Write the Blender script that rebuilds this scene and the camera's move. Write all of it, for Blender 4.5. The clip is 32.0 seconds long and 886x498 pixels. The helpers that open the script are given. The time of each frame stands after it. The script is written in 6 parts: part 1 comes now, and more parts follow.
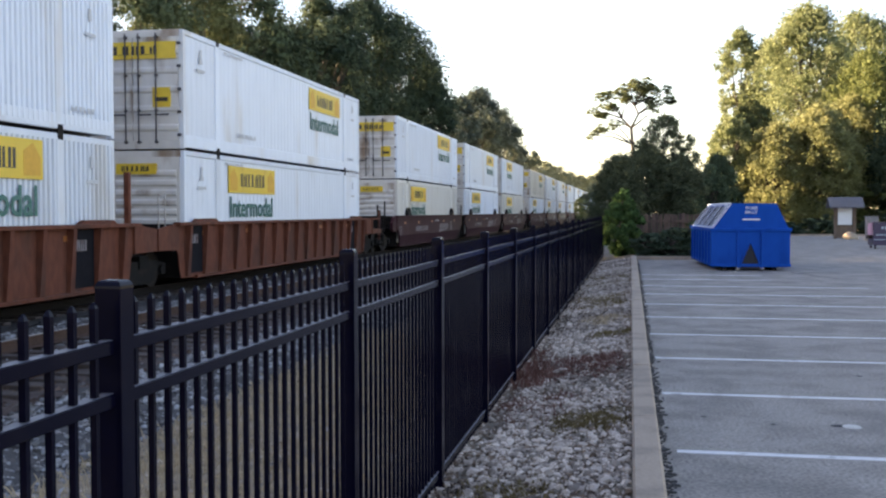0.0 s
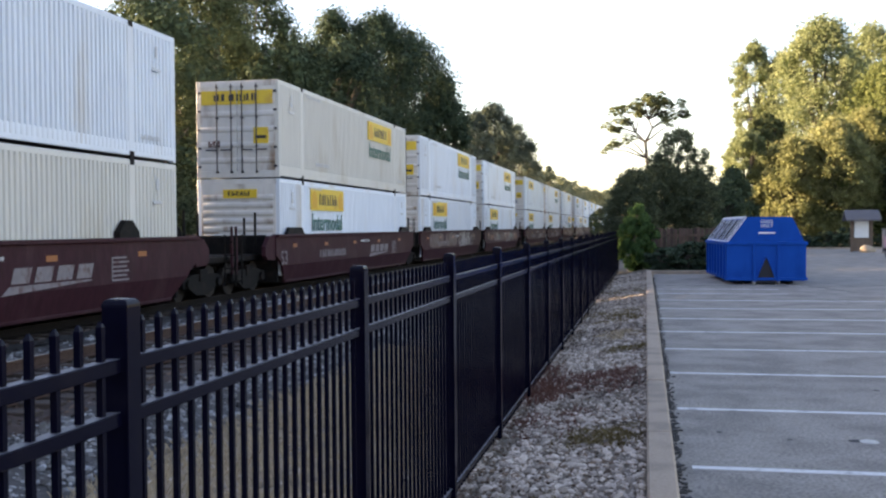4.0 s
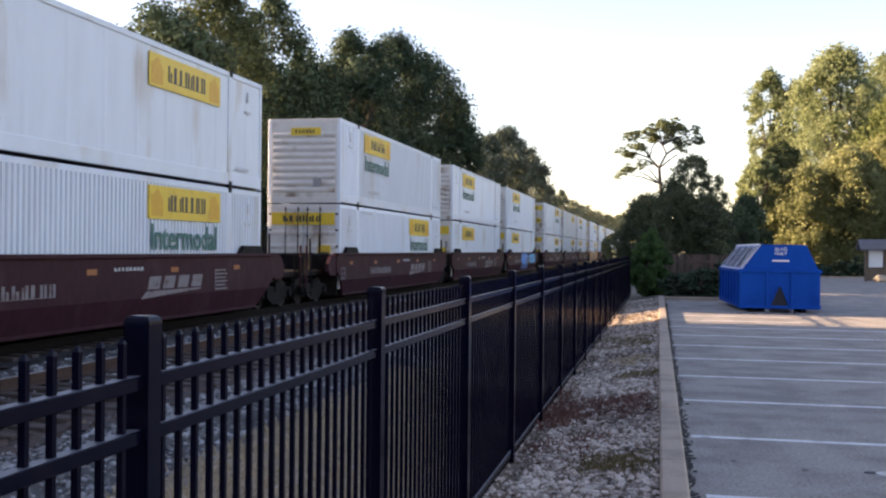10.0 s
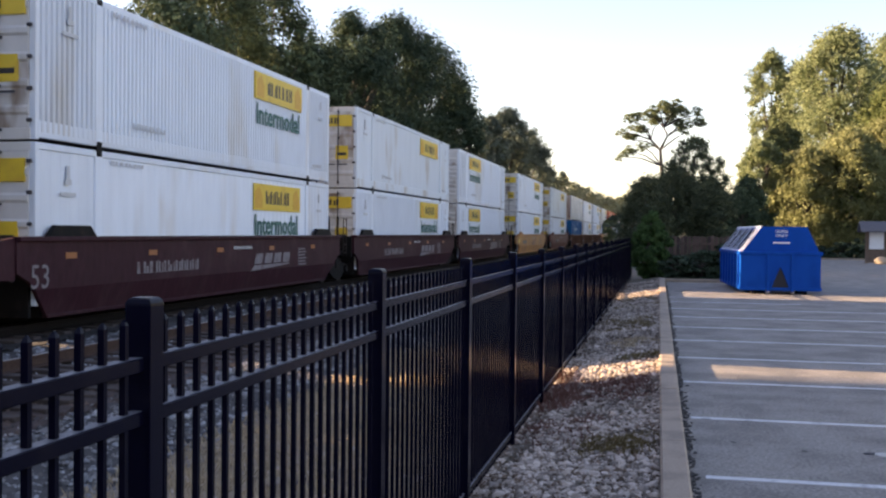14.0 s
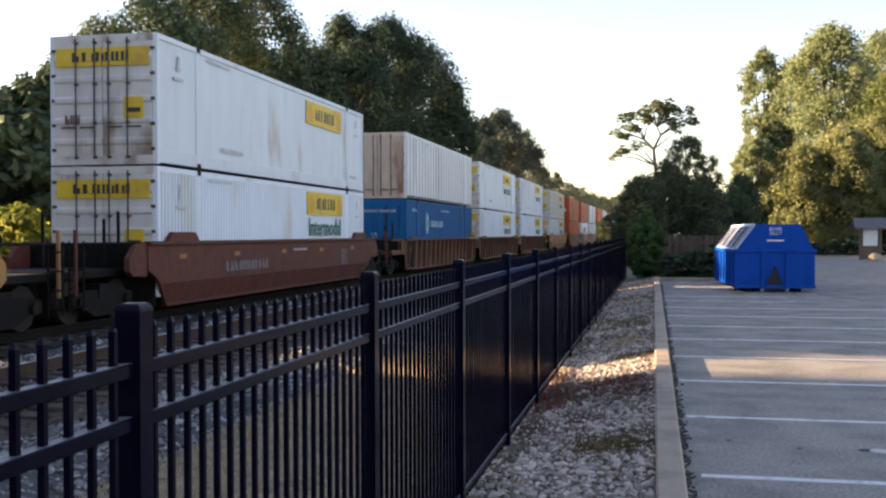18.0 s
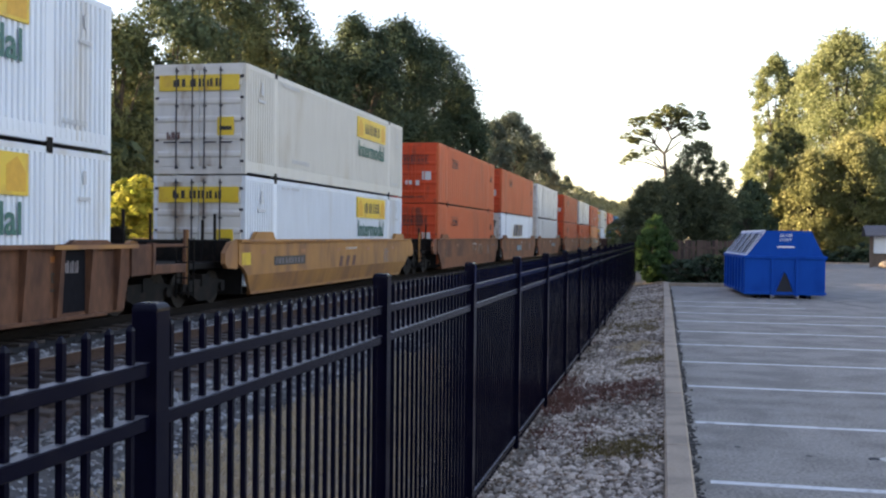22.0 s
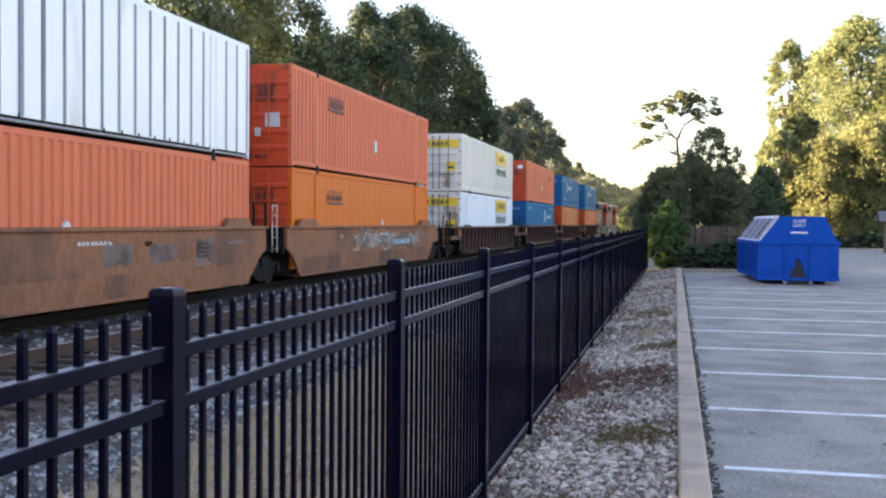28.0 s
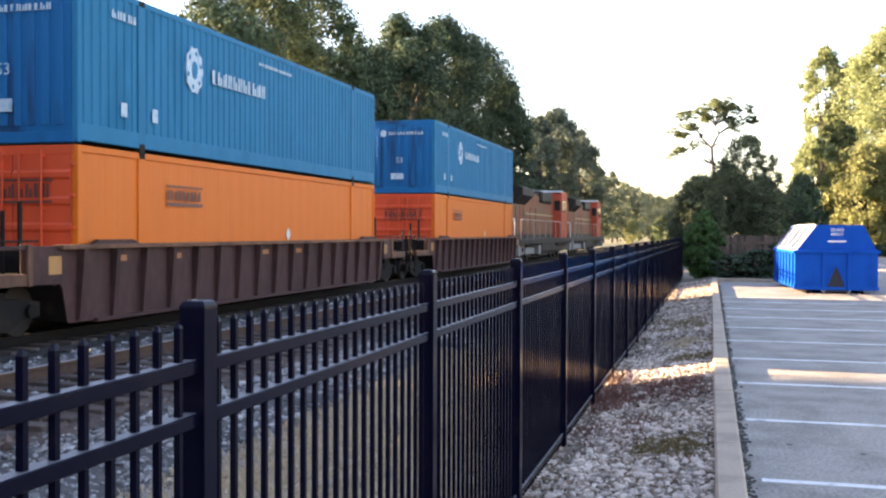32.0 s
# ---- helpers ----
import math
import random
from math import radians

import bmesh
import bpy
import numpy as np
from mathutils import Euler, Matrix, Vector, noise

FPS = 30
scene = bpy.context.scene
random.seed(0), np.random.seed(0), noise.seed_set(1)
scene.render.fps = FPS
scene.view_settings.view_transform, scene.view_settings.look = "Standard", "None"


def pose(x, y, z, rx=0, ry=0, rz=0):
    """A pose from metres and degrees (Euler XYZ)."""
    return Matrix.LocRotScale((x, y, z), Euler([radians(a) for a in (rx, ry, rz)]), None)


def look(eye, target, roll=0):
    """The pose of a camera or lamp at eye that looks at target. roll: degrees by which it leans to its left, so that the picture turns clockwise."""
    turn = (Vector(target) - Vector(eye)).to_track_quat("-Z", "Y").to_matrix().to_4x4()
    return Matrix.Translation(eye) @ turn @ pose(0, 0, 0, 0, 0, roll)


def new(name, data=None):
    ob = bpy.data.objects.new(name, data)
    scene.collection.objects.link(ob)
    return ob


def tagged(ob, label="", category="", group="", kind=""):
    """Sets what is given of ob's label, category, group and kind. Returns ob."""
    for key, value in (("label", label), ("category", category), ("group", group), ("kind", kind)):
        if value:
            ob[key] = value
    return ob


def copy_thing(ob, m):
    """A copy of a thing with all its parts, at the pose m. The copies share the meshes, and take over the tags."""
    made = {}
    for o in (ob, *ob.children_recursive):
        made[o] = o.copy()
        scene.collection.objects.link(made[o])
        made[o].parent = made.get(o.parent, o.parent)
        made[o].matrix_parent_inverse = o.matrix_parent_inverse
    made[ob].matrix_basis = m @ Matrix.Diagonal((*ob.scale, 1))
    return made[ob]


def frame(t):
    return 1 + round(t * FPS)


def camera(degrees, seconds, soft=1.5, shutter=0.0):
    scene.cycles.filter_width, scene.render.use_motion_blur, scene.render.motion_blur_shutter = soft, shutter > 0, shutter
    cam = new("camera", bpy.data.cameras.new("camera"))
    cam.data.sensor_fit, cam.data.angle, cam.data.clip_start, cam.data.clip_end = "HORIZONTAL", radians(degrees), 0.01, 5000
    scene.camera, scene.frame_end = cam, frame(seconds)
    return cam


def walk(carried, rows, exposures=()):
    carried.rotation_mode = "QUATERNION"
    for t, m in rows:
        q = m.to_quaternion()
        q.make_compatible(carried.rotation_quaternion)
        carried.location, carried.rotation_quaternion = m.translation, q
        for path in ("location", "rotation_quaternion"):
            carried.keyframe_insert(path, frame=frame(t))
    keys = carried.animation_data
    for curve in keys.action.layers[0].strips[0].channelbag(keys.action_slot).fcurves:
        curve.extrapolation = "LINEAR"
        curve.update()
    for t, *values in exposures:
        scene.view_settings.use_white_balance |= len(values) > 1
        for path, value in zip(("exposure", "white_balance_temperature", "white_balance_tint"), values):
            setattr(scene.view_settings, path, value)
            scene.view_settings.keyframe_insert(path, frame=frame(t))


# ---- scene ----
# all lengths in metres; y runs along the track, x to the right of it, z = 0 is the car park


def shot(x, y, z, yaw, pitch, lean):
    """A hand-held view: turned left by yaw, up by pitch, leaning by lean, in degrees."""
    return pose(x, y, z, 90 + pitch, 0, yaw) @ pose(0, 0, 0, 0, 0, lean)


cam = camera(46.17, 32.0, soft=2.3)
PATH = [
    (0, shot(0.000, -0.000, 1.870, 10.483, -2.035, -0.093)),
    (0.5, shot(0.003, -0.006, 1.870, 10.496, -1.897, -0.344)),
    (1, shot(0.004, -0.002, 1.868, 10.481, -1.733, -0.381)),
    (1.5, shot(0.011, 0.002, 1.867, 10.430, -1.680, -0.457)),
    (2, shot(0.010, 0.003, 1.867, 10.646, -1.544, -0.434)),
    (2.5, shot(0.020, 0.007, 1.866, 10.884, -1.478, -0.533)),
    (3, shot(0.024, 0.014, 1.866, 11.147, -1.380, -0.633)),
    (3.5, shot(0.022, 0.016, 1.872, 11.306, -1.262, -0.487)),
    (5.5, shot(0.018, 0.011, 1.873, 11.278, -0.942, -0.427)),
    (6, shot(0.015, 0.014, 1.868, 11.219, -0.779, -0.409)),
    (6.5, shot(0.012, 0.010, 1.873, 11.209, -0.700, -0.226)),
    (7, shot(0.005, 0.016, 1.872, 11.340, -0.566, -0.122)),
    (7.5, shot(0.004, 0.012, 1.873, 11.409, -0.453, 0.025)),
    (8, shot(-0.001, 0.019, 1.872, 11.559, -0.295, 0.127)),
    (8.5, shot(-0.005, 0.022, 1.872, 11.632, -0.109, 0.192)),
    (9, shot(-0.007, 0.027, 1.873, 11.746, 0.023, 0.372)),
    (9.5, shot(-0.010, 0.021, 1.874, 11.794, 0.132, 0.462)),
    (10, shot(-0.015, 0.019, 1.875, 11.941, 0.021, 0.578)),
    (10.5, shot(-0.014, 0.010, 1.874, 12.022, -0.293, 0.589)),
    (11, shot(-0.020, 0.011, 1.871, 12.219, -0.649, 0.669)),
    (11.5, shot(-0.021, 0.005, 1.874, 12.384, -0.871, 0.729)),
    (12, shot(-0.021, 0.006, 1.873, 12.353, -0.972, 0.644)),
    (12.5, shot(-0.014, 0.009, 1.876, 12.199, -0.987, 0.760)),
    (13, shot(-0.009, 0.017, 1.868, 11.984, -0.908, 0.682)),
    (13.5, shot(-0.013, 0.014, 1.873, 11.946, -0.952, 0.615)),
    (14, shot(-0.014, 0.015, 1.874, 11.975, -0.964, 0.557)),
    (14.5, shot(-0.005, 0.012, 1.874, 12.127, -1.008, 0.344)),
    (16.5, shot(0.010, 0.014, 1.875, 11.730, -0.918, -0.168)),
    (17, shot(0.008, 0.014, 1.874, 11.689, -0.872, -0.141)),
    (17.5, shot(0.003, 0.017, 1.874, 11.676, -0.827, -0.177)),
    (18, shot(0.002, 0.020, 1.874, 11.700, -0.861, -0.145)),
    (18.5, shot(-0.004, 0.022, 1.872, 11.665, -0.800, -0.074)),
    (19, shot(-0.010, 0.016, 1.875, 11.780, -0.715, 0.117)),
    (19.5, shot(-0.012, 0.019, 1.876, 11.872, -0.669, 0.223)),
    (20, shot(-0.007, 0.008, 1.875, 11.919, -0.607, 0.106)),
    (20.5, shot(-0.008, 0.018, 1.871, 11.990, -0.667, 0.131)),
    (21, shot(-0.016, 0.011, 1.878, 12.116, -0.803, 0.219)),
    (21.5, shot(-0.016, 0.008, 1.876, 12.143, -0.809, 0.431)),
    (22, shot(-0.018, 0.009, 1.879, 12.185, -0.762, 0.606)),
    (22.5, shot(-0.015, 0.007, 1.877, 12.252, -0.659, 0.621)),
    (23, shot(-0.015, 0.011, 1.874, 12.221, -0.518, 0.644)),
    (23.5, shot(-0.012, 0.012, 1.880, 12.293, -0.437, 0.547)),
    (24, shot(-0.006, 0.012, 1.879, 12.391, -0.364, 0.451)),
    (24.5, shot(-0.005, 0.013, 1.877, 12.388, -0.320, 0.514)),
    (25, shot(-0.008, 0.013, 1.872, 12.511, -0.563, 0.529)),
    (25.5, shot(-0.012, 0.012, 1.875, 12.455, -0.766, 0.342)),
    (27.5, shot(-0.022, 0.013, 1.876, 12.583, -1.449, 0.342)),
    (28, shot(-0.029, 0.011, 1.874, 12.828, -1.510, 0.484)),
    (28.5, shot(-0.030, 0.017, 1.875, 13.083, -1.625, 0.591)),
    (29, shot(-0.029, 0.023, 1.877, 13.162, -1.710, 0.421)),
    (29.5, shot(-0.024, 0.023, 1.873, 13.263, -1.462, 0.329)),
    (30, shot(-0.019, 0.027, 1.874, 13.450, -1.302, 0.321)),
    (30.5, shot(-0.017, 0.030, 1.875, 13.726, -1.127, 0.197)),
    (31, shot(-0.012, 0.031, 1.873, 14.029, -1.014, 0.115)),
    (31.5, shot(-0.016, 0.031, 1.875, 14.363, -0.942, 0.119)),
    (32, shot(-0.026, 0.032, 1.876, 14.683, -0.946, 0.197)),
]
walk(cam, PATH, [
    (0.0, 3.1, 7250, 27), (7.0, 3.1, 7250, 27), (8.5, 3.0, 7080, 32), (12.0, 2.65, 7060, 32), (14.5, 2.68, 7060, 32), (18.0, 2.75, 7250, 27), (20.0, 2.95, 7250, 27), (24.0, 3.05, 7250, 27), (25.5, 3.05, 7250, 27),
    (28.0, 3.6, 7250, 27), (30.0, 3.75, 7250, 27), (32.0, 3.75, 7250, 27)])

# ---- light ----
SUN_UP, SUN_LEFT = 14.0, 86.5  # degrees over the horizon; left of the track's direction
world = bpy.data.worlds.new("sky")
scene.world = world
world.use_nodes = True
wn = world.node_tree.nodes
sky = wn.new("ShaderNodeTexSky")
sky.sky_type, sky.sun_disc = "NISHITA", False
sky.sun_elevation, sky.sun_rotation = radians(SUN_UP), radians(-SUN_LEFT)
sky.air_density, sky.dust_density, sky.ozone_density = 1.0, 0.6, 1.2
wn["Background"].inputs["Strength"].default_value = 0.06
world.node_tree.links.new(sky.outputs[0], wn["Background"].inputs["Color"])
sun = new("sun", bpy.data.lights.new("sun", "SUN"))
sun.data.energy, sun.data.angle, sun.data.color = 4.2, radians(0.6), (1.0, 0.81, 0.48)
a, b = radians(SUN_UP), radians(SUN_LEFT)
sun.matrix_world = look((0, 0, 0), (math.sin(b) * math.cos(a), -math.cos(b) * math.cos(a), -math.sin(a)))


# ---- materials ----
def material(name, base, rough=0.6, metal=0.0, grain=0.0, grain_scale=40.0, stain=None, stain_scale=1.0, stain_low=0.45,
             stain_high=0.7, bump=0.0, bump_scale=60.0, stretch=(1, 1, 1), vary=0.0, gloss=0.5, translucent=0.0):
    """A surface: base colour with fine grain, larger stains, relief, and a shift of value from object to object."""
    m = bpy.data.materials.new(name)
    m.use_nodes = True
    n, l = m.node_tree.nodes, m.node_tree.links
    p = n["Principled BSDF"]
    p.inputs["Roughness"].default_value, p.inputs["Metallic"].default_value = rough, metal
    p.inputs["Specular IOR Level"].default_value = gloss
    co = n.new("ShaderNodeTexCoord")
    mp = n.new("ShaderNodeMapping")
    mp.inputs["Scale"].default_value = stretch
    l.new(co.outputs["Object"], mp.inputs["Vector"])
    info = n.new("ShaderNodeObjectInfo")
    shift = n.new("ShaderNodeVectorMath")
    shift.operation = "MULTIPLY_ADD"
    shift.inputs[1].default_value = (37.0, 51.0, 23.0)
    l.new(info.outputs["Random"], shift.inputs[0])
    l.new(mp.outputs["Vector"], shift.inputs[2])
    where = shift.outputs["Vector"]
    colour = n.new("ShaderNodeRGB")
    colour.outputs[0].default_value = (*base, 1)
    out = colour.outputs[0]

    def tex(scale, detail=5.0):
        t = n.new("ShaderNodeTexNoise")
        t.inputs["Scale"].default_value, t.inputs["Detail"].default_value = scale, detail
        l.new(where, t.inputs["Vector"])
        return t.outputs["Fac"]

    def ramp(fac, lo, hi):
        r = n.new("ShaderNodeMapRange")
        r.interpolation_type = "SMOOTHSTEP"
        r.inputs["From Min"].default_value, r.inputs["From Max"].default_value = lo, hi
        l.new(fac, r.inputs["Value"])
        return r.outputs["Result"]

    def mix(fac, one, two, kind="MIX"):
        x = n.new("ShaderNodeMix")
        x.data_type, x.blend_type = "RGBA", kind
        if isinstance(fac, float):
            x.inputs["Factor"].default_value = fac
        else:
            l.new(fac, x.inputs["Factor"])
        for v, k in ((one, "A"), (two, "B")):
            s = [i for i in x.inputs if i.type == "RGBA" and i.name == k][0]
            if isinstance(v, tuple):
                s.default_value = (*v, 1)
            else:
                l.new(v, s)
        return [o for o in x.outputs if o.type == "RGBA"][0]

    if stain:
        out = mix(ramp(tex(stain_scale), stain_low, stain_high), out, stain)
    if grain:
        g = n.new("ShaderNodeMapRange")
        g.inputs["From Min"].default_value, g.inputs["From Max"].default_value = 0.25, 0.75
        g.inputs["To Min"].default_value, g.inputs["To Max"].default_value = 1 - grain, 1 + grain
        l.new(tex(grain_scale, 8.0), g.inputs["Value"])
        h = n.new("ShaderNodeHueSaturation")
        l.new(g.outputs["Result"], h.inputs["Value"])
        l.new(out, h.inputs["Color"])
        out = h.outputs["Color"]
    if vary:
        g = n.new("ShaderNodeMapRange")
        g.inputs["To Min"].default_value, g.inputs["To Max"].default_value = 1 - vary, 1 + vary
        l.new(info.outputs["Random"], g.inputs["Value"])
        h = n.new("ShaderNodeHueSaturation")
        l.new(g.outputs["Result"], h.inputs["Value"])
        l.new(out, h.inputs["Color"])
        out = h.outputs["Color"]
    l.new(out, p.inputs["Base Color"])
    if bump:
        bp = n.new("ShaderNodeBump")
        bp.inputs["Strength"].default_value, bp.inputs["Distance"].default_value = bump, 0.01
        l.new(tex(bump_scale, 6.0), bp.inputs["Height"])
        l.new(bp.outputs["Normal"], p.inputs["Normal"])
    if translucent:
        tr = n.new("ShaderNodeBsdfTranslucent")
        l.new(out, tr.inputs["Color"])
        add = n.new("ShaderNodeMixShader")
        add.inputs["Fac"].default_value = translucent
        l.new(p.outputs["BSDF"], add.inputs[1])
        l.new(tr.outputs["BSDF"], add.inputs[2])
        l.new(add.outputs["Shader"], n["Material Output"].inputs["Surface"])
    return m


def leaf_material(name, one, two, translucent=0.35, spread=0.6, gloss=0.05):
    """Foliage whose colour shifts from leaf to leaf and from clump to clump."""
    m = material(name, one, 0.7, gloss=gloss, translucent=translucent)
    n, l = m.node_tree.nodes, m.node_tree.links
    geo = n.new("ShaderNodeNewGeometry")
    co = n.new("ShaderNodeTexCoord")
    t = n.new("ShaderNodeTexNoise")
    t.inputs["Scale"].default_value = 0.45
    l.new(co.outputs["Object"], t.inputs["Vector"])
    ad = n.new("ShaderNodeMath")
    ad.operation = "MULTIPLY_ADD"
    ad.inputs[1].default_value = spread
    l.new(geo.outputs["Random Per Island"], ad.inputs[0])
    l.new(t.outputs["Fac"], ad.inputs[2])
    r = n.new("ShaderNodeValToRGB")
    r.color_ramp.elements[0].position, r.color_ramp.elements[0].color = 0.4, (*one, 1)
    r.color_ramp.elements[1].position, r.color_ramp.elements[1].color = 1.0, (*two, 1)
    l.new(ad.outputs[0], r.inputs["Fac"])
    for node in n:
        if node.type == "BSDF_PRINCIPLED":
            l.new(r.outputs["Color"], node.inputs["Base Color"])
        if node.type == "BSDF_TRANSLUCENT":
            l.new(r.outputs["Color"], node.inputs["Color"])
    return m


M = {}
M["white"] = material("white_container_paint", (0.63, 0.69, 0.76), 0.45, grain=0.05, grain_scale=3, stain=(0.52, 0.5, 0.47), stain_scale=0.7, stain_low=0.55, stain_high=0.78, stretch=(1, 1, 0.25), vary=0.1)
M["white_old"] = material("weathered_white_paint", (0.61, 0.67, 0.72), 0.55, grain=0.05, grain_scale=2, stain=(0.42, 0.36, 0.28), stain_scale=0.9, stain_low=0.55, stain_high=0.78, stretch=(1, 1, 0.3), vary=0.05)
M["cream"] = material("off_white_paint", (0.57, 0.56, 0.52), 0.5, grain=0.05, grain_scale=3, stain=(0.43, 0.38, 0.3), stain_scale=0.8, stain_low=0.55, stain_high=0.8, stretch=(1, 1, 0.3), vary=0.05)
M["door_white"] = material("dirty_white_doors", (0.57, 0.555, 0.53), 0.5, grain=0.08, grain_scale=4, stain=(0.24, 0.17, 0.12), stain_scale=1.3, stain_low=0.53, stain_high=0.72, stretch=(1, 1, 0.35))
M["silver"] = material("pale_sheet_metal", (0.62, 0.655, 0.7), 0.42, 0.1, grain=0.06, grain_scale=2, stain=(0.4, 0.38, 0.35), stain_scale=0.8, stain_low=0.58, stain_high=0.8, stretch=(1, 1, 0.3))
M["groove"] = material("dark_grimy_groove", (0.24, 0.25, 0.27), 0.7, grain=0.2, grain_scale=6)
# grey for container grooves, with the shade of a recess in the colour
M["groove_shade"] = material("groove_shade_grey", (0.17, 0.19, 0.225), 0.6, grain=0.15, grain_scale=5, stain=(0.09, 0.1, 0.12), stain_scale=1.0, stain_low=0.5, stain_high=0.75, stretch=(1, 1, 0.3))
M["black_panel"] = material("matt_black_panel", (0.01, 0.01, 0.013), 0.7, gloss=0.05, grain=0.2, grain_scale=8)
M["navy_ink"] = material("navy_lettering", (0.012, 0.012, 0.06), 0.5, gloss=0.2)
M["rust_door"] = material("rusty_beige_doors", (0.5, 0.41, 0.34), 0.65, grain=0.15, grain_scale=5, stain=(0.22, 0.11, 0.07), stain_scale=1.1, stain_low=0.5, stain_high=0.72, stretch=(1, 1, 0.3))
M["orange"] = material("orange_container_paint", (0.53, 0.115, 0.044), 0.55, gloss=0.25, grain=0.08, grain_scale=3, stain=(0.36, 0.1, 0.052), stain_scale=0.8, stain_low=0.5, stain_high=0.78, stretch=(1, 1, 0.3), vary=0.06)
M["salmon"] = material("faded_orange_paint", (0.56, 0.14, 0.066), 0.55, gloss=0.25, grain=0.06, grain_scale=3, stain=(0.42, 0.11, 0.07), stain_scale=0.8, stain_low=0.52, stain_high=0.78, stretch=(1, 1, 0.3))
M["amber"] = material("bright_orange_paint", (0.54, 0.115, 0.006), 0.5, gloss=0.25, grain=0.04, grain_scale=3, stain=(0.42, 0.1, 0.02), stain_scale=0.8, stain_low=0.58, stain_high=0.8, stretch=(1, 1, 0.3))
M["orange_door"] = material("red_orange_doors", (0.52, 0.062, 0.02), 0.55, gloss=0.25, grain=0.08, grain_scale=4, stain=(0.2, 0.05, 0.03), stain_scale=1.3, stain_low=0.53, stain_high=0.72, stretch=(1, 1, 0.35))
M["blue"] = material("blue_container_paint", (0.008, 0.138, 0.265), 0.5, gloss=0.06, grain=0.08, grain_scale=3, stain=(0.0, 0.105, 0.21), stain_scale=0.9, stain_low=0.52, stain_high=0.78, stretch=(1, 1, 0.3))
M["blue_door"] = material("dark_blue_end", (0.0, 0.1, 0.26), 0.5, gloss=0.1, grain=0.1, grain_scale=4, stain=(0.01, 0.04, 0.1), stain_scale=1.3, stain_low=0.5, stain_high=0.7, stretch=(1, 1, 0.2))
M["deep_blue"] = material("deep_blue_container_paint", (0.0, 0.085, 0.23), 0.5, gloss=0.06, grain=0.08, grain_scale=3, stain=(0.0, 0.04, 0.13), stain_scale=0.9, stain_low=0.52, stain_high=0.78, stretch=(1, 1, 0.3))
M["worn_white"] = material("worn_white_lettering", (0.34, 0.44, 0.52), 0.6, grain=0.2, grain_scale=12, stain=(0.12, 0.28, 0.4), stain_scale=6, stain_low=0.5, stain_high=0.7)
M["yellow"] = material("yellow_decal", (0.67, 0.455, 0.035), 0.45, grain=0.05, grain_scale=5, stain=(0.5, 0.29, 0.04), stain_scale=1.6, stain_low=0.52, stain_high=0.75)
M["gold"] = material("dark_gold_decal", (0.6, 0.32, 0.02), 0.5, grain=0.1, grain_scale=9)
M["ink"] = material("black_lettering", (0.03, 0.025, 0.02), 0.5)
M["faint"] = material("grey_stencil", (0.46, 0.48, 0.5), 0.6, grain=0.1, grain_scale=9)
M["green_ink"] = material("dark_green_lettering", (0.02, 0.12, 0.1), 0.5)
M["white_ink"] = material("white_lettering", (0.75, 0.77, 0.78), 0.5, grain=0.1, grain_scale=12)
M["maroon_ink"] = material("dark_red_lettering", (0.09, 0.025, 0.02), 0.55)
M["steel"] = material("dull_galvanised_steel", (0.34, 0.33, 0.32), 0.45, 0.6, grain=0.15, grain_scale=10, stain=(0.16, 0.09, 0.06), stain_scale=4, stain_low=0.5, stain_high=0.7)
M["black_steel"] = material("black_dirty_steel", (0.007, 0.0065, 0.0065), 0.65, 0.0, gloss=0.12, grain=0.25, grain_scale=8, stain=(0.018, 0.013, 0.011), stain_scale=3, stain_low=0.5, stain_high=0.7)
M["dark_steel"] = material("dark_grimy_bar_steel", (0.05, 0.048, 0.055), 0.5, 0.2, grain=0.2, grain_scale=10)
M["maroon"] = material("maroon_car_paint", (0.038, 0.0122, 0.0175), 0.55, gloss=0.1, grain=0.28, grain_scale=7, stain=(0.052, 0.024, 0.028), stain_scale=1.2, stain_low=0.48, stain_high=0.75, stretch=(1, 1, 0.5), bump=0.35, bump_scale=9)
M["brown"] = material("rust_brown_car_paint", (0.125, 0.042, 0.026), 0.65, gloss=0.12, grain=0.28, grain_scale=7, stain=(0.08, 0.035, 0.025), stain_scale=1.2, stain_low=0.45, stain_high=0.7, stretch=(1, 1, 0.5), bump=0.35, bump_scale=9)
M["red_brown"] = material("red_brown_car_paint", (0.11, 0.034, 0.024), 0.6, gloss=0.2, grain=0.28, grain_scale=7, stain=(0.07, 0.028, 0.022), stain_scale=1.2, stain_low=0.48, stain_high=0.72, stretch=(1, 1, 0.5), bump=0.35, bump_scale=9)
M["dark_brown"] = material("dark_brown_car_paint", (0.056, 0.026, 0.025), 0.6, gloss=0.15, grain=0.28, grain_scale=7, stain=(0.034, 0.017, 0.016), stain_scale=1.2, stain_low=0.45, stain_high=0.7, stretch=(1, 1, 0.5), bump=0.35, bump_scale=9)
M["ochre_brown"] = material("tan_rust_car_paint", (0.14, 0.064, 0.038), 0.65, gloss=0.2, grain=0.28, grain_scale=7, stain=(0.08, 0.038, 0.026), stain_scale=1.4, stain_low=0.42, stain_high=0.68, stretch=(1, 1, 0.5), bump=0.35, bump_scale=9)
M["tan"] = material("tan_brown_car_paint", (0.225, 0.098, 0.055), 0.6, gloss=0.12, grain=0.24, grain_scale=7, stain=(0.12, 0.062, 0.045), stain_scale=0.7, stain_low=0.45, stain_high=0.7, stretch=(1, 1, 0.5), bump=0.35, bump_scale=9)
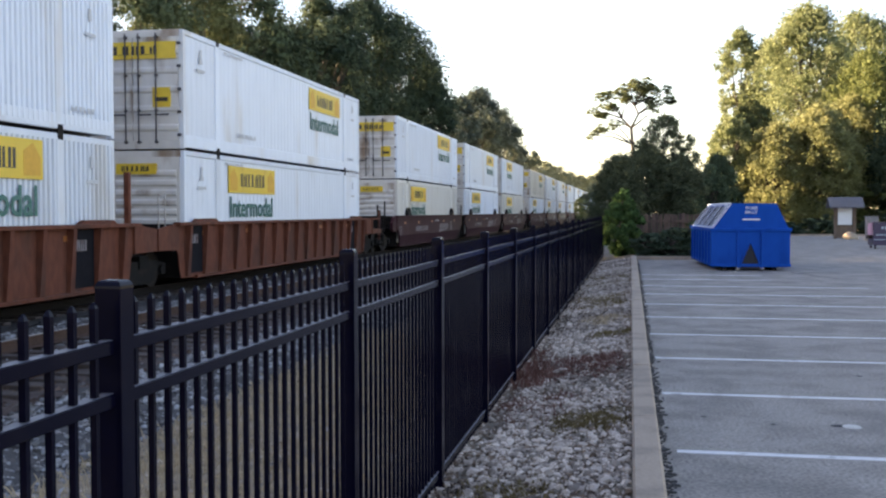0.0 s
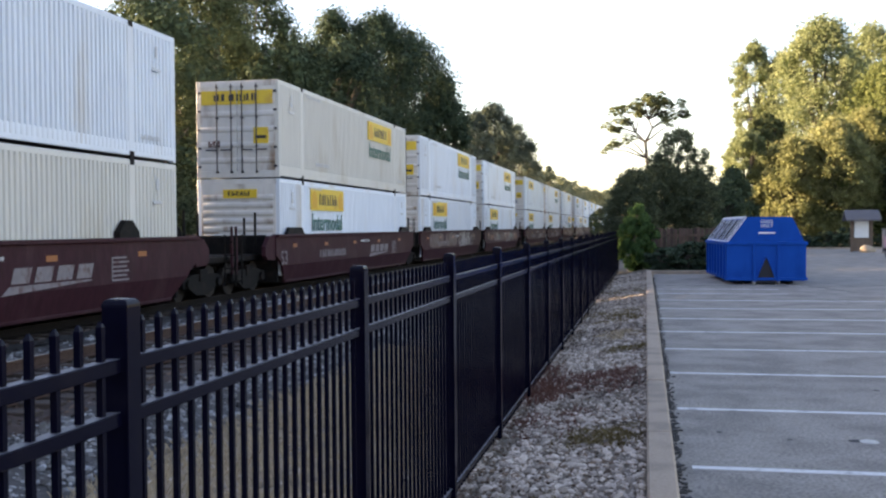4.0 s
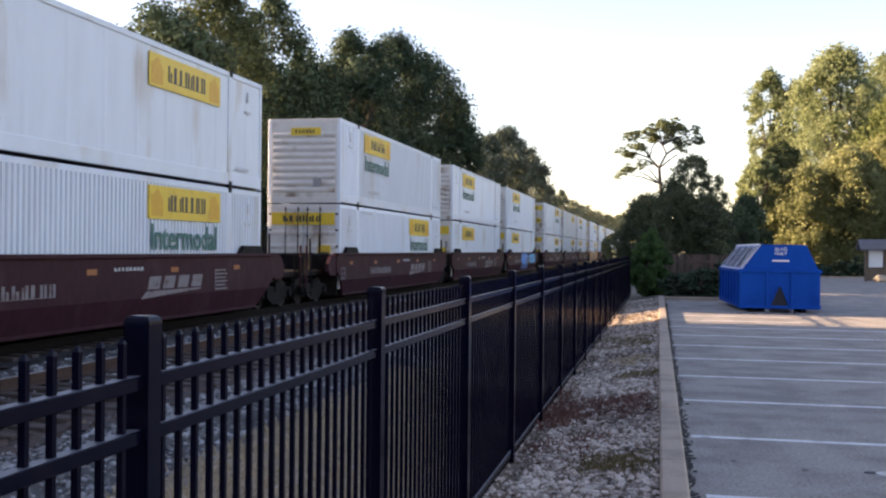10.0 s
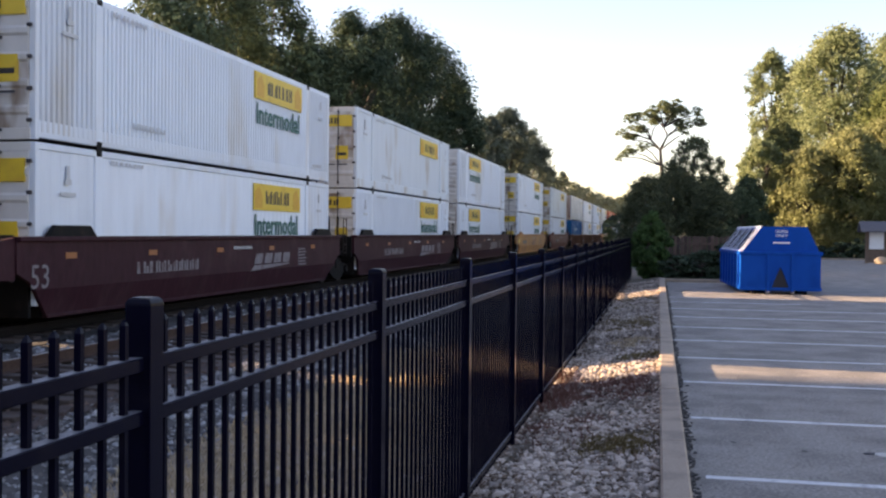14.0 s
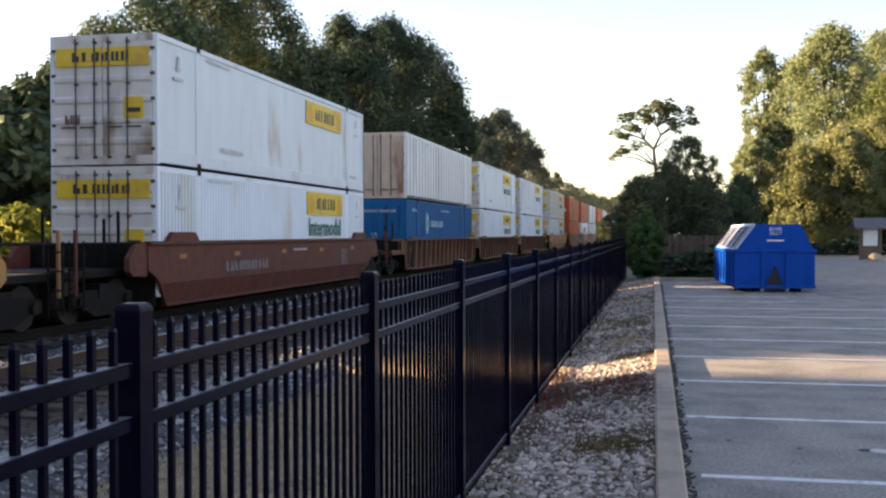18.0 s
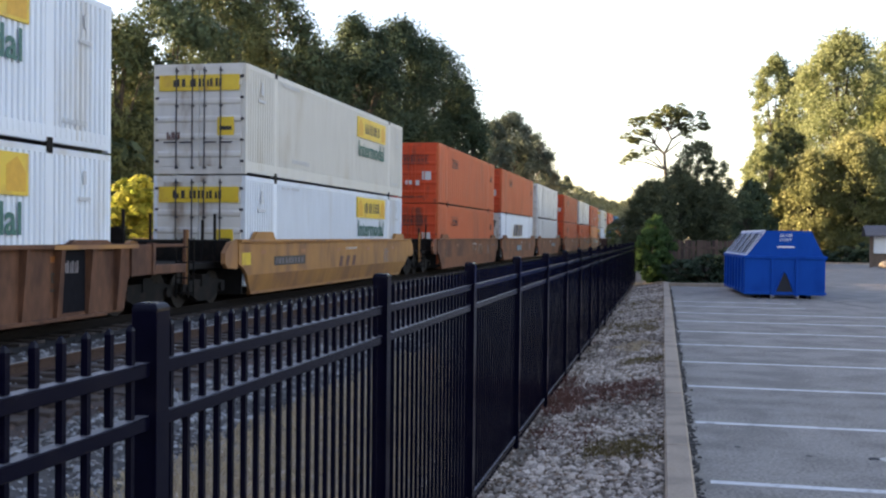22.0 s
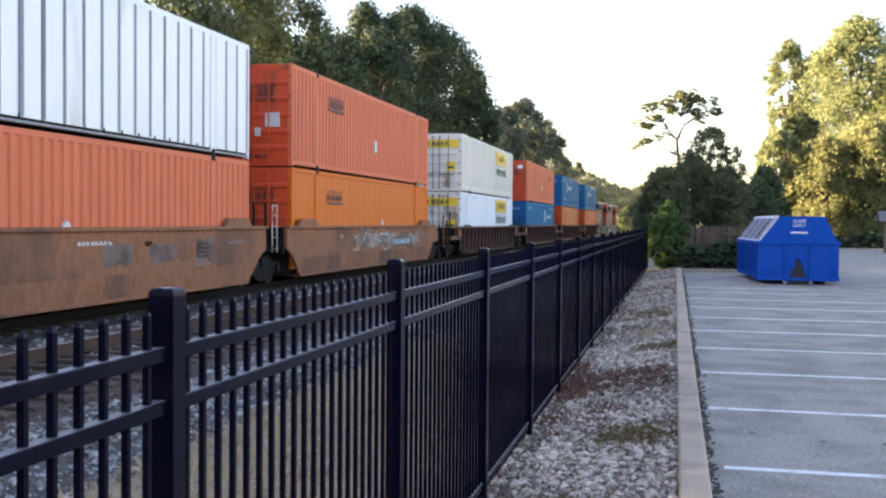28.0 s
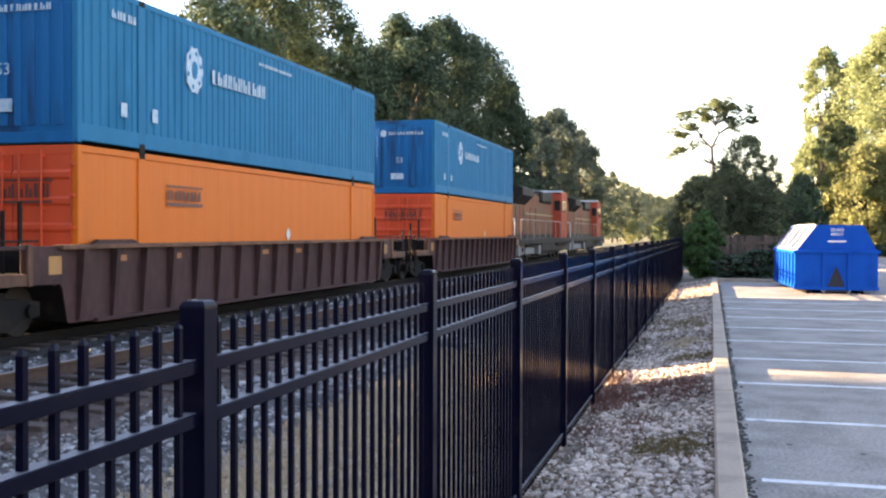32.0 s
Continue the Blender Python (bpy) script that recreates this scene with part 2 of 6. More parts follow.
M["car_yellow"] = material("grimy_yellow_car_paint", (0.36, 0.165, 0.045), 0.65, grain=0.15, grain_scale=3, stain=(0.22, 0.1, 0.045), stain_scale=1.0, stain_low=0.42, stain_high=0.7, stretch=(1, 1, 0.5), bump=0.1)
M["reflector"] = material("yellow_reflector", (0.28, 0.09, 0.02), 0.4, grain=0.2)
M["spray_blue"] = material("blue_spray_paint", (0.03, 0.25, 0.66), 0.5, grain=0.2, grain_scale=5, stain=(0.03, 0.18, 0.52), stain_scale=1.2, stain_low=0.5, stain_high=0.7)
M["spray_faded"] = material("faded_blue_spray_paint", (0.045, 0.12, 0.3), 0.6, grain=0.2, grain_scale=5, stain=(0.04, 0.05, 0.1), stain_scale=1.6, stain_low=0.5, stain_high=0.7)
M["spray_cyan"] = material("bright_cyan_spray_paint", (0.05, 0.45, 0.76), 0.5, grain=0.2, grain_scale=5, stain=(0.04, 0.28, 0.58), stain_scale=2, stain_low=0.5, stain_high=0.65)
M["spray_dark"] = material("dark_blue_spray_paint", (0.01, 0.025, 0.09), 0.5, grain=0.2)
M["spray_grey"] = material("thin_grey_spray_paint", (0.12, 0.085, 0.075), 0.65, grain=0.3, grain_scale=4, stain=(0.075, 0.035, 0.03), stain_scale=1.6, stain_low=0.42, stain_high=0.6)
M["spray_orange"] = material("dull_orange_spray_paint", (0.2, 0.07, 0.028), 0.6, grain=0.2, stain=(0.08, 0.035, 0.028), stain_scale=2, stain_low=0.42, stain_high=0.62)
M["spray_teal"] = material("dull_teal_spray_paint", (0.09, 0.15, 0.14), 0.6, grain=0.2, stain=(0.09, 0.05, 0.045), stain_scale=2, stain_low=0.45, stain_high=0.65)
M["car_ink"] = material("faded_white_stencil_paint", (0.17, 0.15, 0.16), 0.6, grain=0.2, grain_scale=9, stain=(0.1, 0.06, 0.06), stain_scale=5, stain_low=0.5, stain_high=0.7)
M["spray_bright"] = material("chalky_spray_paint", (0.34, 0.32, 0.3), 0.6, grain=0.2, grain_scale=5, stain=(0.18, 0.13, 0.12), stain_scale=3, stain_low=0.48, stain_high=0.66)
M["spray_pale"] = material("pale_spray_paint", (0.24, 0.2, 0.18), 0.6, grain=0.2, grain_scale=5, stain=(0.11, 0.06, 0.05), stain_scale=3, stain_low=0.45, stain_high=0.62)
M["wheel"] = material("grimy_wheel_steel", (0.022, 0.018, 0.016), 0.6, 0.2, gloss=0.2, grain=0.2, grain_scale=12)
M["rust_rail"] = material("rust_brown_rail_steel", (0.075, 0.042, 0.03), 0.75, gloss=0.2, grain=0.3, grain_scale=15)
# rail colour with the train's shade put into it
M["dark_rail"] = material("shade_black_rail_steel", (0.012, 0.009, 0.008), 0.75, gloss=0.1, grain=0.3, grain_scale=15)
M["rail_head"] = material("polished_rail_head", (0.3, 0.29, 0.29), 0.5, 0.3, grain=0.1, grain_scale=15)
M["tie"] = material("weathered_tie_wood", (0.045, 0.03, 0.024), 0.85, grain=0.35, grain_scale=14, stain=(0.08, 0.06, 0.05), stain_scale=4, stretch=(0.3, 1, 1), bump=0.6, bump_scale=30)
M["fence"] = material("black_powder_coat", (0.0025, 0.0025, 0.0095), 0.2, gloss=0.08, grain=0.15, grain_scale=30, stain=(0.007, 0.006, 0.012), stain_scale=5, stain_low=0.5, stain_high=0.75)
# paler copy of the fence coat, with skylight on upward faces in its colour
M["fence_top_sheen"] = material("sheen_black_powder_coat", (0.11, 0.11, 0.125), 0.5, gloss=0.4, grain=0.3, grain_scale=20)
M["asphalt"] = material("grey_weathered_asphalt", (0.272, 0.246, 0.218), 0.85, grain=0.5, grain_scale=34, stain=(0.185, 0.168, 0.15), stain_scale=1.3, stain_low=0.38, stain_high=0.64, bump=0.8, bump_scale=70)
M["crack"] = material("tar_filled_crack", (0.035, 0.035, 0.037), 0.7, grain=0.2, grain_scale=30)
M["line"] = material("worn_white_road_paint", (0.62, 0.62, 0.62), 0.75, grain=0.12, grain_scale=50, stain=(0.3, 0.3, 0.31), stain_scale=9, stain_low=0.52, stain_high=0.72)
M["kerb"] = material("pale_kerb_concrete", (0.36, 0.28, 0.21), 0.85, grain=0.15, grain_scale=40, stain=(0.25, 0.2, 0.155), stain_scale=2.2, stain_low=0.45, stain_high=0.68, bump=0.4)
M["soil"] = material("brown_soil", (0.16, 0.13, 0.1), 0.95, grain=0.3, grain_scale=20, stain=(0.1, 0.085, 0.05), stain_scale=0.8, bump=0.8, bump_scale=20)
M["ballast"] = material("grey_ballast_bed", (0.06, 0.055, 0.053), 0.95, grain=0.5, grain_scale=14, stain=(0.035, 0.03, 0.028), stain_scale=1.2, bump=1.0, bump_scale=14)
M["rust_bed"] = material("rusty_dark_track_bed", (0.055, 0.033, 0.026), 0.95, grain=0.45, grain_scale=14, stain=(0.03, 0.02, 0.017), stain_scale=2.0, bump=1.0, bump_scale=14)
# near-black bed colour: the shade below the train is painted in
M["shade_bed"] = material("shade_black_track_bed", (0.011, 0.009, 0.009), 0.95, grain=0.4, grain_scale=14, stain=(0.007, 0.006, 0.006), stain_scale=2.0, bump=1.0, bump_scale=14)
M["grass_ground"] = material("rough_grass_ground", (0.05, 0.058, 0.028), 0.95, grain=0.35, grain_scale=9, stain=(0.09, 0.08, 0.045), stain_scale=0.25, bump=0.6, bump_scale=12)
M["straw_ground"] = material("dry_straw_ground", (0.33, 0.25, 0.17), 0.95, grain=0.45, grain_scale=25, stain=(0.16, 0.125, 0.095), stain_scale=1.2, bump=0.8, bump_scale=30)
M["straw"] = material("dry_straw_grass", (0.46, 0.35, 0.22), 0.8, grain=0.3, grain_scale=8, translucent=0.25)
M["red_weed"] = material("dry_red_brown_weed", (0.14, 0.06, 0.045), 0.85, grain=0.3, grain_scale=8, translucent=0.2)
M["moss"] = material("low_olive_weed", (0.15, 0.108, 0.042), 0.85, grain=0.35, grain_scale=8, translucent=0.2)
M["bark"] = material("grey_brown_bark", (0.055, 0.046, 0.04), 0.9, grain=0.35, grain_scale=6, stretch=(1, 1, 0.25), bump=0.8, bump_scale=10)
M["leaf_dark"] = leaf_material("dark_green_leaves", (0.031, 0.052, 0.034), (0.085, 0.12, 0.074), 0.14, 0.18)
M["leaf_olive"] = leaf_material("olive_green_leaves", (0.07, 0.1, 0.038), (0.17, 0.2, 0.08), 0.45)
M["leaf_wood"] = leaf_material("dull_green_leaves", (0.035, 0.056, 0.035), (0.105, 0.145, 0.08), 0.14, 0.2)
M["leaf_olive_wood"] = leaf_material("olive_wood_leaves", (0.044, 0.063, 0.031), (0.155, 0.175, 0.08), 0.2, 0.22)
# distance haze is put into this leaf colour, greyer and paler
M["leaf_haze"] = leaf_material("haze_grey_leaves", (0.06, 0.078, 0.06), (0.15, 0.175, 0.125), 0.15, 0.2)
M["leaf_feather"] = leaf_material("dull_feathery_leaves", (0.05, 0.066, 0.042), (0.14, 0.165, 0.095), 0.3, 0.3)
# sunlight is put into the next three leaf colours, paler and yellower
M["leaf_tan"] = leaf_material("sun_paled_tan_leaves", (0.16, 0.185, 0.085), (0.33, 0.34, 0.175), 0.7, 0.4)
M["leaf_gold"] = leaf_material("sun_paled_olive_leaves", (0.115, 0.15, 0.07), (0.28, 0.32, 0.18), 0.62, 0.4)
M["leaf_lit"] = leaf_material("sunlit_yellow_leaves", (0.13, 0.18, 0.03), (0.28, 0.29, 0.06), 0.5)
# far leaves: the haze of the distance is part of their colour
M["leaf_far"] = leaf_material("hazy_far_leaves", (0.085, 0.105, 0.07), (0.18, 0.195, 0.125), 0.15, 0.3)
M["leaf_shrub"] = leaf_material("bright_shrub_leaves", (0.028, 0.062, 0.024), (0.07, 0.13, 0.045))
M["bin"] = material("glossy_blue_bin_paint", (0.0, 0.062, 0.33), 0.45, gloss=0.03, grain=0.08, grain_scale=4, stain=(0.0, 0.045, 0.25), stain_scale=1.6, stain_low=0.52, stain_high=0.75, stretch=(1, 1, 0.4))
# near-black that paints the shade inside a hollow
M["bin_dark"] = material("bin_hollow_shade", (0.012, 0.013, 0.02), 0.8, grain=0.2)
M["bin_edge"] = material("scuffed_bare_edge", (0.5, 0.56, 0.66), 0.4, 0.1, grain=0.2, grain_scale=12)
M["bin_window"] = material("dark_plastic_flap", (0.012, 0.014, 0.025), 0.8, gloss=0.05, grain=0.15, grain_scale=6)
M["old_wood"] = material("dark_weathered_boards", (0.085, 0.055, 0.045), 0.85, grain=0.3, grain_scale=8, stain=(0.05, 0.035, 0.03), stain_scale=2.5, stretch=(1, 1, 0.2), vary=0.35)
M["kiosk_wood"] = material("brown_post_wood", (0.13, 0.09, 0.065), 0.8, grain=0.25, grain_scale=10, stretch=(1, 1, 0.2))
M["shingle"] = material("grey_shingles", (0.11, 0.11, 0.125), 0.85, grain=0.3, grain_scale=20)
M["board"] = material("white_notice_board", (0.66, 0.68, 0.7), 0.6, grain=0.05, grain_scale=8)
M["rock"] = material("tan_boulder_stone", (0.33, 0.27, 0.2), 0.9, grain=0.2, grain_scale=9, bump=0.6)
M["car_paint"] = material("dark_purple_car_paint", (0.03, 0.025, 0.07), 0.3, 0.2, grain=0.05)
M["tyre"] = material("black_rubber", (0.02, 0.02, 0.02), 0.8)
M["glass"] = material("dark_window_glass", (0.015, 0.018, 0.02), 0.08)
M["loco_orange"] = material("weathered_loco_orange", (0.22, 0.075, 0.042), 0.6, gloss=0.12, grain=0.2, grain_scale=3, stain=(0.17, 0.085, 0.05), stain_scale=0.4, stain_low=0.42, stain_high=0.6)
M["loco_red"] = material("faded_loco_red", (0.4, 0.065, 0.032), 0.6, gloss=0.2, grain=0.15, grain_scale=3, stain=(0.25, 0.06, 0.03), stain_scale=1.0, stain_low=0.48, stain_high=0.7)
M["loco_dark"] = material("dark_loco_green_black", (0.016, 0.014, 0.014), 0.6, gloss=0.2, grain=0.2, grain_scale=4, stain=(0.04, 0.027, 0.022), stain_scale=1.2)
M["loco_cream"] = material("grimy_cream_loco_paint", (0.45, 0.37, 0.31), 0.6, gloss=0.2, grain=0.15, grain_scale=4, stain=(0.25, 0.16, 0.12), stain_scale=1.0)
M["loco_yellow"] = material("yellow_loco_stripe", (0.3, 0.19, 0.08), 0.5, grain=0.1, grain_scale=4)
M["loco_grey"] = material("grey_loco_part", (0.19, 0.185, 0.185), 0.6, grain=0.2, grain_scale=5)
M["rag"] = material("pale_pebble_litter", (0.5, 0.49, 0.46), 0.8, grain=0.1)


# ---- mesh helpers ----
def box(bm, x0, x1, y0, y1, z0, z1, bevel=0.0):
    vs = [bm.verts.new((x, y, z)) for z in (z0, z1) for y in (y0, y1) for x in (x0, x1)]
    fs = [bm.faces.new([vs[i] for i in q]) for q in ((0, 2, 3, 1), (4, 5, 7, 6), (0, 1, 5, 4), (2, 6, 7, 3), (0, 4, 6, 2), (1, 3, 7, 5))]
    if bevel:
        es = list({e for f in fs for e in f.edges})
        bmesh.ops.bevel(bm, geom=es, offset=bevel, segments=1, affect="EDGES")
    return bm


def boxes(*rows, bevel=0.0):
    bm = bmesh.new()
    for r in rows:
        box(bm, *r, bevel=bevel)
    return bm


def rod(bm, p, q, r, sides=6, r2=None):
    """A round bar from p to q."""
    p, q = Vector(p), Vector(q)
    turn = (q - p).to_track_quat("Z", "Y").to_matrix()
    r2 = r if r2 is None else r2
    ends = []
    for c, rad in ((p, r), (q, r2)):
        ends.append([bm.verts.new(c + turn @ Vector((rad * math.cos(2 * math.pi * i / sides), rad * math.sin(2 * math.pi * i / sides), 0))) for i in range(sides)])
    for i in range(sides):
        j = (i + 1) % sides
        bm.faces.new((ends[0][i], ends[0][j], ends[1][j], ends[1][i]))
    bm.faces.new(ends[0][::-1]), bm.faces.new(ends[1])
    return bm


def rods(*rows, sides=6):
    """Round bars: rows of (p, q, radius) or (p, q, radius, sides, far radius)."""
    bm = bmesh.new()
    for r in rows:
        rod(bm, *r) if len(r) > 3 else rod(bm, *r, sides=sides)
    return bm


def prism(outline, axis, a, b, bm=None):
    """An outline (pairs) drawn out along an axis from a to b. Pairs are (y, z) for x, (x, z) for y, (x, y) for z."""
    bm = bm or bmesh.new()

    def at(u, v, w):
        return {"x": (w, u, v), "y": (u, w, v), "z": (u, v, w)}[axis]
    lo = [bm.verts.new(at(u, v, a)) for u, v in outline]
    hi = [bm.verts.new(at(u, v, b)) for u, v in outline]
    n = len(outline)
    for i in range(n):
        bm.faces.new((lo[i], lo[(i + 1) % n], hi[(i + 1) % n], hi[i]))
    bm.faces.new(lo[::-1]), bm.faces.new(hi)
    bmesh.ops.recalc_face_normals(bm, faces=bm.faces)
    return bm


def mesh_of(bm, name, mat):
    me = bpy.data.meshes.new(name)
    bmesh.ops.recalc_face_normals(bm, faces=bm.faces)
    bm.to_mesh(me)
    bm.free()
    me.materials.append(M[mat])
    return me


def part(name, bm, mat, parent, label=""):
    """One mesh under a thing or under a part. bm: a bmesh, or a mesh that several parts share."""
    me = bm if isinstance(bm, bpy.types.Mesh) else mesh_of(bm, name, mat)
    ob = new(name, me)
    ob.parent = parent
    return tagged(ob, label)


def thing(name, label, category, group="", at=(0, 0, 0), kind=""):
    ob = new(name)
    ob.empty_display_size = 0.2
    ob.location = at
    return tagged(ob, label, category, group, kind)


def solid(name, bm, mat, label, category="", kind="", group=""):
    return tagged(new(name, mesh_of(bm, name, mat)), label, category, group, kind)


def soup(name, verts, faces, mat, smooth=False):
    """A mesh from number arrays: verts (n, 3), faces (m, 3 or 4)."""
    me = bpy.data.meshes.new(name)
    verts, faces = np.asarray(verts, np.float32), np.asarray(faces, np.int32)
    k = faces.shape[1]
    me.vertices.add(len(verts)), me.loops.add(faces.size), me.polygons.add(len(faces))
    me.vertices.foreach_set("co", verts.ravel())
    me.loops.foreach_set("vertex_index", faces.ravel())
    me.polygons.foreach_set("loop_start", np.arange(0, faces.size, k, dtype=np.int32))
    me.polygons.foreach_set("use_smooth", np.full(len(faces), smooth))
    me.update(calc_edges=True)
    me.materials.append(M[mat])
    return me


WORDS = {}


def word_mesh(text, size, mat, depth=0.004, bold=0.0):
    """Flat lettering in the built-in font, in its own x-y plane, its left end and foot at the origin."""
    key = (text, size, mat)
    if key not in WORDS:
        cu = bpy.data.curves.new("lettering", "FONT")
        cu.body, cu.size, cu.extrude, cu.resolution_u, cu.offset = text, size, depth, 2, bold
        ob = bpy.data.objects.new("lettering", cu)
        scene.collection.objects.link(ob)
        me = bpy.data.meshes.new_from_object(ob.evaluated_get(bpy.context.evaluated_depsgraph_get()))
        bpy.data.objects.remove(ob)
        me.materials.clear()
        me.materials.append(M[mat])
        WORDS[key] = me
    return WORDS[key]


def comb(rng, a, b, z0, z1, count):
    """The outline of a row of upright bars of letter size that stand on one hairline."""
    step, tall = (b - a) / count, z1 - z0
    line, pts = z0 + 0.04 * tall, [(a, z0)]
    for i in range(count):
        p, w = a + i * step, step * rng.uniform(0.66, 0.8)
        kind = rng.randrange(4)
        for u, v, h in (((0.0, 0.6, 1.0),), ((0.0, 0.4, 1.0), (0.6, 1.0, 1.0)), ((0.0, 0.44, 1.0), (0.6, 1.0, 0.62)), ((0.0, 0.36, 0.85), (0.52, 1.0, 1.0)))[kind]:
            pts += [(p + u * w, line), (p + u * w, z0 + h * tall), (p + v * w, z0 + h * tall), (p + v * w, line)]
    return pts[:1] + pts[2:] + [(pts[-1][0], z0)]


def letter_bars(rng, y0, y1, z0, z1, x, count):
    """Unread lettering as a row of upright bars on a wall at x, along y."""
    return prism(comb(rng, y0, y1, z0, z1, count), "x", x - 0.001, x + 0.004)


def end_bars(rng, x0, x1, z0, z1, y, count):
    return prism(comb(rng, x0, x1, z0, z1, count), "y", y - 0.004, y + 0.001)


# ---- ground ----
def stone_material(name, one, two):
    m = leaf_material(name, one, two, 0.0)
    m.node_tree.nodes["Principled BSDF"].inputs["Roughness"].default_value = 0.9
    return m


M["stone"] = stone_material("mixed_gravel_stone", (0.055, 0.04, 0.033), (0.62, 0.525, 0.445))
M["track_stone"] = stone_material("grey_track_stone", (0.05, 0.047, 0.046), (0.38, 0.38, 0.385))
M["brown_stone"] = stone_material("dark_brown_gravel_stone", (0.04, 0.028, 0.022), (0.24, 0.17, 0.125))
M["shoulder_stone"] = stone_material("dark_grey_shoulder_stone", (0.022, 0.02, 0.02), (0.3, 0.28, 0.27))
# stones darkened in colour for the shade under the train
M["shade_stone"] = stone_material("shade_black_track_stone", (0.012, 0.01, 0.01), (0.06, 0.05, 0.045))
M["rust_stone"] = stone_material("rusty_brown_track_stone", (0.045, 0.03, 0.024), (0.15, 0.105, 0.085))
HEIGHTS = [(-2500, -0.4), (-16.4, -0.4), (-15.0, -0.1), (-5.6, -0.1), (-4.4, -0.3), (-1.6, -0.16), (-0.9, -0.08), (-0.02, 0.06), (0.2, 0.0), (2500, 0.0)]


def level(x):
    """Height of the ground at x."""
    return np.interp(x, [h[0] for h in HEIGHTS], [h[1] for h in HEIGHTS])


def sheet(name, x0, x1, nx, y0, y1, ny, rough, mat, lift=0.0, seed=0):
    """A slightly uneven stretch of ground that follows level()."""
    xs, ys = np.linspace(x0, x1, nx), np.linspace(y0, y1, ny)
    gx, gy = np.meshgrid(xs, ys)
    r = np.random.RandomState(seed)
    z = level(gx) + lift + rough * r.randn(ny, nx)
    v = np.stack([gx, gy, z], -1).reshape(-1, 3)
    i = (np.arange(ny - 1)[:, None] * nx + np.arange(nx - 1)[None]).ravel()
    return soup(name, v, np.stack([i, i + 1, i + nx + 1, i + nx], 1), mat, True)


gx = [-2500, -200, -40, -16.4, -0.1, 0.3, 40, 200, 2500]
gz = [-0.4, -0.4, -0.4, -0.45, -0.45, -0.09, -0.09, -0.09, -0.09]
bm = bmesh.new()
lo = [bm.verts.new((x, -300, z)) for x, z in zip(gx, gz)]
hi = [bm.verts.new((x, 3000, z)) for x, z in zip(gx, gz)]
for i in range(len(gx) - 1):
    bm.faces.new((lo[i], lo[i + 1], hi[i + 1], hi[i]))
solid("ground", bm, "grass_ground", "rough grass and dirt running out to the horizon", kind="structure")
tagged(new("track_bed", sheet("track_bed", -16.4, -4.4, 60, -12, 75, 360, 0.014, "ballast", 0.0, 1)), "grey crushed stone bed under the tracks", kind="structure")
tagged(new("far_track_bed", sheet("far_track_bed", -16.4, -4.4, 12, 75, 900, 60, 0.01, "ballast", 0.0, 2)), "grey crushed stone bed running into the distance", kind="structure")
tagged(new("verge", sheet("verge", -4.4, -0.01, 40, -12, 60, 500, 0.008, "soil", -0.005, 3)), "stony brown verge between the tracks and the kerb", kind="structure")
tagged(new("dry_grass_strip", sheet("dry_grass_strip", -4.5, -1.62, 50, -12, 45, 500, 0.012, "straw_ground", 0.012, 8)), "straw-coloured dry ground strip behind the fence", kind="structure")
car_park = solid("car_park", boxes((0.12, 70, -40, 41.2, -0.3, 0.0), (2.4, 70, 41.2, 84, -0.3, 0.0)), "asphalt", "grey weathered asphalt car park with white bay lines", kind="structure")


def rocks(name, n, area, size, mat, seed, near=2.0, lift=0.0, small=False):
    """Loose stones on the ground; denser towards the near end."""
    r = np.random.RandomState(seed)
    x0, x1, y0, y1 = area
    x = r.uniform(x0, x1, n)
    y = y0 + (y1 - y0) * r.uniform(0, 1, n) ** near
    s = r.uniform(size[0], size[1], n) * (0.7 + 0.6 * (r.uniform(0, 1, n) < 0.12))
    g = (1 + 5 ** 0.5) / 2
    ico = np.array([(-1, g, 0), (1, g, 0), (-1, -g, 0), (1, -g, 0), (0, -1, g), (0, 1, g), (0, -1, -g), (0, 1, -g), (g, 0, -1), (g, 0, 1), (-g, 0, -1), (-g, 0, 1)]) / 1.9
    tri = np.array([(0, 11, 5), (0, 5, 1), (0, 1, 7), (0, 7, 10), (0, 10, 11), (1, 5, 9), (5, 11, 4), (11, 10, 2), (10, 7, 6), (7, 1, 8), (3, 9, 4), (3, 4, 2), (3, 2, 6), (3, 6, 8), (3, 8, 9), (4, 9, 5), (2, 4, 11), (6, 2, 10), (8, 6, 7), (9, 8, 1)])
    if small:
        ico = np.array([(1, 0, 0.2), (0, 1, -0.1), (-1, 0, 0.15), (0, -1, 0), (0.2, 0.1, 1), (0, 0, -1)])
        tri = np.array([(0, 1, 4), (1, 2, 4), (2, 3, 4), (3, 0, 4), (1, 0, 5), (2, 1, 5), (3, 2, 5), (0, 3, 5)])
    k = len(ico)
    v = ico[None] * r.uniform(0.7, 1.3, (n, k, 1)) * (s[:, None] * r.uniform(0.55, 1.25, (n, 3)))[:, None, :]
    a = r.uniform(0, 6.283, n)
    c, d = np.cos(a)[:, None], np.sin(a)[:, None]
    v = np.stack([v[..., 0] * c - v[..., 1] * d, v[..., 0] * d + v[..., 1] * c, v[..., 2] * 0.7], -1)
    v += np.stack([x, y, level(x) + lift + s * 0.12], -1)[:, None, :]
    f = tri[None] + k * np.arange(n)[:, None, None]
    return soup(name, v.reshape(-1, 3), f.reshape(-1, 3), mat)


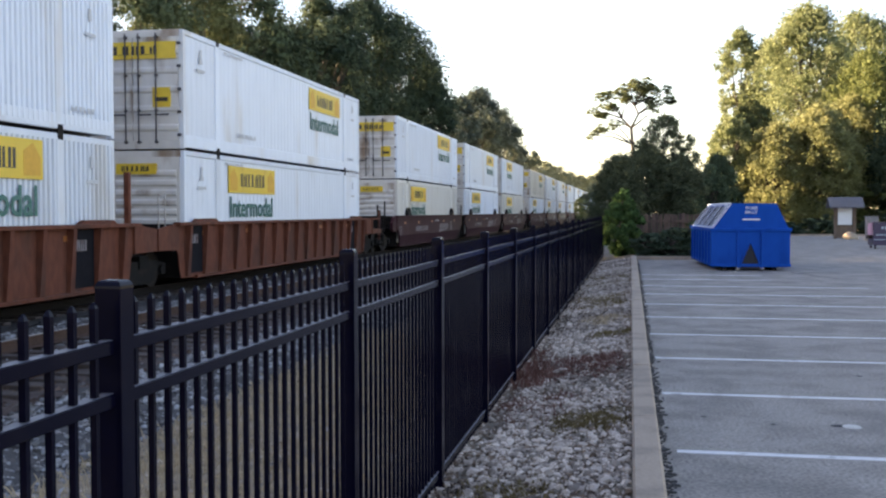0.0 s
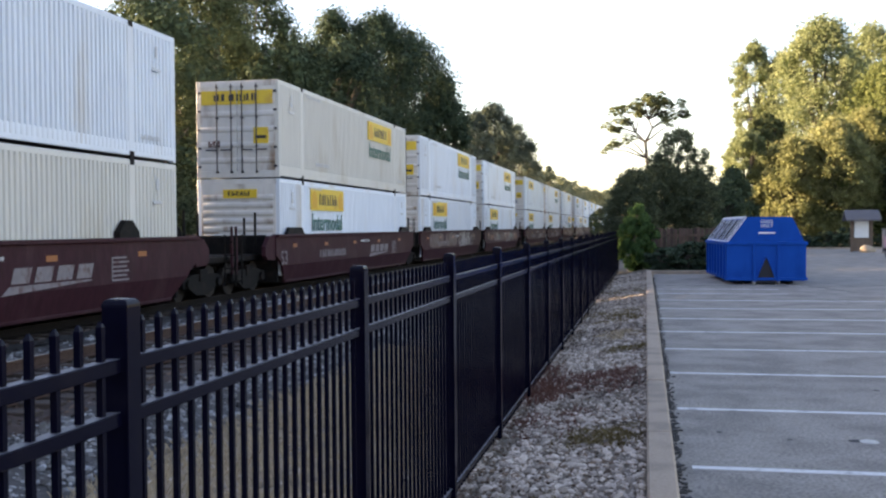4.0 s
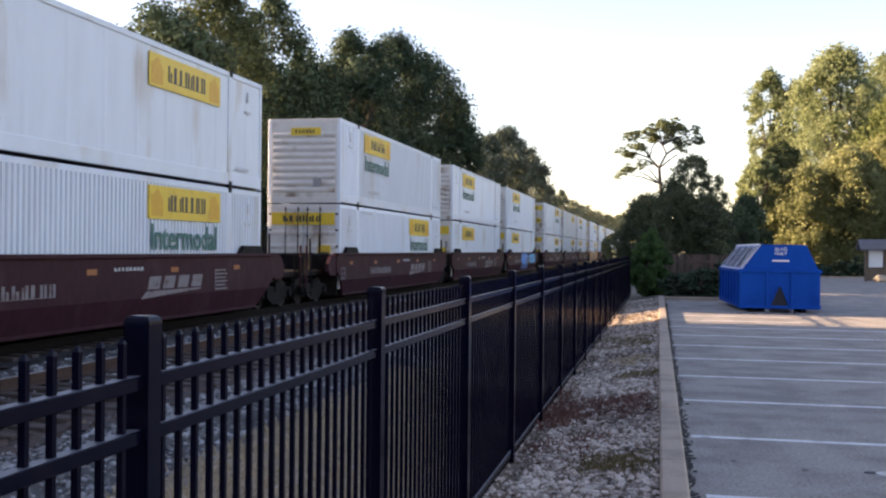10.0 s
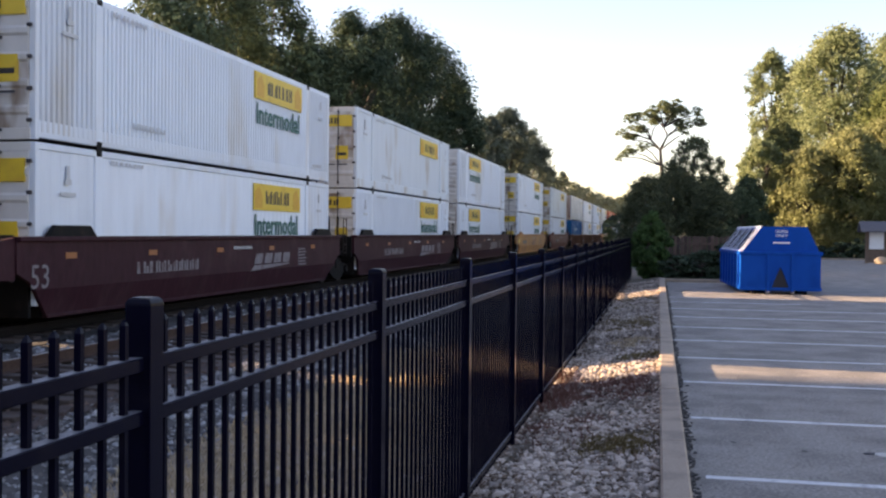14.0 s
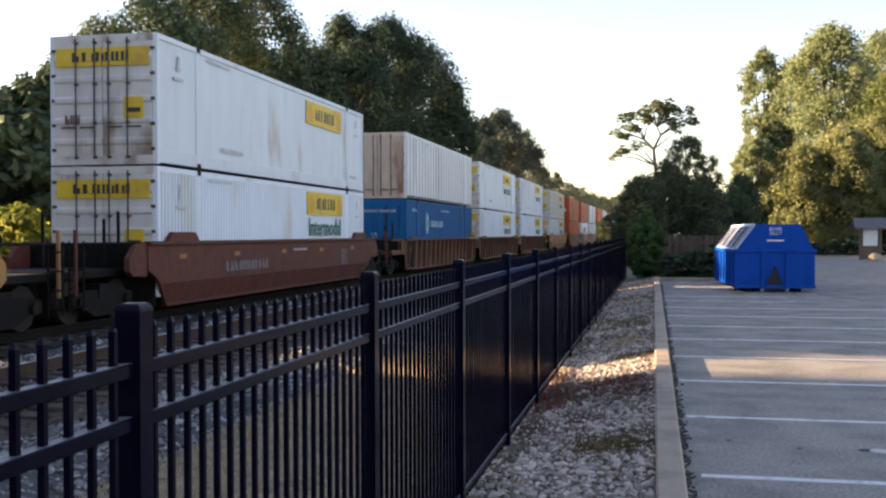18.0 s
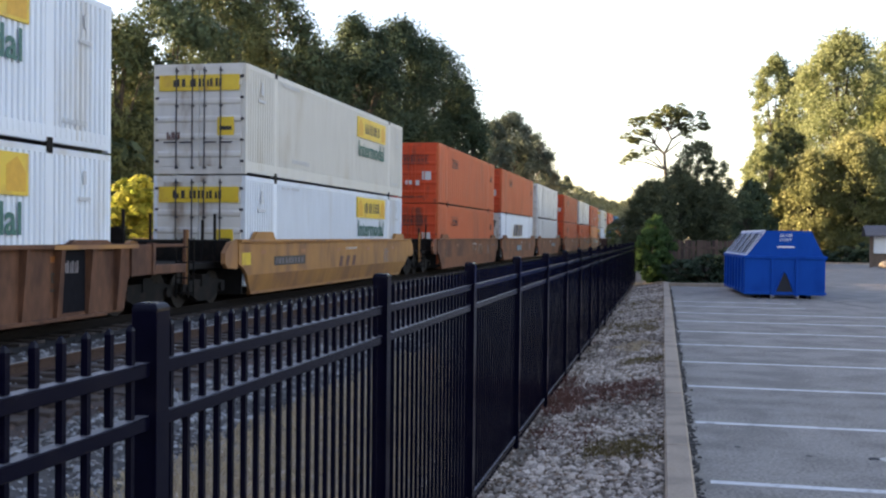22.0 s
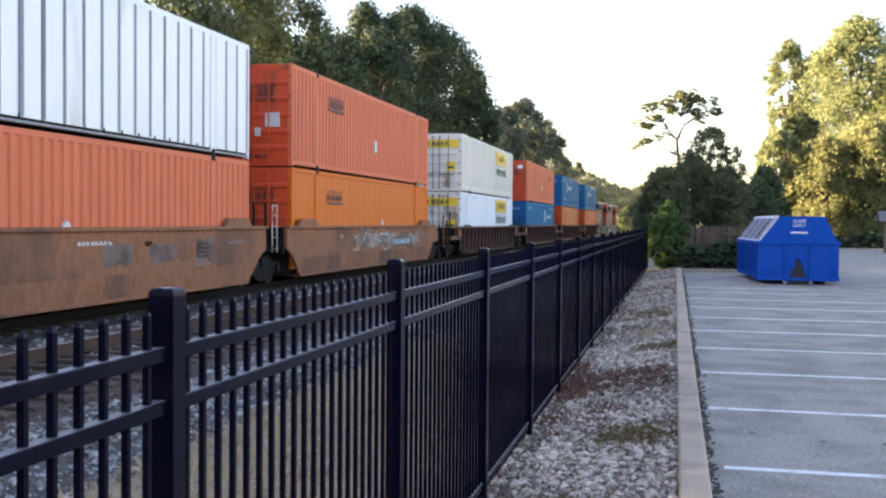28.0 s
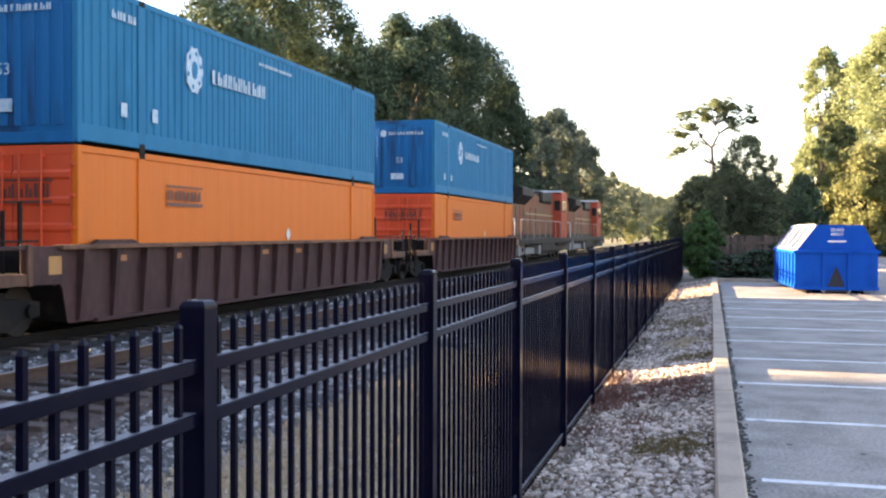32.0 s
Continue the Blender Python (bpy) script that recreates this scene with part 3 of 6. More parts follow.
tagged(new("verge_gravel", rocks("verge_gravel", 20000, (-1.2, -0.03, 3.8, 42), (0.016, 0.04), "stone", 4, 1.9)), "pale grey and brown loose gravel along the kerb", "gravel", kind="stuff")
tagged(new("mixed_gravel", rocks("mixed_gravel", 7000, (-1.7, -0.9, 3.8, 42), (0.015, 0.038), "stone", 41, 1.9)), "grey loose gravel along the fence foot", "gravel", kind="stuff")
tagged(new("brown_gravel", rocks("brown_gravel", 17000, (-1.7, -0.03, 3.8, 42), (0.01, 0.028), "brown_stone", 42, 1.9, 0.004, True)), "small dark brown stones among the gravel", "gravel", kind="stuff")
tagged(new("fence_gravel", rocks("fence_gravel", 2500, (-4.6, -1.7, 3.5, 40), (0.025, 0.055), "stone", 14, 1.8)), "grey loose gravel behind the fence", "gravel", kind="stuff")
tagged(new("rusty_track_bed", sheet("rusty_track_bed", -8.0, -6.0, 24, -12, 75, 700, 0.012, "rust_bed", 0.012, 9)), "rust-stained dark bed along the rail", kind="structure")
# sheet whose black colour carries the shade under the train
tagged(new("oily_track_bed", sheet("oily_track_bed", -14.0, -10.2, 40, -12, 75, 500, 0.012, "shade_bed", 0.014, 19)), "bed under the train, blackened to stand for its shade", kind="structure")
for x0, x1, n, mat, label in ((-10.2, -7.9, 7000, "track_stone", "grey crushed track ballast"), (-13.6, -10.2, 4000, "shade_stone", "ballast under the train, blackened to stand for its shade"), (-6.95, -6.0, 2200, "rust_stone", "rust-brown ballast beside the rail"), (-6.1, -4.2, 6500, "track_stone", "grey crushed ballast shoulder"), (-6.3, -4.0, 12000, "shoulder_stone", "small dark grey stones of the ballast shoulder")):
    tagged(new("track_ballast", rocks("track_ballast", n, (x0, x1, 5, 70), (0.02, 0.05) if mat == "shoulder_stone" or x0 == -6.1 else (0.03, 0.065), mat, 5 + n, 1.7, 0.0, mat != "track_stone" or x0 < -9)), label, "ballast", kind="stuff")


def tufts(name, n, area, height, width, mat, seed, clumps=None, label=""):
    """Thin bent blades in loose clumps."""
    r = np.random.RandomState(seed)
    x0, x1, y0, y1 = area
    if clumps:
        cx, cy = r.uniform(x0, x1, clumps), r.uniform(y0, y1, clumps)
        k = r.randint(0, clumps, n)
        x, y = cx[k] + r.randn(n) * 0.09, cy[k] + r.randn(n) * 0.13
    else:
        x, y = r.uniform(x0, x1, n), r.uniform(y0, y1, n)
    h = height * r.uniform(0.4, 1.0, n)
    a, lean = r.uniform(0, 6.283, n), r.uniform(0.1, 0.9, n) * h
    z = level(x) - 0.02
    wx, wy = np.cos(a) * width, np.sin(a) * width
    bx, by = x - np.sin(a) * lean, y + np.cos(a) * lean
    v = np.stack([np.stack([x - wx, y - wy, z], -1), np.stack([x + wx, y + wy, z], -1), np.stack([(x + bx) / 2 + wx * 0.7, (y + by) / 2 + wy * 0.7, z + h * 0.7], -1), np.stack([bx, by, z + h], -1)], 1)
    f = np.array([0, 1, 2, 3])[None] + 4 * np.arange(n)[:, None]
    return tagged(new(name, soup(name, v.reshape(-1, 3), f, mat)), label, "weeds", kind="stuff")


tufts("dry_grass", 22000, (-4.6, -1.7, 4.0, 18), 0.14, 0.005, "straw", 6, label="straw-coloured dry grass behind the fence")
tufts("sparse_dry_grass", 3500, (-4.6, -1.5, 16, 40), 0.16, 0.008, "straw", 7, 120, "straw-coloured dry grass tufts by the fence foot")
tufts("fence_weeds", 500, (-1.42, -1.1, 11.4, 14.4), 0.16, 0.002, "red_weed", 31, 14, "thin dry weeds along the fence foot")
for i, (name, mat, x, y, wx, wy, n) in enumerate((
        ("red_weed_patch", "red_weed", -0.78, 12.8, 0.68, 0.9, 5200), ("green_weed_patch", "moss", -0.42, 9.3, 0.3, 0.3, 2200),
        ("brown_weed_patch", "moss", -0.85, 6.9, 0.28, 0.35, 1600), ("moss_patch", "moss", -0.3, 16.0, 0.3, 0.3, 1200),
        ("dry_weed_patch", "moss", -0.75, 22.5, 0.5, 1.6, 3000), ("tan_weed_patch", "straw", -0.5, 18.3, 0.4, 0.8, 1200), ("near_weed_patch", "moss", -0.3, 5.6, 0.2, 0.3, 900), ("thin_weed_patch", "red_weed", -1.0, 10.2, 0.35, 0.7, 1100), ("far_weed_patch", "moss", -0.6, 29.0, 0.6, 2.5, 2000))):
    tufts(name, n, (x - wx, x + wx, y - wy, y + wy), 0.07, 0.008, mat, 20 + i, max(8, n // 40), "low patch of weeds growing through the gravel")

# kerb stones along the bays, then round the far end
kerb = thing("kerb", "pale concrete kerb between gravel and asphalt", "", kind="structure")
rng = random.Random(3)
kerb_stone = mesh_of(boxes((-0.105, 0.105, 0.006, 2.994, -0.35, 0.13), bevel=0.018), "kerb_stone", "kerb")
for i in range(18):
    s = part("kerb_stone", kerb_stone, "kerb", kerb)
    y = -12 + 3.0 * i
    s.matrix_basis = pose(0.095 - 0.0042 * (y - 6.4) + rng.uniform(-0.004, 0.004), y, rng.uniform(-0.006, 0.004), 0, 0, 0.24)
for i in range(1):
    s = part("kerb_stone", kerb_stone, "kerb", kerb)
    s.matrix_basis = pose(-0.1 + 3.0 * i, 41.4 + 0.06 * i, 0.0, 0, 0, -89.0)

# dark grit that also stands in for the shadow line beside the kerb
bm = bmesh.new()
rng = random.Random(12)
for i in range(1500):
    y = 4 + 34 * rng.random() ** 1.6
    x = 0.2 - 0.0042 * (y - 6.4) + 0.012 + abs(rng.gauss(0, 0.035))
    w = rng.uniform(0.006, 0.02)
    prism([(x - w, y - w), (x + w, y - w * 0.6), (x + w * 0.3, y + w)], "z", 0.0, w * 0.8, bm)
solid("kerb_litter", bm, "crack", "dark grit and leaf litter filling in the kerb's shadow line", "litter", "stuff")

# bay lines
for i in range(-1, 10):
    y = 8.25 + 2.64 * i - (0.6 if i == 9 else 0)
    x = max(0.14, 0.31 - 0.045 * max(0, i)) + 0.02
    bm = bmesh.new()
    n = 14
    for j in range(n if i < 8 else 9):
        w = 0.05 + 0.004 * math.sin(3.1 * j + i)
        box(bm, x + 5.4 * j / n, x + 5.4 * (j + 1) / n, y - w - 0.02 * (j / n), y + w - 0.02 * (j / n), 0.0, 0.004)
    solid("bay_line", bm, "line", "worn white painted parking bay line on asphalt", "road marking", "structure")
bm = boxes(*[(0.5 + 0.9 * j, 0.5 + 0.9 * (j + 1), 33.3 + 0.05 * math.sin(2.0 * j), 33.36 + 0.05 * math.sin(2.0 * j), 0, 0.003) for j in range(9)])
solid("asphalt_seam", bm, "crack", "dark tarred seam across the asphalt", "road marking", "structure")
bm = bmesh.new()
for j in range(9):
    x, y = 4.7 + 0.09 * j, 33.2 - 0.32 * j
    prism([(x, y), (x + 0.05, y), (x + 0.16, y - 0.36), (x + 0.09, y - 0.36)], "z", 0.0, 0.003, bm)
solid("asphalt_crack", bm, "crack", "dark crack in the asphalt beside the bin", "road marking", "structure")
for k, (x, y, w) in enumerate(((1.86, 9.45, 0.07), (1.75, 9.47, 0.05), (2.5, 12.4, 0.03), (0.62, 9.7, 0.025), (1.2, 9.45, 0.022), (2.3, 16.2, 0.03))):
    bm = bmesh.new()
    bmesh.ops.create_icosphere(bm, subdivisions=2, radius=w)
    for v in bm.verts:
        v.co = Vector((v.co.x * 1.3, v.co.y, max(0, v.co.z * 0.25))) * (1 + 0.3 * noise.noise(v.co * 20)) + Vector((x, y, 0))
    solid("asphalt_chip", bm, "crack" if k else "rag", "small loose lump lying on the asphalt", "debris")


# ---- tracks ----
def track(x, y0, y1, y_far, steel, head):
    t = thing("railway_track", "rusty rails on weathered wooden ties in grey ballast", "track", kind="structure")
    profile = [(-0.07, 0), (0.07, 0), (0.07, 0.012), (0.012, 0.03), (0.012, 0.13), (0.036, 0.14), (0.036, 0.172), (-0.036, 0.172), (-0.036, 0.14), (-0.012, 0.13), (-0.012, 0.03), (-0.07, 0.012)]
    for s in (-0.7525, 0.7525):
        r = part("rail", prism([(x + s + u, -0.05 + v) for u, v in profile], "y", y0, y_far), steel, t)
        part("rail_head", boxes((x + s - 0.03, x + s + 0.03, y0, y_far, 0.122, 0.125)), head, r, "shiny worn running surface")
    me = mesh_of(boxes((-1.3, 1.3, -0.11, 0.11, -0.18, 0.0), bevel=0.012), "tie", "tie")
    rr = random.Random(int(-x * 10))
    for i in range(int((y1 - y0) / 0.53)):
        p = part("tie", me, "tie", t)
        p.matrix_basis = pose(x + rr.uniform(-0.05, 0.05), y0 + 0.53 * i + rr.uniform(-0.03, 0.03), -0.045 + rr.uniform(-0.012, 0.012), 0, rr.uniform(-0.5, 0.5), rr.uniform(-1.5, 1.5))
    return t


TRACK = -12.0
# rails and heads below the train get dark colours in place of its shade
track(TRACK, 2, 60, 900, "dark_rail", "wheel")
track(-7.7, 2, 60, 900, "rust_rail", "rail_head")

# ---- fence ----
PITCH, FENCE_X, FENCE_Y, FENCE_TOP = 2.372, -1.405, 2.634, 1.687
proto = thing("fence_panel", "black steel picket fence panel with its square post", "fence", "fence panels along the track")
part("post", boxes((-0.038, 0.038, -0.038, 0.038, -0.45, FENCE_TOP - 0.02), bevel=0.002), "fence", proto)
bm = bmesh.new()
rings = [[bm.verts.new((u * r, v * r, FENCE_TOP - z)) for u, v in ((-1, -1), (1, -1), (1, 1), (-1, 1))] for z, r in ((0.024, 0.0382), (0.016, 0.0375), (0.006, 0.033), (0.001, 0.025), (0.0, 0.012))]
for lo, hi in zip(rings, rings[1:]):
    for i in range(4):
        bm.faces.new((lo[i], lo[(i + 1) % 4], hi[(i + 1) % 4], hi[i]))
bm.faces.new(rings[-1])
part("post_cap", bm, "fence", proto)
rail_me = mesh_of(boxes((-0.021, 0.021, 0.036, PITCH - 0.036, -0.02, 0.02), bevel=0.003), "rail", "fence")
# sky sheen on the rails' upper faces, put in as a paler colour
rail_me.materials.append(M["fence_top_sheen"])
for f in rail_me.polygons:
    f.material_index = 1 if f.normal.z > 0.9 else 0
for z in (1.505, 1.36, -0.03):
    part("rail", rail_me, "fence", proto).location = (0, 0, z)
bm = bmesh.new()
rings = [[bm.verts.new((u * r, v * w, z)) for u, v in ((-1, -1), (1, -1), (1, 1), (-1, 1))] for z, r, w in ((-0.1, 0.009, 0.009), (1.617, 0.009, 0.009), (1.626, 0.006, 0.006), (1.633, 0.0015, 0.0015))]
for lo, hi in zip(rings, rings[1:]):
    for i in range(4):
        bm.faces.new((lo[i], lo[(i + 1) % 4], hi[(i + 1) % 4], hi[i]))
bm.faces.new(rings[0][::-1]), bm.faces.new(rings[-1])
picket_me = mesh_of(bm, "picket", "fence")
for i in range(21):
    part("picket", picket_me, "fence", proto).location = (0, 0.112 + i * (PITCH - 0.224) / 20, 0)
for k in range(-2, 19):
    m = pose(FENCE_X, FENCE_Y + PITCH * k, 0)
    if k == -2:
        proto.matrix_basis = m
    else:
        copy_thing(proto, m)


# ---- trees ----
CROWNS = {}


def crown_mesh(seed, mat, leaves=20000, r=5.0, h=12.0, leaf=0.2, blobs=70, fill=0.0):
    """Many small bent leaves gathered in clumps, within a crown of radius r from z = 0 to h."""
    key = (seed, mat, leaves, leaf, blobs, fill)
    if key in CROWNS:
        return CROWNS[key]
    q = np.random.RandomState(seed)
    cs, rs = [], []
    while len(cs) < blobs:
        z = q.uniform(0.05, 0.97)
        wide = math.sin(math.pi * min(1, z * 0.85 + 0.13)) ** 0.7
        a, d = q.uniform(0, 6.283), q.uniform(0.15, 1.0) ** 0.6
        c = np.array([math.cos(a) * d * wide * r * 0.86, math.sin(a) * d * wide * r * 0.86, z * h])
        cs.append(c), rs.append((q.uniform(0.12, 0.26) if blobs > 40 else q.uniform(0.16, 0.28)) * r * (0.8 if z > 0.85 else 1.0))
    cs, rs = np.array(cs), np.array(rs)
    k = q.choice(blobs, leaves, p=rs ** 2 / (rs ** 2).sum())
    d = q.randn(leaves, 3)
    d /= np.linalg.norm(d, axis=1)[:, None]
    d[:, 2] = np.where(d[:, 2] < -0.2, d[:, 2] * 0.6, d[:, 2])
    rad = rs[k] * q.uniform(0.2, 1.35, leaves) ** 0.6 * (1 + 0.25 * np.sin(d[:, 0] * 7 + k) * np.cos(d[:, 1] * 6 + d[:, 2] * 5))
    p = cs[k] + d * rad[:, None] * np.array([1, 1, 0.8])
    if fill:
        # leaves spread through the body of the crown, between the clumps
        m = int(leaves * fill)
        z = q.uniform(0.04, 0.93, m)
        wide = np.sin(np.pi * np.minimum(1, z * 0.85 + 0.13)) ** 0.7 * r * 0.84 * q.uniform(0.1, 1, m) ** 0.5
        a = q.uniform(0, 6.283, m)
        p[:m] = np.stack([np.cos(a) * wide, np.sin(a) * wide, z * h], 1) + q.randn(m, 3) * 0.12
    n = d * 1.0 + q.randn(leaves, 3) * 0.5 + np.array([0, 0, 0.4])
    n /= np.linalg.norm(n, axis=1)[:, None]
    t = np.cross(n, q.randn(leaves, 3))
    t /= np.linalg.norm(t, axis=1)[:, None] + 1e-9
    b = np.cross(n, t)
    s = (leaf * q.uniform(0.6, 1.4, leaves))[:, None]
    v = np.stack([p - t * s, p + b * s * 0.55 - n * s * 0.15, p + t * s, p - b * s * 0.55 - n * s * 0.15], 1)
    f = np.array([0, 1, 2, 3])[None] + 4 * np.arange(leaves)[:, None]
    CROWNS[key] = (soup("crown", v.reshape(-1, 3), f, mat), cs, rs)
    return CROWNS[key]


def tree(x, y, h, r, mat, seed, label, category="tree", base=None, foot=0.22, leaves=20000, leaf=0.2, blobs=70, trunk=0.3, group="", name="tree"):
    """A tapered trunk with limbs and a clumped crown. foot: where the crown starts, as a share of the height."""
    z0 = level(x) if base is None else base
    t = thing(name, label, category, group, (x, y, z0 - 0.1))
    ch = h * (1 - foot)
    size = round(leaf / (r * r * ch / 300.0) ** (1 / 3), 2)
    me, cs, rs = crown_mesh(seed, mat, leaves, 5.0, 12.0, size, blobs)
    c = part("crown", me, mat, t)
    turn = random.Random(seed * 7 + int(x * 3 + y)).uniform(0, 360)
    c.matrix_basis = pose(0, 0, h * foot, 0, 0, turn) @ Matrix.Diagonal((r / 5.0, r / 5.0, ch / 12.0, 1))
    bm = bmesh.new()
    q = random.Random(seed)
    pts = [Vector((0, 0, 0))]
    for i in range(1, 6):
        pts.append(Vector((q.uniform(-0.12, 0.12) * i * r / 5, q.uniform(-0.12, 0.12) * i * r / 5, h * 0.85 * i / 5)))
    for i in range(5):
        rod(bm, pts[i], pts[i + 1], trunk * (1 - 0.18 * i), 8, trunk * (0.82 - 0.18 * i))
    part("trunk", bm, "bark", t)
    bm = bmesh.new()
    m = c.matrix_basis
    for i in range(0, len(cs), 5):
        e = m @ Vector(cs[i])
        j = min(4, max(1, int(e.z / h * 4.2)))
        mid = (pts[j] + e) / 2 + Vector((0, 0, 0.3))
        rod(bm, pts[j], mid, trunk * 0.3, 5, trunk * 0.18)
        rod(bm, mid, e, trunk * 0.18, 5, trunk * 0.05)
    part("branchwork", bm, "bark", t)
    return t


def dome_tree(x, y, h, r, mat, seed, label, category="tree", base=None, foot=0.2, leaves=20000, leaf=0.14, clumps=60, trunk=0.3, group="", airy=0.0, shoulder=0.5, ruffle=0.65, lump=1.0, loose=0.12, name="tree"):
    """A broad tree: round clumps of leaves on a domed crown, limbs inside. airy: share of the clumps that stray from the
    dome and leave gaps; shoulder: height, as a share of the crown, from which the dome closes; loose: how far leaves stray
    from their clump."""
    z0 = float(level(x)) if base is None else base
    t = thing(name, label, category, group, (x, y, z0 - 0.1))
    low, ch = h * foot, h * (1 - foot)
    q = np.random.RandomState(seed)
    cs, rs = [], []
    k = 0
    while len(cs) < clumps:
        k += 1
        u = q.uniform(0.02, 1.0) ** 0.8
        wide = 0.7 + 0.3 * u / shoulder if u < shoulder else math.sqrt(max(0.0, 1 - ((u - shoulder) / (1 - shoulder)) ** 2))
        a = 2.4 * k + q.uniform(-0.5, 0.5)
        d = q.uniform(0.3, 1.0) ** 0.5
        size = q.uniform(0.15, 0.34) * lump * min(r, 0.3 * ch) * (1.0 - 0.2 * airy)
        reach = max(0.0, wide * r - 0.6 * size) * d * (1 + 0.22 * airy * q.uniform(-1, 1))
        cs.append((math.cos(a) * reach, math.sin(a) * reach, low + u * (ch - 0.6 * size))), rs.append(size)
    cs, rs = np.array(cs), np.array(rs)
    own = q.choice(clumps, leaves, p=rs ** 1.6 / (rs ** 1.6).sum())
    d = q.randn(leaves, 3)
    d /= np.linalg.norm(d, axis=1)[:, None]
    bumps = 1 + 0.28 * np.sin(d[:, 0] * 5 + own) * np.cos(d[:, 1] * 5 + 1.7 * own + d[:, 2] * 4)
    p = cs[own] + d * (rs[own] * q.uniform(0.05, 1.05, leaves) ** 0.42 * bumps)[:, None]
    p += q.randn(leaves, 3) * (loose * rs[own])[:, None]
    # leaves between the clumps, through the body of the dome
    m = int(leaves * (0.2 - 0.16 * airy))
    u = q.uniform(0.03, 0.96, m)
    wide = np.where(u < shoulder, 0.7 + 0.3 * u / shoulder, np.sqrt(np.maximum(0, 1 - ((u - shoulder) / (1 - shoulder)) ** 2)))
    a, far = q.uniform(0, 6.283, m), wide * r * q.uniform(0.2, 1.0, m) ** 0.5 * 0.94
    p[:m] = np.stack([np.cos(a) * far, np.sin(a) * far, low + u * ch * 0.97], 1) + q.randn(m, 3) * 0.03 * r
    n = d * 0.8 + q.randn(leaves, 3) * ruffle + np.array([0, 0, 0.4])
    n /= np.linalg.norm(n, axis=1)[:, None]
    e = np.cross(n, q.randn(leaves, 3))
    e /= np.linalg.norm(e, axis=1)[:, None] + 1e-9
    b = np.cross(n, e)
    s = (leaf * q.uniform(0.6, 1.4, leaves))[:, None]
    v = np.stack([p - e * s, p + b * s * 0.55 - n * s * 0.15, p + e * s, p - b * s * 0.55 - n * s * 0.15], 1)
    part("crown", soup("crown", v.reshape(-1, 3), np.array([0, 1, 2, 3])[None] + 4 * np.arange(leaves)[:, None], mat), mat, t)
    bm, w = bmesh.new(), random.Random(seed)
    pts = [Vector((0, 0, 0))]
    for i in range(1, 6):
        pts.append(Vector((w.uniform(-0.05, 0.05) * i * r / 2, w.uniform(-0.05, 0.05) * i * r / 2, h * 0.72 * i / 5)))
    for i in range(5):
        rod(bm, pts[i], pts[i + 1], trunk * (1 - 0.18 * i), 8, trunk * (0.82 - 0.18 * i))
    part("trunk", bm, "bark", t)
    bm = bmesh.new()
    for i in range(0, clumps, 4):
        tip = Vector(cs[i])
        j = min(4, max(1, int(tip.z / h * 4.2)))
        mid = (pts[j] + tip) / 2 + Vector((0, 0, 0.1 * r))
        rod(bm, pts[j], mid, trunk * 0.3, 5, trunk * 0.18)
        rod(bm, mid, tip, trunk * 0.18, 5, trunk * 0.05)
    part("branchwork", bm, "bark", t)
    return t


WOODS = "trees behind the railway"
dark = "tall dark green leafy tree behind the railway"
olive = "tall olive green leafy tree behind the railway"
# the wood's edge: place, height, radius, leaves, foot of the crown, airiness
for i, (x, y, h, r, mat, foot, n, airy) in enumerate((
        (-26.0, 42.2, 11.0, 1.8, "leaf_wood", 0.1, 9000, 0.7), (-25, 43.6, 12.4, 2.7, "leaf_olive_wood", 0.12, 14000, 0.5), (-24.5, 48.2, 14.8, 4.2, "leaf_wood", 0.12, 26000, 0.7),
        (-24.5, 54.6, 17.1, 3.8, "leaf_olive_wood", 0.14, 24000, 0.8), (-25, 64.2, 19.0, 3.5, "leaf_wood", 0.14, 22000, 0.9), (-29, 66, 16.1, 5.2, "leaf_wood", 0.1, 22000, 0.3),
        (-23, 75.0, 19.0, 3.9, "leaf_dark", 0.1, 30000, 0.3), (-22.5, 85.8, 20.6, 5.2, "leaf_dark", 0.1, 36000, 0.2), (-21.3, 92.4, 20.3, 5.2, "leaf_dark", 0.08, 36000, 0.25),
        (-18.5, 92.8, 16.0, 3.0, "leaf_dark", 0.06, 20000, 0.3), (-24, 80.0, 18.0, 4.3, "leaf_dark", 0.06, 20000, 0.1), (-24.5, 70.0, 16.5, 3.8, "leaf_wood", 0.06, 20000, 0.2),
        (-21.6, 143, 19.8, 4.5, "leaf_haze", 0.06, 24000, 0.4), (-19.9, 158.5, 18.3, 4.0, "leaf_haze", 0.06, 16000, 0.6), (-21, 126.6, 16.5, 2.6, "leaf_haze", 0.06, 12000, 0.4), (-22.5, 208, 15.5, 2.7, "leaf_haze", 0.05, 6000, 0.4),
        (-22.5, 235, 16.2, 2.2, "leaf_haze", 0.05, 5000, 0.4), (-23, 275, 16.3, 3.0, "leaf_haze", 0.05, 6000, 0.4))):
    dome_tree(x, y, h, r, mat, 210 + i, dark if mat == "leaf_dark" else olive, foot=foot, leaves=n, leaf=0.11 if y < 60 else 0.14 if y < 100 else 0.19, clumps=80, airy=min(1.0, airy + 0.3), shoulder=0.6, ruffle=0.28, lump=1.3, loose=0.06, group=WOODS)
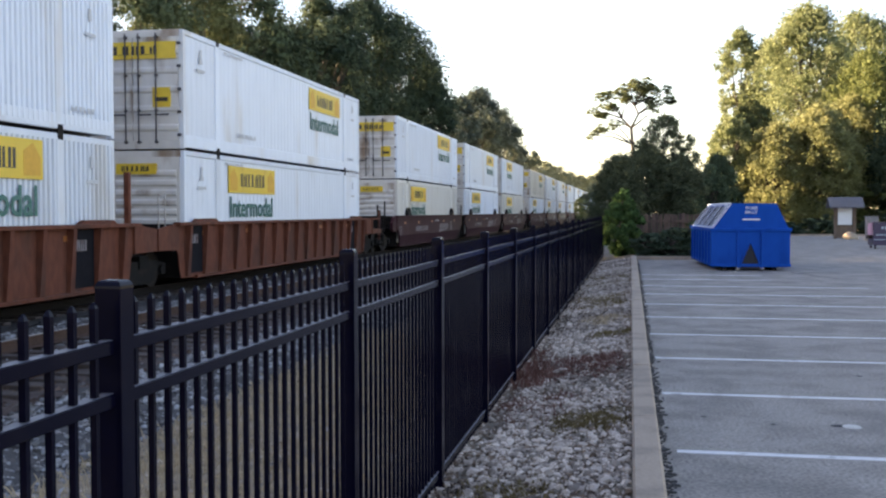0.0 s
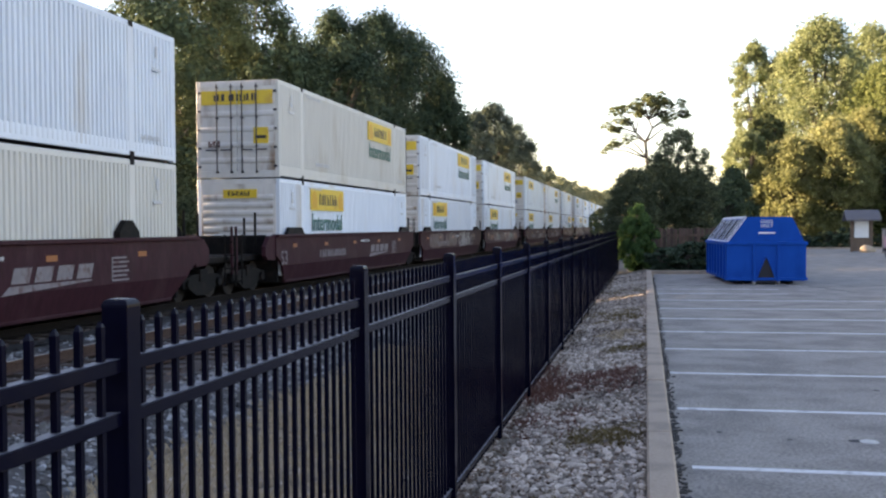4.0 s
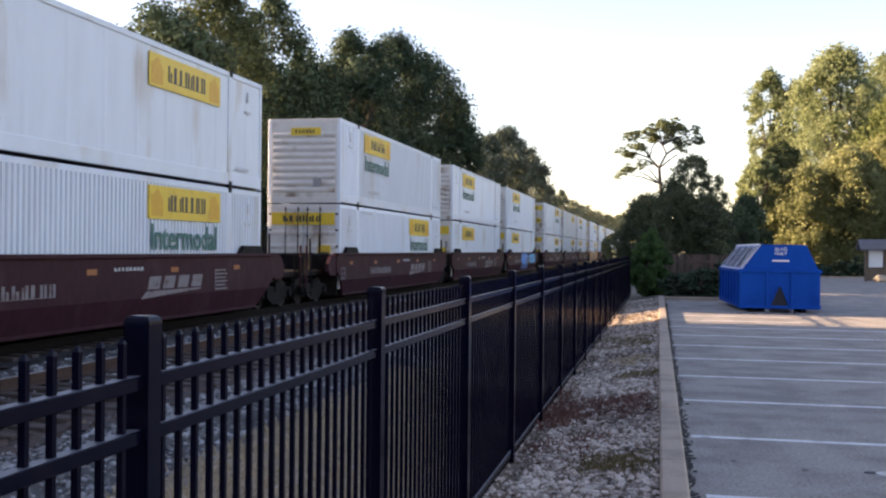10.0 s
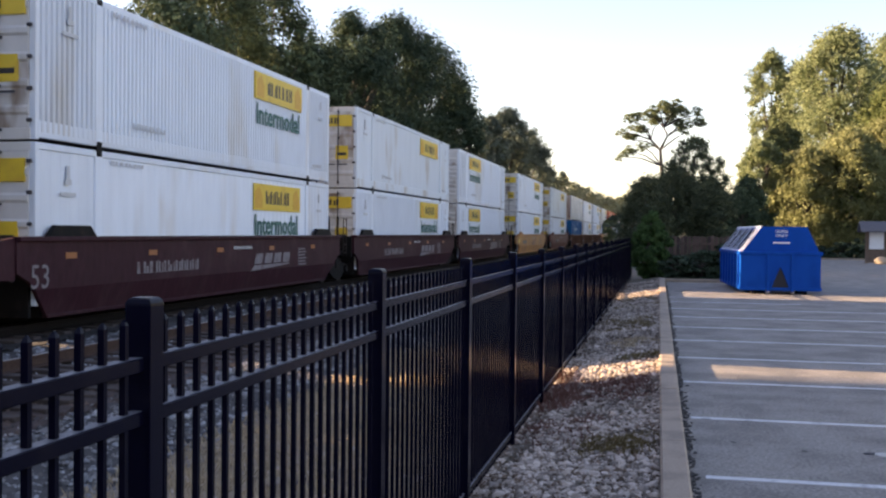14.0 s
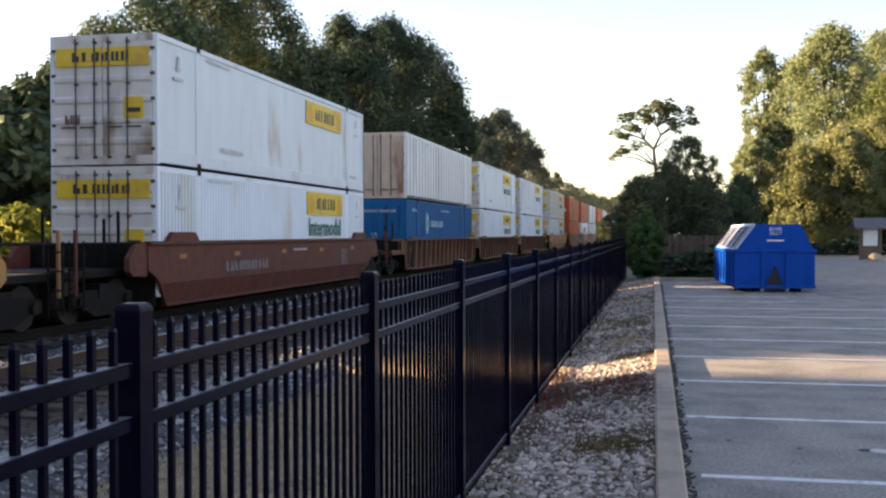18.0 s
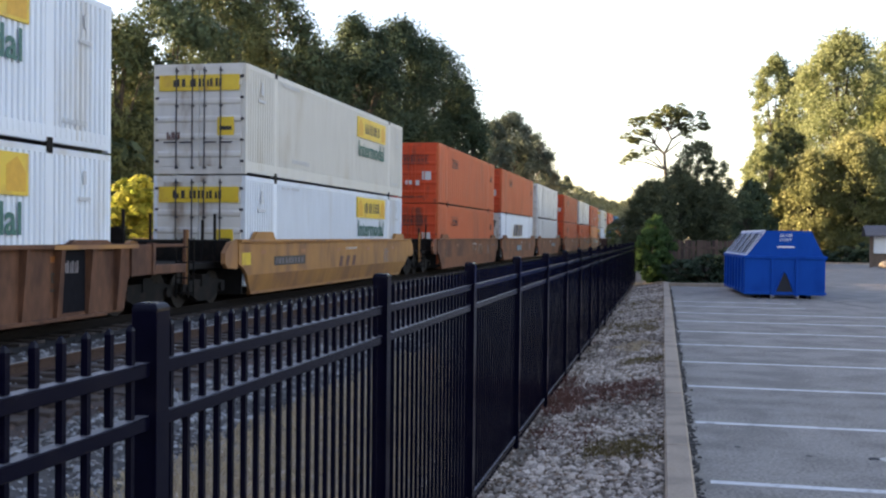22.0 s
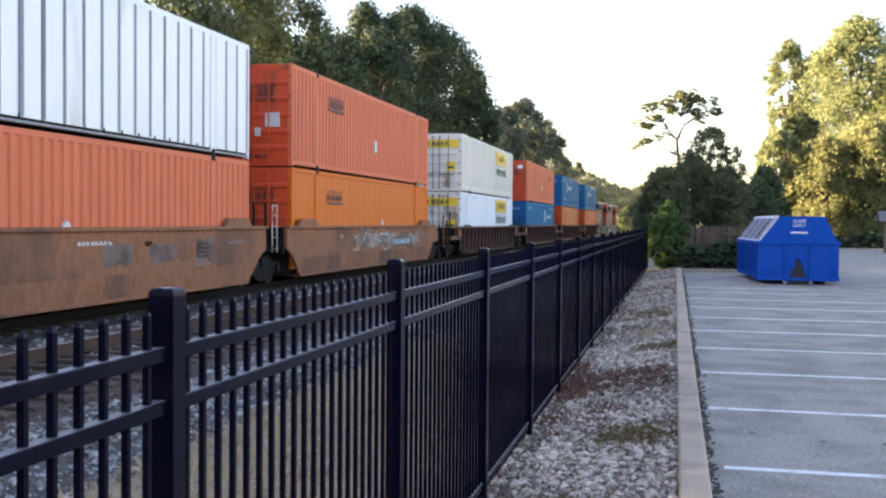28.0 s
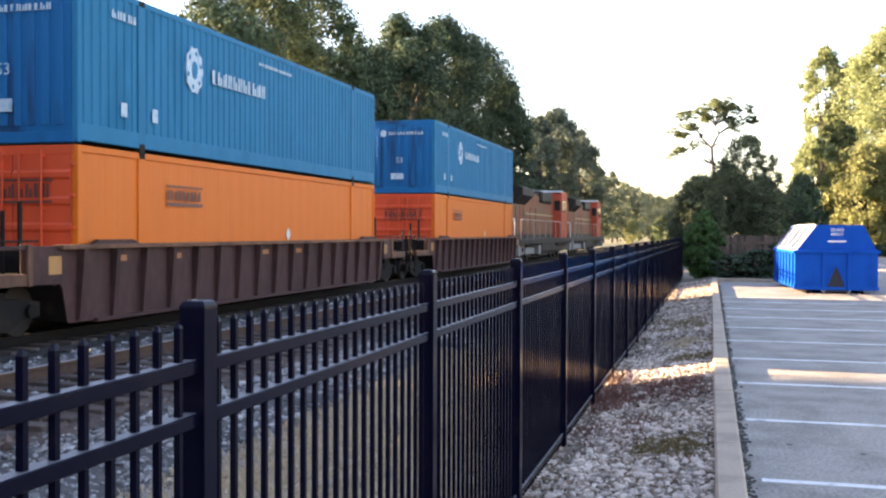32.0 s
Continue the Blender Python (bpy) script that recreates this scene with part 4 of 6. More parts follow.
for i, (x, y, h, r) in enumerate(((-35, 42, 9, 4.5), (-38, 52, 10, 6.0), (-38, 62, 12, 6.0), (-38, 72, 15, 6.0), (-37, 82, 13, 6.0), (-37, 92, 13, 6.0), (-36, 103, 13, 6.0), (-35, 114, 14, 6.0), (-34, 126, 17, 6.0), (-34, 146, 18, 7.0))):
    tree(x, y, h, r, "leaf_dark", 5 + i % 2, dark, foot=0.05, leaves=6000, leaf=0.34, group=WOODS)
# added out of view to block the low sun, save through two openings
for i, (x, y, h, r) in enumerate(((-26, -22, 14, 5.5), (-26, -13, 14, 5.5), (-26, -4, 14, 5.2), (-26, 4.5, 13, 4.8), (-26, 12.1, 13, 4.0), (-26, 21.4, 13, 4.4), (-26.5, 26.6, 13, 3.6), (-27, 42.3, 9.9, 3.9), (-33, 3, 14, 5), (-33, 12.0, 14, 4.6), (-33, 23, 14, 5), (-33, 26.9, 14, 3.6), (-34, -8, 14, 6), (-34, -20, 14, 6))):
    tree(x, y, h, r, "leaf_dark", 5 + i % 2, dark, foot=0.02, leaves=7000, leaf=0.32, group=WOODS)
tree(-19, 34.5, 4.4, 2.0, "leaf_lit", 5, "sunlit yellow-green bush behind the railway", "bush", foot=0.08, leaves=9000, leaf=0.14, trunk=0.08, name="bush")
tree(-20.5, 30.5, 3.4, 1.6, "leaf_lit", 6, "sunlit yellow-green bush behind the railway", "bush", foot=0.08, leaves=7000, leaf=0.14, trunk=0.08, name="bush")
for i, (x, y, h, r) in enumerate(((-27, 60, 6, 4), (-25, 72, 6, 4), (-23, 84, 7, 4), (-22, 99, 7, 4), (-22, 116, 9, 5), (-23, 128, 10, 5))):
    tree(x, y, h, r, "leaf_dark", 7 + i % 2, "dark leafy undergrowth behind the railway", "bush", foot=0.03, leaves=6000, leaf=0.24, trunk=0.12, name="undergrowth")
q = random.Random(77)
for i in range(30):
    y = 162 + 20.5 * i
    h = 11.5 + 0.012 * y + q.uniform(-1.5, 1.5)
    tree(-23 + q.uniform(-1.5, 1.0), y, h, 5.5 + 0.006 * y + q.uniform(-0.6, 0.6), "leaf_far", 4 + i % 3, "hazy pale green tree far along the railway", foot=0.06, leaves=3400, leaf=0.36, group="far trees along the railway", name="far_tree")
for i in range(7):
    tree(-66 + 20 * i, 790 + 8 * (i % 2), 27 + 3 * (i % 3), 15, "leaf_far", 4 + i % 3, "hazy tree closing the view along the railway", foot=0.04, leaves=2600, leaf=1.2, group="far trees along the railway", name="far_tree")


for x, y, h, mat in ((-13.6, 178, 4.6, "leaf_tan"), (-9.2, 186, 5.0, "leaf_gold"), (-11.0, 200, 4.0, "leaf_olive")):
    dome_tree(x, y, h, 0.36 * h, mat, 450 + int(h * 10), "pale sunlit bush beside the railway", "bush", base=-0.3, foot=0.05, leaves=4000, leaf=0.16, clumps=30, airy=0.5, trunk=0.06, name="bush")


def thin_tree(x, y, k):
    """A leaning bare trunk that forks into boughs, each with its own thin flat spray of leaves."""
    t = thing("tree", "tall thin tree with sparse flat sprays and bare trunk", "tree", at=(x, y, -0.1))
    fork, w = Vector((-0.15, 0, 8.2)), random.Random(8)
    forks = (fork, Vector((-0.9, 0.1, 9.0)), Vector((0.4, -0.1, 9.3)), Vector((0.1, 0.2, 10.0)))
    part("trunk", rods(((0.15, 0, 0), (0.1, 0, 5.0), 0.2, 8, 0.16), ((0.1, 0, 5.0), fork, 0.16, 8, 0.11), (fork, forks[1], 0.09, 7, 0.07), (fork, forks[2], 0.1, 7, 0.07), (forks[2], forks[3], 0.07, 6, 0.05)), "bark", t)
    for i, (dx, dy, z, r, h) in enumerate((
            (-2.9, 0.3, 9.3, 0.9, 0.9), (-2.1, -0.6, 10.1, 1.1, 1.1), (-1.2, 0.4, 10.7, 1.0, 1.1), (-0.3, -0.5, 11.1, 0.9, 1.1), (0.6, 0.4, 11.0, 1.0, 1.1), (1.5, -0.3, 11.2, 0.9, 1.1), (2.2, 0.2, 10.6, 0.9, 0.9),
            (2.6, -0.3, 9.9, 0.8, 0.9), (1.7, 0.7, 10.0, 0.9, 0.9), (0.8, 0.8, 10.1, 0.8, 0.9), (-0.5, 0.9, 10.0, 0.8, 0.9), (-1.5, -0.9, 9.5, 0.9, 0.8), (-2.3, 0.7, 8.9, 0.7, 0.7),
            (-3.2, -0.2, 7.5, 0.7, 0.7), (-2.3, 0.2, 7.9, 0.8, 0.7), (-1.4, 0.5, 8.3, 0.7, 0.6), (1.6, -0.8, 9.2, 0.6, 0.7))):
        me, cs, rs = crown_mesh(50 + i % 4, "leaf_gold", 800, 5.0, 12.0, 0.72, 14, 0.05)
        vs = np.array([tuple(v.co) for v in me.vertices])
        spray = []
        for j in range(4):
            e, rr = w.uniform(0, 6.283), r * w.uniform(0.5, 0.8)
            m = np.array(pose(dx + 0.55 * r * math.cos(e), dy + 0.55 * r * math.sin(e), z + h * w.uniform(-0.35, 0.4), 0, w.uniform(-25, 25), 67 * i + 90 * j) @ Matrix.Diagonal((rr / 5, rr / 5, 0.7 * h / 12, 1)))
            spray.append(vs @ m[:3, :3].T + m[:3, 3])
        spray = np.concatenate(spray)
        part("leaf_spray", soup("leaf_spray", spray, np.arange(len(spray)).reshape(-1, 4), "leaf_gold"), "leaf_gold", t)
        tip = Vector((dx, dy, z + 0.25 * h))
        low = Vector((0.0, 0, 6.9)) if z < 8.6 else min(forks, key=lambda f: (f - tip).length + (9 if f.z > tip.z - 0.3 else 0))
        mid = low.lerp(tip, 0.55) + Vector((w.uniform(-0.2, 0.2), 0, 0.2))
        part("bough", rods((low, mid, 0.07, 5, 0.045), (mid, tip, 0.045, 5, 0.02), (tip, tip + Vector((0.5 * r, 0.2, 0.2 * h)), 0.03, 4, 0.012), (tip, tip + Vector((-0.6 * r, -0.2, 0.15 * h)), 0.03, 4, 0.012)), "bark", t)
    t.scale = (k, k, k)
    return t


thin_tree(-0.25, 105, 1.25)
# dark feathery trees: place, height, radius, leaves, foot, clumps, airiness, size of the clumps
for i, (x, y, h, r, n, foot, clumps, airy, lump) in enumerate((
        (1.55, 64, 7.8, 1.7, 4200, 0.42, 150, 1.0, 0.5), (2.9, 63.5, 6.6, 1.1, 1800, 0.4, 70, 1.0, 0.55), (0.7, 63, 5.9, 2.0, 15000, 0.04, 130, 0.7, 0.65),
        (-1.0, 61, 5.2, 1.6, 12000, 0.04, 110, 0.8, 0.65), (2.6, 62.5, 5.2, 1.5, 12000, 0.04, 110, 0.8, 0.65))):
    dome_tree(x, y, h, r, "leaf_feather", 401 + i, "dark green feathery tree behind the board fence", foot=foot, leaves=2 * n, leaf=0.07, clumps=clumps, airy=airy, shoulder=0.4, ruffle=0.8, lump=lump, loose=0.7, trunk=0.1)
tree(-0.6, 45.2, 3.0, 0.95, "leaf_shrub", 12, "feathery bright green shrub at the fence end", "shrub", foot=0.0, leaves=12000, leaf=0.08, trunk=0.06, name="shrub")
for i in range(5):
    tree(0.6 + 0.9 * i, 43.2 + 0.2 * (i % 2), 1.15 + 0.25 * (i % 3), 0.95, "leaf_dark", 13 + i % 2, "low dark shrub in front of the board fence", "shrub", foot=0.0, leaves=5000, leaf=0.08, trunk=0.05, base=-0.05, name="shrub", group="shrubs along the board fence")
PARK = "tall trees beyond the car park"
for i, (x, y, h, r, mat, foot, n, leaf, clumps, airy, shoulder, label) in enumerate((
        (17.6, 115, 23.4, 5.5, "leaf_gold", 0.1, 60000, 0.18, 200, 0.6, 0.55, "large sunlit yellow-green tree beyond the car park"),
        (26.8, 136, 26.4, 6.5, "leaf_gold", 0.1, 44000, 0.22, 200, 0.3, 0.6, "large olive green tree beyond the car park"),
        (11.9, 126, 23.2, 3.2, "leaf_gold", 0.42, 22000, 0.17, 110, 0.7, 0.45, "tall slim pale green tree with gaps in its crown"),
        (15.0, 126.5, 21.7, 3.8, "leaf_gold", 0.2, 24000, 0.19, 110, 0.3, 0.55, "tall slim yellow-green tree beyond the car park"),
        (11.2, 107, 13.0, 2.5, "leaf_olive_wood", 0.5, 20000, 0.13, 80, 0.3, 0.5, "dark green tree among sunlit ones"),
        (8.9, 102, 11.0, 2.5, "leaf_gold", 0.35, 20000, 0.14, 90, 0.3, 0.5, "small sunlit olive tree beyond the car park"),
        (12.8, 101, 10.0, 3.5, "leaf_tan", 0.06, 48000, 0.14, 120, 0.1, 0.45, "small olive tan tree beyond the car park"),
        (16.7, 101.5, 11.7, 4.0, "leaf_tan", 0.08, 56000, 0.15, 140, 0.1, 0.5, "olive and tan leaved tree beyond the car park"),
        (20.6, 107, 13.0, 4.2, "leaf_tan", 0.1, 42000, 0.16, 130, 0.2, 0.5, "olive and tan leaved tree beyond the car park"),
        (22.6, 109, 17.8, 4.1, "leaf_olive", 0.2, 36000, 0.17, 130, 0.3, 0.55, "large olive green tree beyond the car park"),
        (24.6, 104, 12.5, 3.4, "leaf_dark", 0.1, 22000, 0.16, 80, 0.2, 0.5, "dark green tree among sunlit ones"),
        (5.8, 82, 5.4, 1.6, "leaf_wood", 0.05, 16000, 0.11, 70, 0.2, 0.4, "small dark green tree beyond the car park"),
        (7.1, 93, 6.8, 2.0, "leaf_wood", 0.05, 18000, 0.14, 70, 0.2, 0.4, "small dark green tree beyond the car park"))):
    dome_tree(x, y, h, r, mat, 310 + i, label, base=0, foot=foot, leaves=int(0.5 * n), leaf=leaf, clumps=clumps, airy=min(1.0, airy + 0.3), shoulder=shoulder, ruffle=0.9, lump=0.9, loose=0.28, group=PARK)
for i in range(8):
    tree(8 + 4.4 * i, 103 + 3 * (i % 2), 5.0 + (i % 3), 3.2, "leaf_olive", 7 + i % 2, "olive leafy hedge tree beyond the car park", "bush", foot=0.02, leaves=5000, leaf=0.25, base=0, name="undergrowth")
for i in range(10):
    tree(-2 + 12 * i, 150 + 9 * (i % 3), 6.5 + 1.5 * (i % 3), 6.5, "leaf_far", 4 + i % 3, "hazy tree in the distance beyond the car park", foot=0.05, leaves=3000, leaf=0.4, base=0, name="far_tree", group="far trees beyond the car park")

for i in range(9):
    tree(7.5 + 1.5 * i, 85.6 + 0.5 * (i % 2), 1.2 + 0.3 * (i % 3), 1.1, "leaf_dark", 13 + i % 2, "low dark shrub under the trees beyond the car park", "shrub", foot=0.0, leaves=2500, leaf=0.14, trunk=0.05, base=-0.05, name="shrub", group="shrubs beyond the car park")

# board fence behind the shrubs
bf = thing("board_fence", "dark weathered upright board fence with gaps", "fence")
me = mesh_of(boxes((-0.07, 0.07, -0.011, 0.011, 0.0, 1.75), bevel=0.006), "board", "old_wood")
q = random.Random(9)
for i in range(39):
    p = part("board", me, "old_wood", bf)
    p.matrix_basis = pose(-0.2 + 0.165 * i, 47.0 + 0.01 * i, q.uniform(-0.02, 0.05), 0, q.uniform(-0.8, 0.8), 0)
for z in (0.45, 1.4):
    part("cross_rail", boxes((-0.3, 6.2, 47.03, 47.09, z, z + 0.09)), "old_wood", bf)
for i in range(3):
    part("fence_post", boxes((-0.25 + 2.3 * i, -0.15 + 2.3 * i, 47.09, 47.19, -0.3, 1.8)), "old_wood", bf)


# ---- blue bin ----
def bin_thing():
    b = thing("recycling_bin", "large blue steel roll-off recycling bin with sloped top", "dumpster", at=(0, 0, 0))
    w, length, z1, z2 = 2.43, 5.6, 1.3, 2.13
    part("body", prism([(0, 0.2), (0.12, 0.13), (w - 0.05, 0.11), (w, 0.17), (w, z1), (0, z1)], "y", 0, length), "bin", b)
    part("hood", prism([(0.02, z1), (w - 0.02, z1), (w - 0.42, z2), (0.62, z2)], "y", 0.05, length - 0.05), "bin", b)
    part("rim", boxes((-0.05, w + 0.05, -0.05, length + 0.05, z1 - 0.06, z1 + 0.05), bevel=0.015), "bin", b)
    part("floor_rail", boxes((-0.03, w + 0.03, -0.03, 0.03, 0.13, 0.22), (-0.03, 0.05, 0, length, 0.17, 0.26)), "bin", b)
    for x in (0.84, 1.58):
        part("end_post", boxes((x - 0.045, x + 0.045, -0.06, 0.0, 0.1, z1 - 0.05), bevel=0.01), "bin", b)
        part("roller", rods(((x - 0.06, 0.05, 0.08), (x + 0.06, 0.05, 0.08), 0.08), sides=12), "steel", b, "rusty steel ground roller")
    for i in range(7):
        y = 0.3 + 0.8 * i
        part("side_rib", boxes((-0.06, 0.0, y, y + 0.09, 0.14, z1 - 0.05), bevel=0.008), "bin", b)
    # flat plate on the bin's end; the recess is only its dark colour
    h = part("hook_recess", prism([(0.9, 0.06), (1.52, 0.06), (1.29, 0.7), (1.21, 0.84), (1.13, 0.7)], "y", -0.012, 0.0), "bin_dark", b, "dark triangular plate standing for the shaded hook recess")
    part("recess_frame", rods(((0.86, -0.03, 0.08), (1.19, -0.03, 0.87), 0.02), ((1.56, -0.03, 0.08), (1.23, -0.03, 0.87), 0.02)), "bin", h)
    # framed openings in the sloped side
    lean = math.atan2(0.6, z2 - z1)
    for i in range(4):
        y = 0.16 + 1.34 * i
        f = part("deposit_flap", boxes((-0.012, 0.02, y + 0.12, y + 1.16, 0.12, 0.88), bevel=0.006), "bin_window", b, "dark deposit opening")
        f.matrix_basis = pose(0.0, 0, z1 + 0.02, 0, math.degrees(lean), 0)
        for a0, a1, c0, c1 in ((y + 0.02, y + 0.08, 0.02, 0.98), (y + 0.55, y + 0.59, 0.06, 0.94), (y + 0.08, y + 1.2, 0.02, 0.06), (y + 0.08, y + 1.2, 0.94, 0.98)):
            g = part("flap_bar", boxes((-0.03, 0.0, a0, a1, c0, c1), bevel=0.006), "bin_edge", f, "pale scuffed opening frame")
    for x in (0.35, w - 0.55):
        part("skid", boxes((x, x + 0.16, 0.1, length - 0.1, 0.0, 0.1)), "black_steel", b, "black steel skid")
    part("top_edge", rods(((0.6, 0.04, z2), (0.6, length - 0.05, z2), 0.025), ((0.02, 0.02, z1 + 0.03), (0.62, 0.02, z2), 0.022), ((0.02, length - 0.03, z1 + 0.03), (0.62, length - 0.03, z2), 0.022)), "bin_edge", b, "worn bare metal edge")
    # the lettering lies on the upright end of the hood
    for text, z in (("GLASS", 1.94), ("ONLY", 1.8)):
        me = word_mesh(text, 0.14, "white_ink")
        wd = part("lettering", me, "white_ink", b, "white stencilled word")
        wide = max(v.co.x for v in me.vertices)
        wd.matrix_basis = pose(1.24 - wide / 2, 0.044, z, 90, 0, 0)
    part("label_bar", boxes((0.98, 1.5, 0.036, 0.049, 1.6, 1.645)), "white_ink", b, "white unreadable line of lettering")
    return b


bin_thing().matrix_basis = pose(2.37, 34.0, 0.0, 0, 0, 3.2)

# ---- notice kiosk, boulder and car beyond the car park ----
k = thing("notice_kiosk", "wooden notice kiosk with grey gabled roof and white board", "kiosk", at=(14.1, 75.0, 0))
for x in (-0.62, 0.62):
    part("post", boxes((x - 0.09, x + 0.09, -0.09, 0.09, -0.2, 2.3), bevel=0.01), "kiosk_wood", k)
part("board", boxes((-0.46, 0.46, -0.06, 0.05, 0.95, 2.1), bevel=0.01), "board", k, "white notice board")
part("back_panel", boxes((-0.53, 0.53, 0.05, 0.1, 0.8, 2.25)), "kiosk_wood", k)
part("base_panel", boxes((-0.55, 0.55, -0.05, 0.09, 0.05, 0.82), bevel=0.01), "kiosk_wood", k)
part("notice", boxes((-0.36, 0.36, -0.066, -0.06, 1.05, 2.0)), "board", k)
part("roof", prism([(-0.75, 2.2), (0, 2.85), (0.75, 2.2), (0.75, 2.1), (0, 2.73), (-0.75, 2.1)], "x", -1.12, 1.12), "shingle", k)
bm = bmesh.new()
bmesh.ops.create_icosphere(bm, subdivisions=3, radius=0.42)
for v in bm.verts:
    v.co = Vector((v.co.x * 1.2, v.co.y, v.co.z * 0.8)) * (1 + 0.25 * noise.noise(v.co * 2.3))
    v.co += Vector((14.2, 73.6, 0.15))
solid("boulder", bm, "rock", "rounded tan boulder at the car park edge", "rock")
bm = boxes((12, 40, 83.6, 84.0, -0.1, 0.12), (2.4, 12, 84.0, 84.3, -0.1, 0.12))
solid("far_kerb", bm, "kerb", "pale kerb on the far side of the car park", kind="structure")


def collection_bin(x, y):
    """A boxy lidded bin with a bent sheet front."""
    c = thing("collection_bin", "dark purple collection bin with white lettering bars", "dumpster", at=(x, y, 0))
    part("body", prism([(0.0, 0.16), (1.3, 0.16), (1.4, 1.05), (1.3, 1.2), (0.0, 1.28)], "x", 0, 1.9), "car_paint", c)
    part("lid", prism([(-0.04, 1.28), (1.32, 1.2), (1.32, 1.25), (-0.04, 1.34)], "x", -0.03, 1.93), "car_paint", c)
    part("band", boxes((0.0, 1.9, -0.02, 0.0, 0.44, 0.47)), "worn_white", c, "thin pale stripe")
    part("lettering_bar", boxes(*[(0.38 + 0.16 * i, 0.48 + 0.16 * i, -0.012, 0.002, 0.98, 1.1) for i in range(7)], *[(0.14 + 0.12 * i, 0.22 + 0.12 * i, -0.012, 0.002, 0.66, 0.72) for i in range(12)]), "worn_white", c, "white unreadable lettering bars")
    for dx in (0.12, 1.78):
        for dy in (0.15, 1.1):
            w = part("caster", rods(((dx - 0.04, dy, 0.08), (dx + 0.04, dy, 0.08), 0.08), sides=12), "tyre", c)
            part("fork", boxes((dx - 0.05, dx + 0.05, dy - 0.03, dy + 0.03, 0.1, 0.18)), "black_steel", w)
    part("lift_pocket", boxes((-0.16, 0.0, 0.2, 0.9, 0.5, 0.66), bevel=0.01), "black_steel", c)
    return c


collection_bin(11.75, 55.2)
u = thing("utility_cabinet", "grey steel utility cabinet beside the kiosk", "cabinet", at=(14.9, 70.5, 0))
part("body", boxes((-0.35, 0.35, -0.3, 0.3, 0.05, 1.5), bevel=0.02), "loco_grey", u)
part("door", boxes((-0.3, 0.3, -0.33, -0.3, 0.15, 1.42), bevel=0.008), "loco_grey", u)
part("plinth", boxes((-0.4, 0.4, -0.35, 0.35, -0.1, 0.06)), "kerb", u)
part("cap", boxes((-0.38, 0.38, -0.34, 0.34, 1.5, 1.56), bevel=0.01), "loco_grey", u)


# ---- the train ----
LENGTH, WIDE, TALL = 16.15, 1.3, 2.87
BASE, STACK = 0.5, 2.91  # foot of the lower boxes; step to the upper ones
MOVING = []


def wave(pitch, depth, x, y0, y1, top=0.5):
    """A trapezoid corrugation as (x, y) pairs from y0 to y1."""
    pts, n = [], max(1, round((y1 - y0) / pitch))
    p = (y1 - y0) / n
    for i in range(n):
        y = y0 + i * p
        for u, v in ((0, 0), (0.5 - top * 0.5 - 0.05, 0), (0.5 - top * 0.5 + 0.05, depth), (0.5 + top * 0.5 - 0.05, depth), (0.5 + top * 0.5 + 0.05, 0)):
            pts.append((x + v, y + u * p))
    pts.append((x, y1))
    return pts


def corrugated(pitch, depth, x, y0, y1, z0, z1, back, top=0.5):
    """A corrugated wall with a flat back."""
    bm = bmesh.new()
    pts = wave(pitch, depth, x, y0, y1, top)
    rows = [[bm.verts.new((px, py, z)) for px, py in pts] for z in (z0, z1)]
    for i in range(len(pts) - 1):
        bm.faces.new((rows[0][i], rows[0][i + 1], rows[1][i + 1], rows[1][i]))
    b = [bm.verts.new(p) for p in ((back, y0, z0), (back, y1, z0), (back, y1, z1), (back, y0, z1))]
    bm.faces.new(b[::-1])
    bm.faces.new((rows[0][0], rows[1][0], b[3], b[0])), bm.faces.new((rows[0][-1], b[1], b[2], rows[1][-1]))
    bm.faces.new([*rows[0]] + [b[1], b[0]]), bm.faces.new([*rows[1]][::-1] + [b[3], b[2]])
    return bm


KINDS = {
    # side paint, end paint, rib pitch, rib depth, share of rib that stands proud, label
    "white": ("white", "door_white", 0.16, 0.042, 0.5, "white ribbed freight container with yellow side panel"),
    "smooth": ("white", "door_white", 0.3, 0.008, 0.5, "smooth white freight container with yellow side panel"),
    "old": ("white_old", "door_white", 1.25, 0.01, 0.06, "weathered smooth white freight container with yellow panel"),
    "cream": ("cream", "door_white", 0.16, 0.036, 0.5, "off-white ribbed freight container with yellow side panel"),
    "orange": ("orange", "orange_door", 0.5, 0.05, 0.8, "orange ribbed steel freight container"),
    "salmon": ("salmon", "orange_door", 0.3, 0.045, 0.5, "faded salmon orange ribbed freight container"),
    "amber": ("amber", "orange_door", 0.6, 0.004, 0.5, "bright orange ribbed freight container"),
    "blue": ("blue", "blue_door", 0.27, 0.03, 0.5, "blue ribbed freight container with white emblem"),
    "deep_blue": ("deep_blue", "blue_door", 0.27, 0.008, 0.5, "deep blue smooth-sided freight container"),
    "silver": ("silver", "rust_door", 0.66, 0.03, 0.86, "pale silver wide-ribbed container with rusty doors"),
    "pale": ("silver", "door_white", 0.66, 0.03, 0.86, "pale silver wide-ribbed container with white doors"),
    "slanted": ("white", "door_white", 0.3, 0.006, 0.5, "white freight container with large slanted black lettering"),
}
MADE = {}


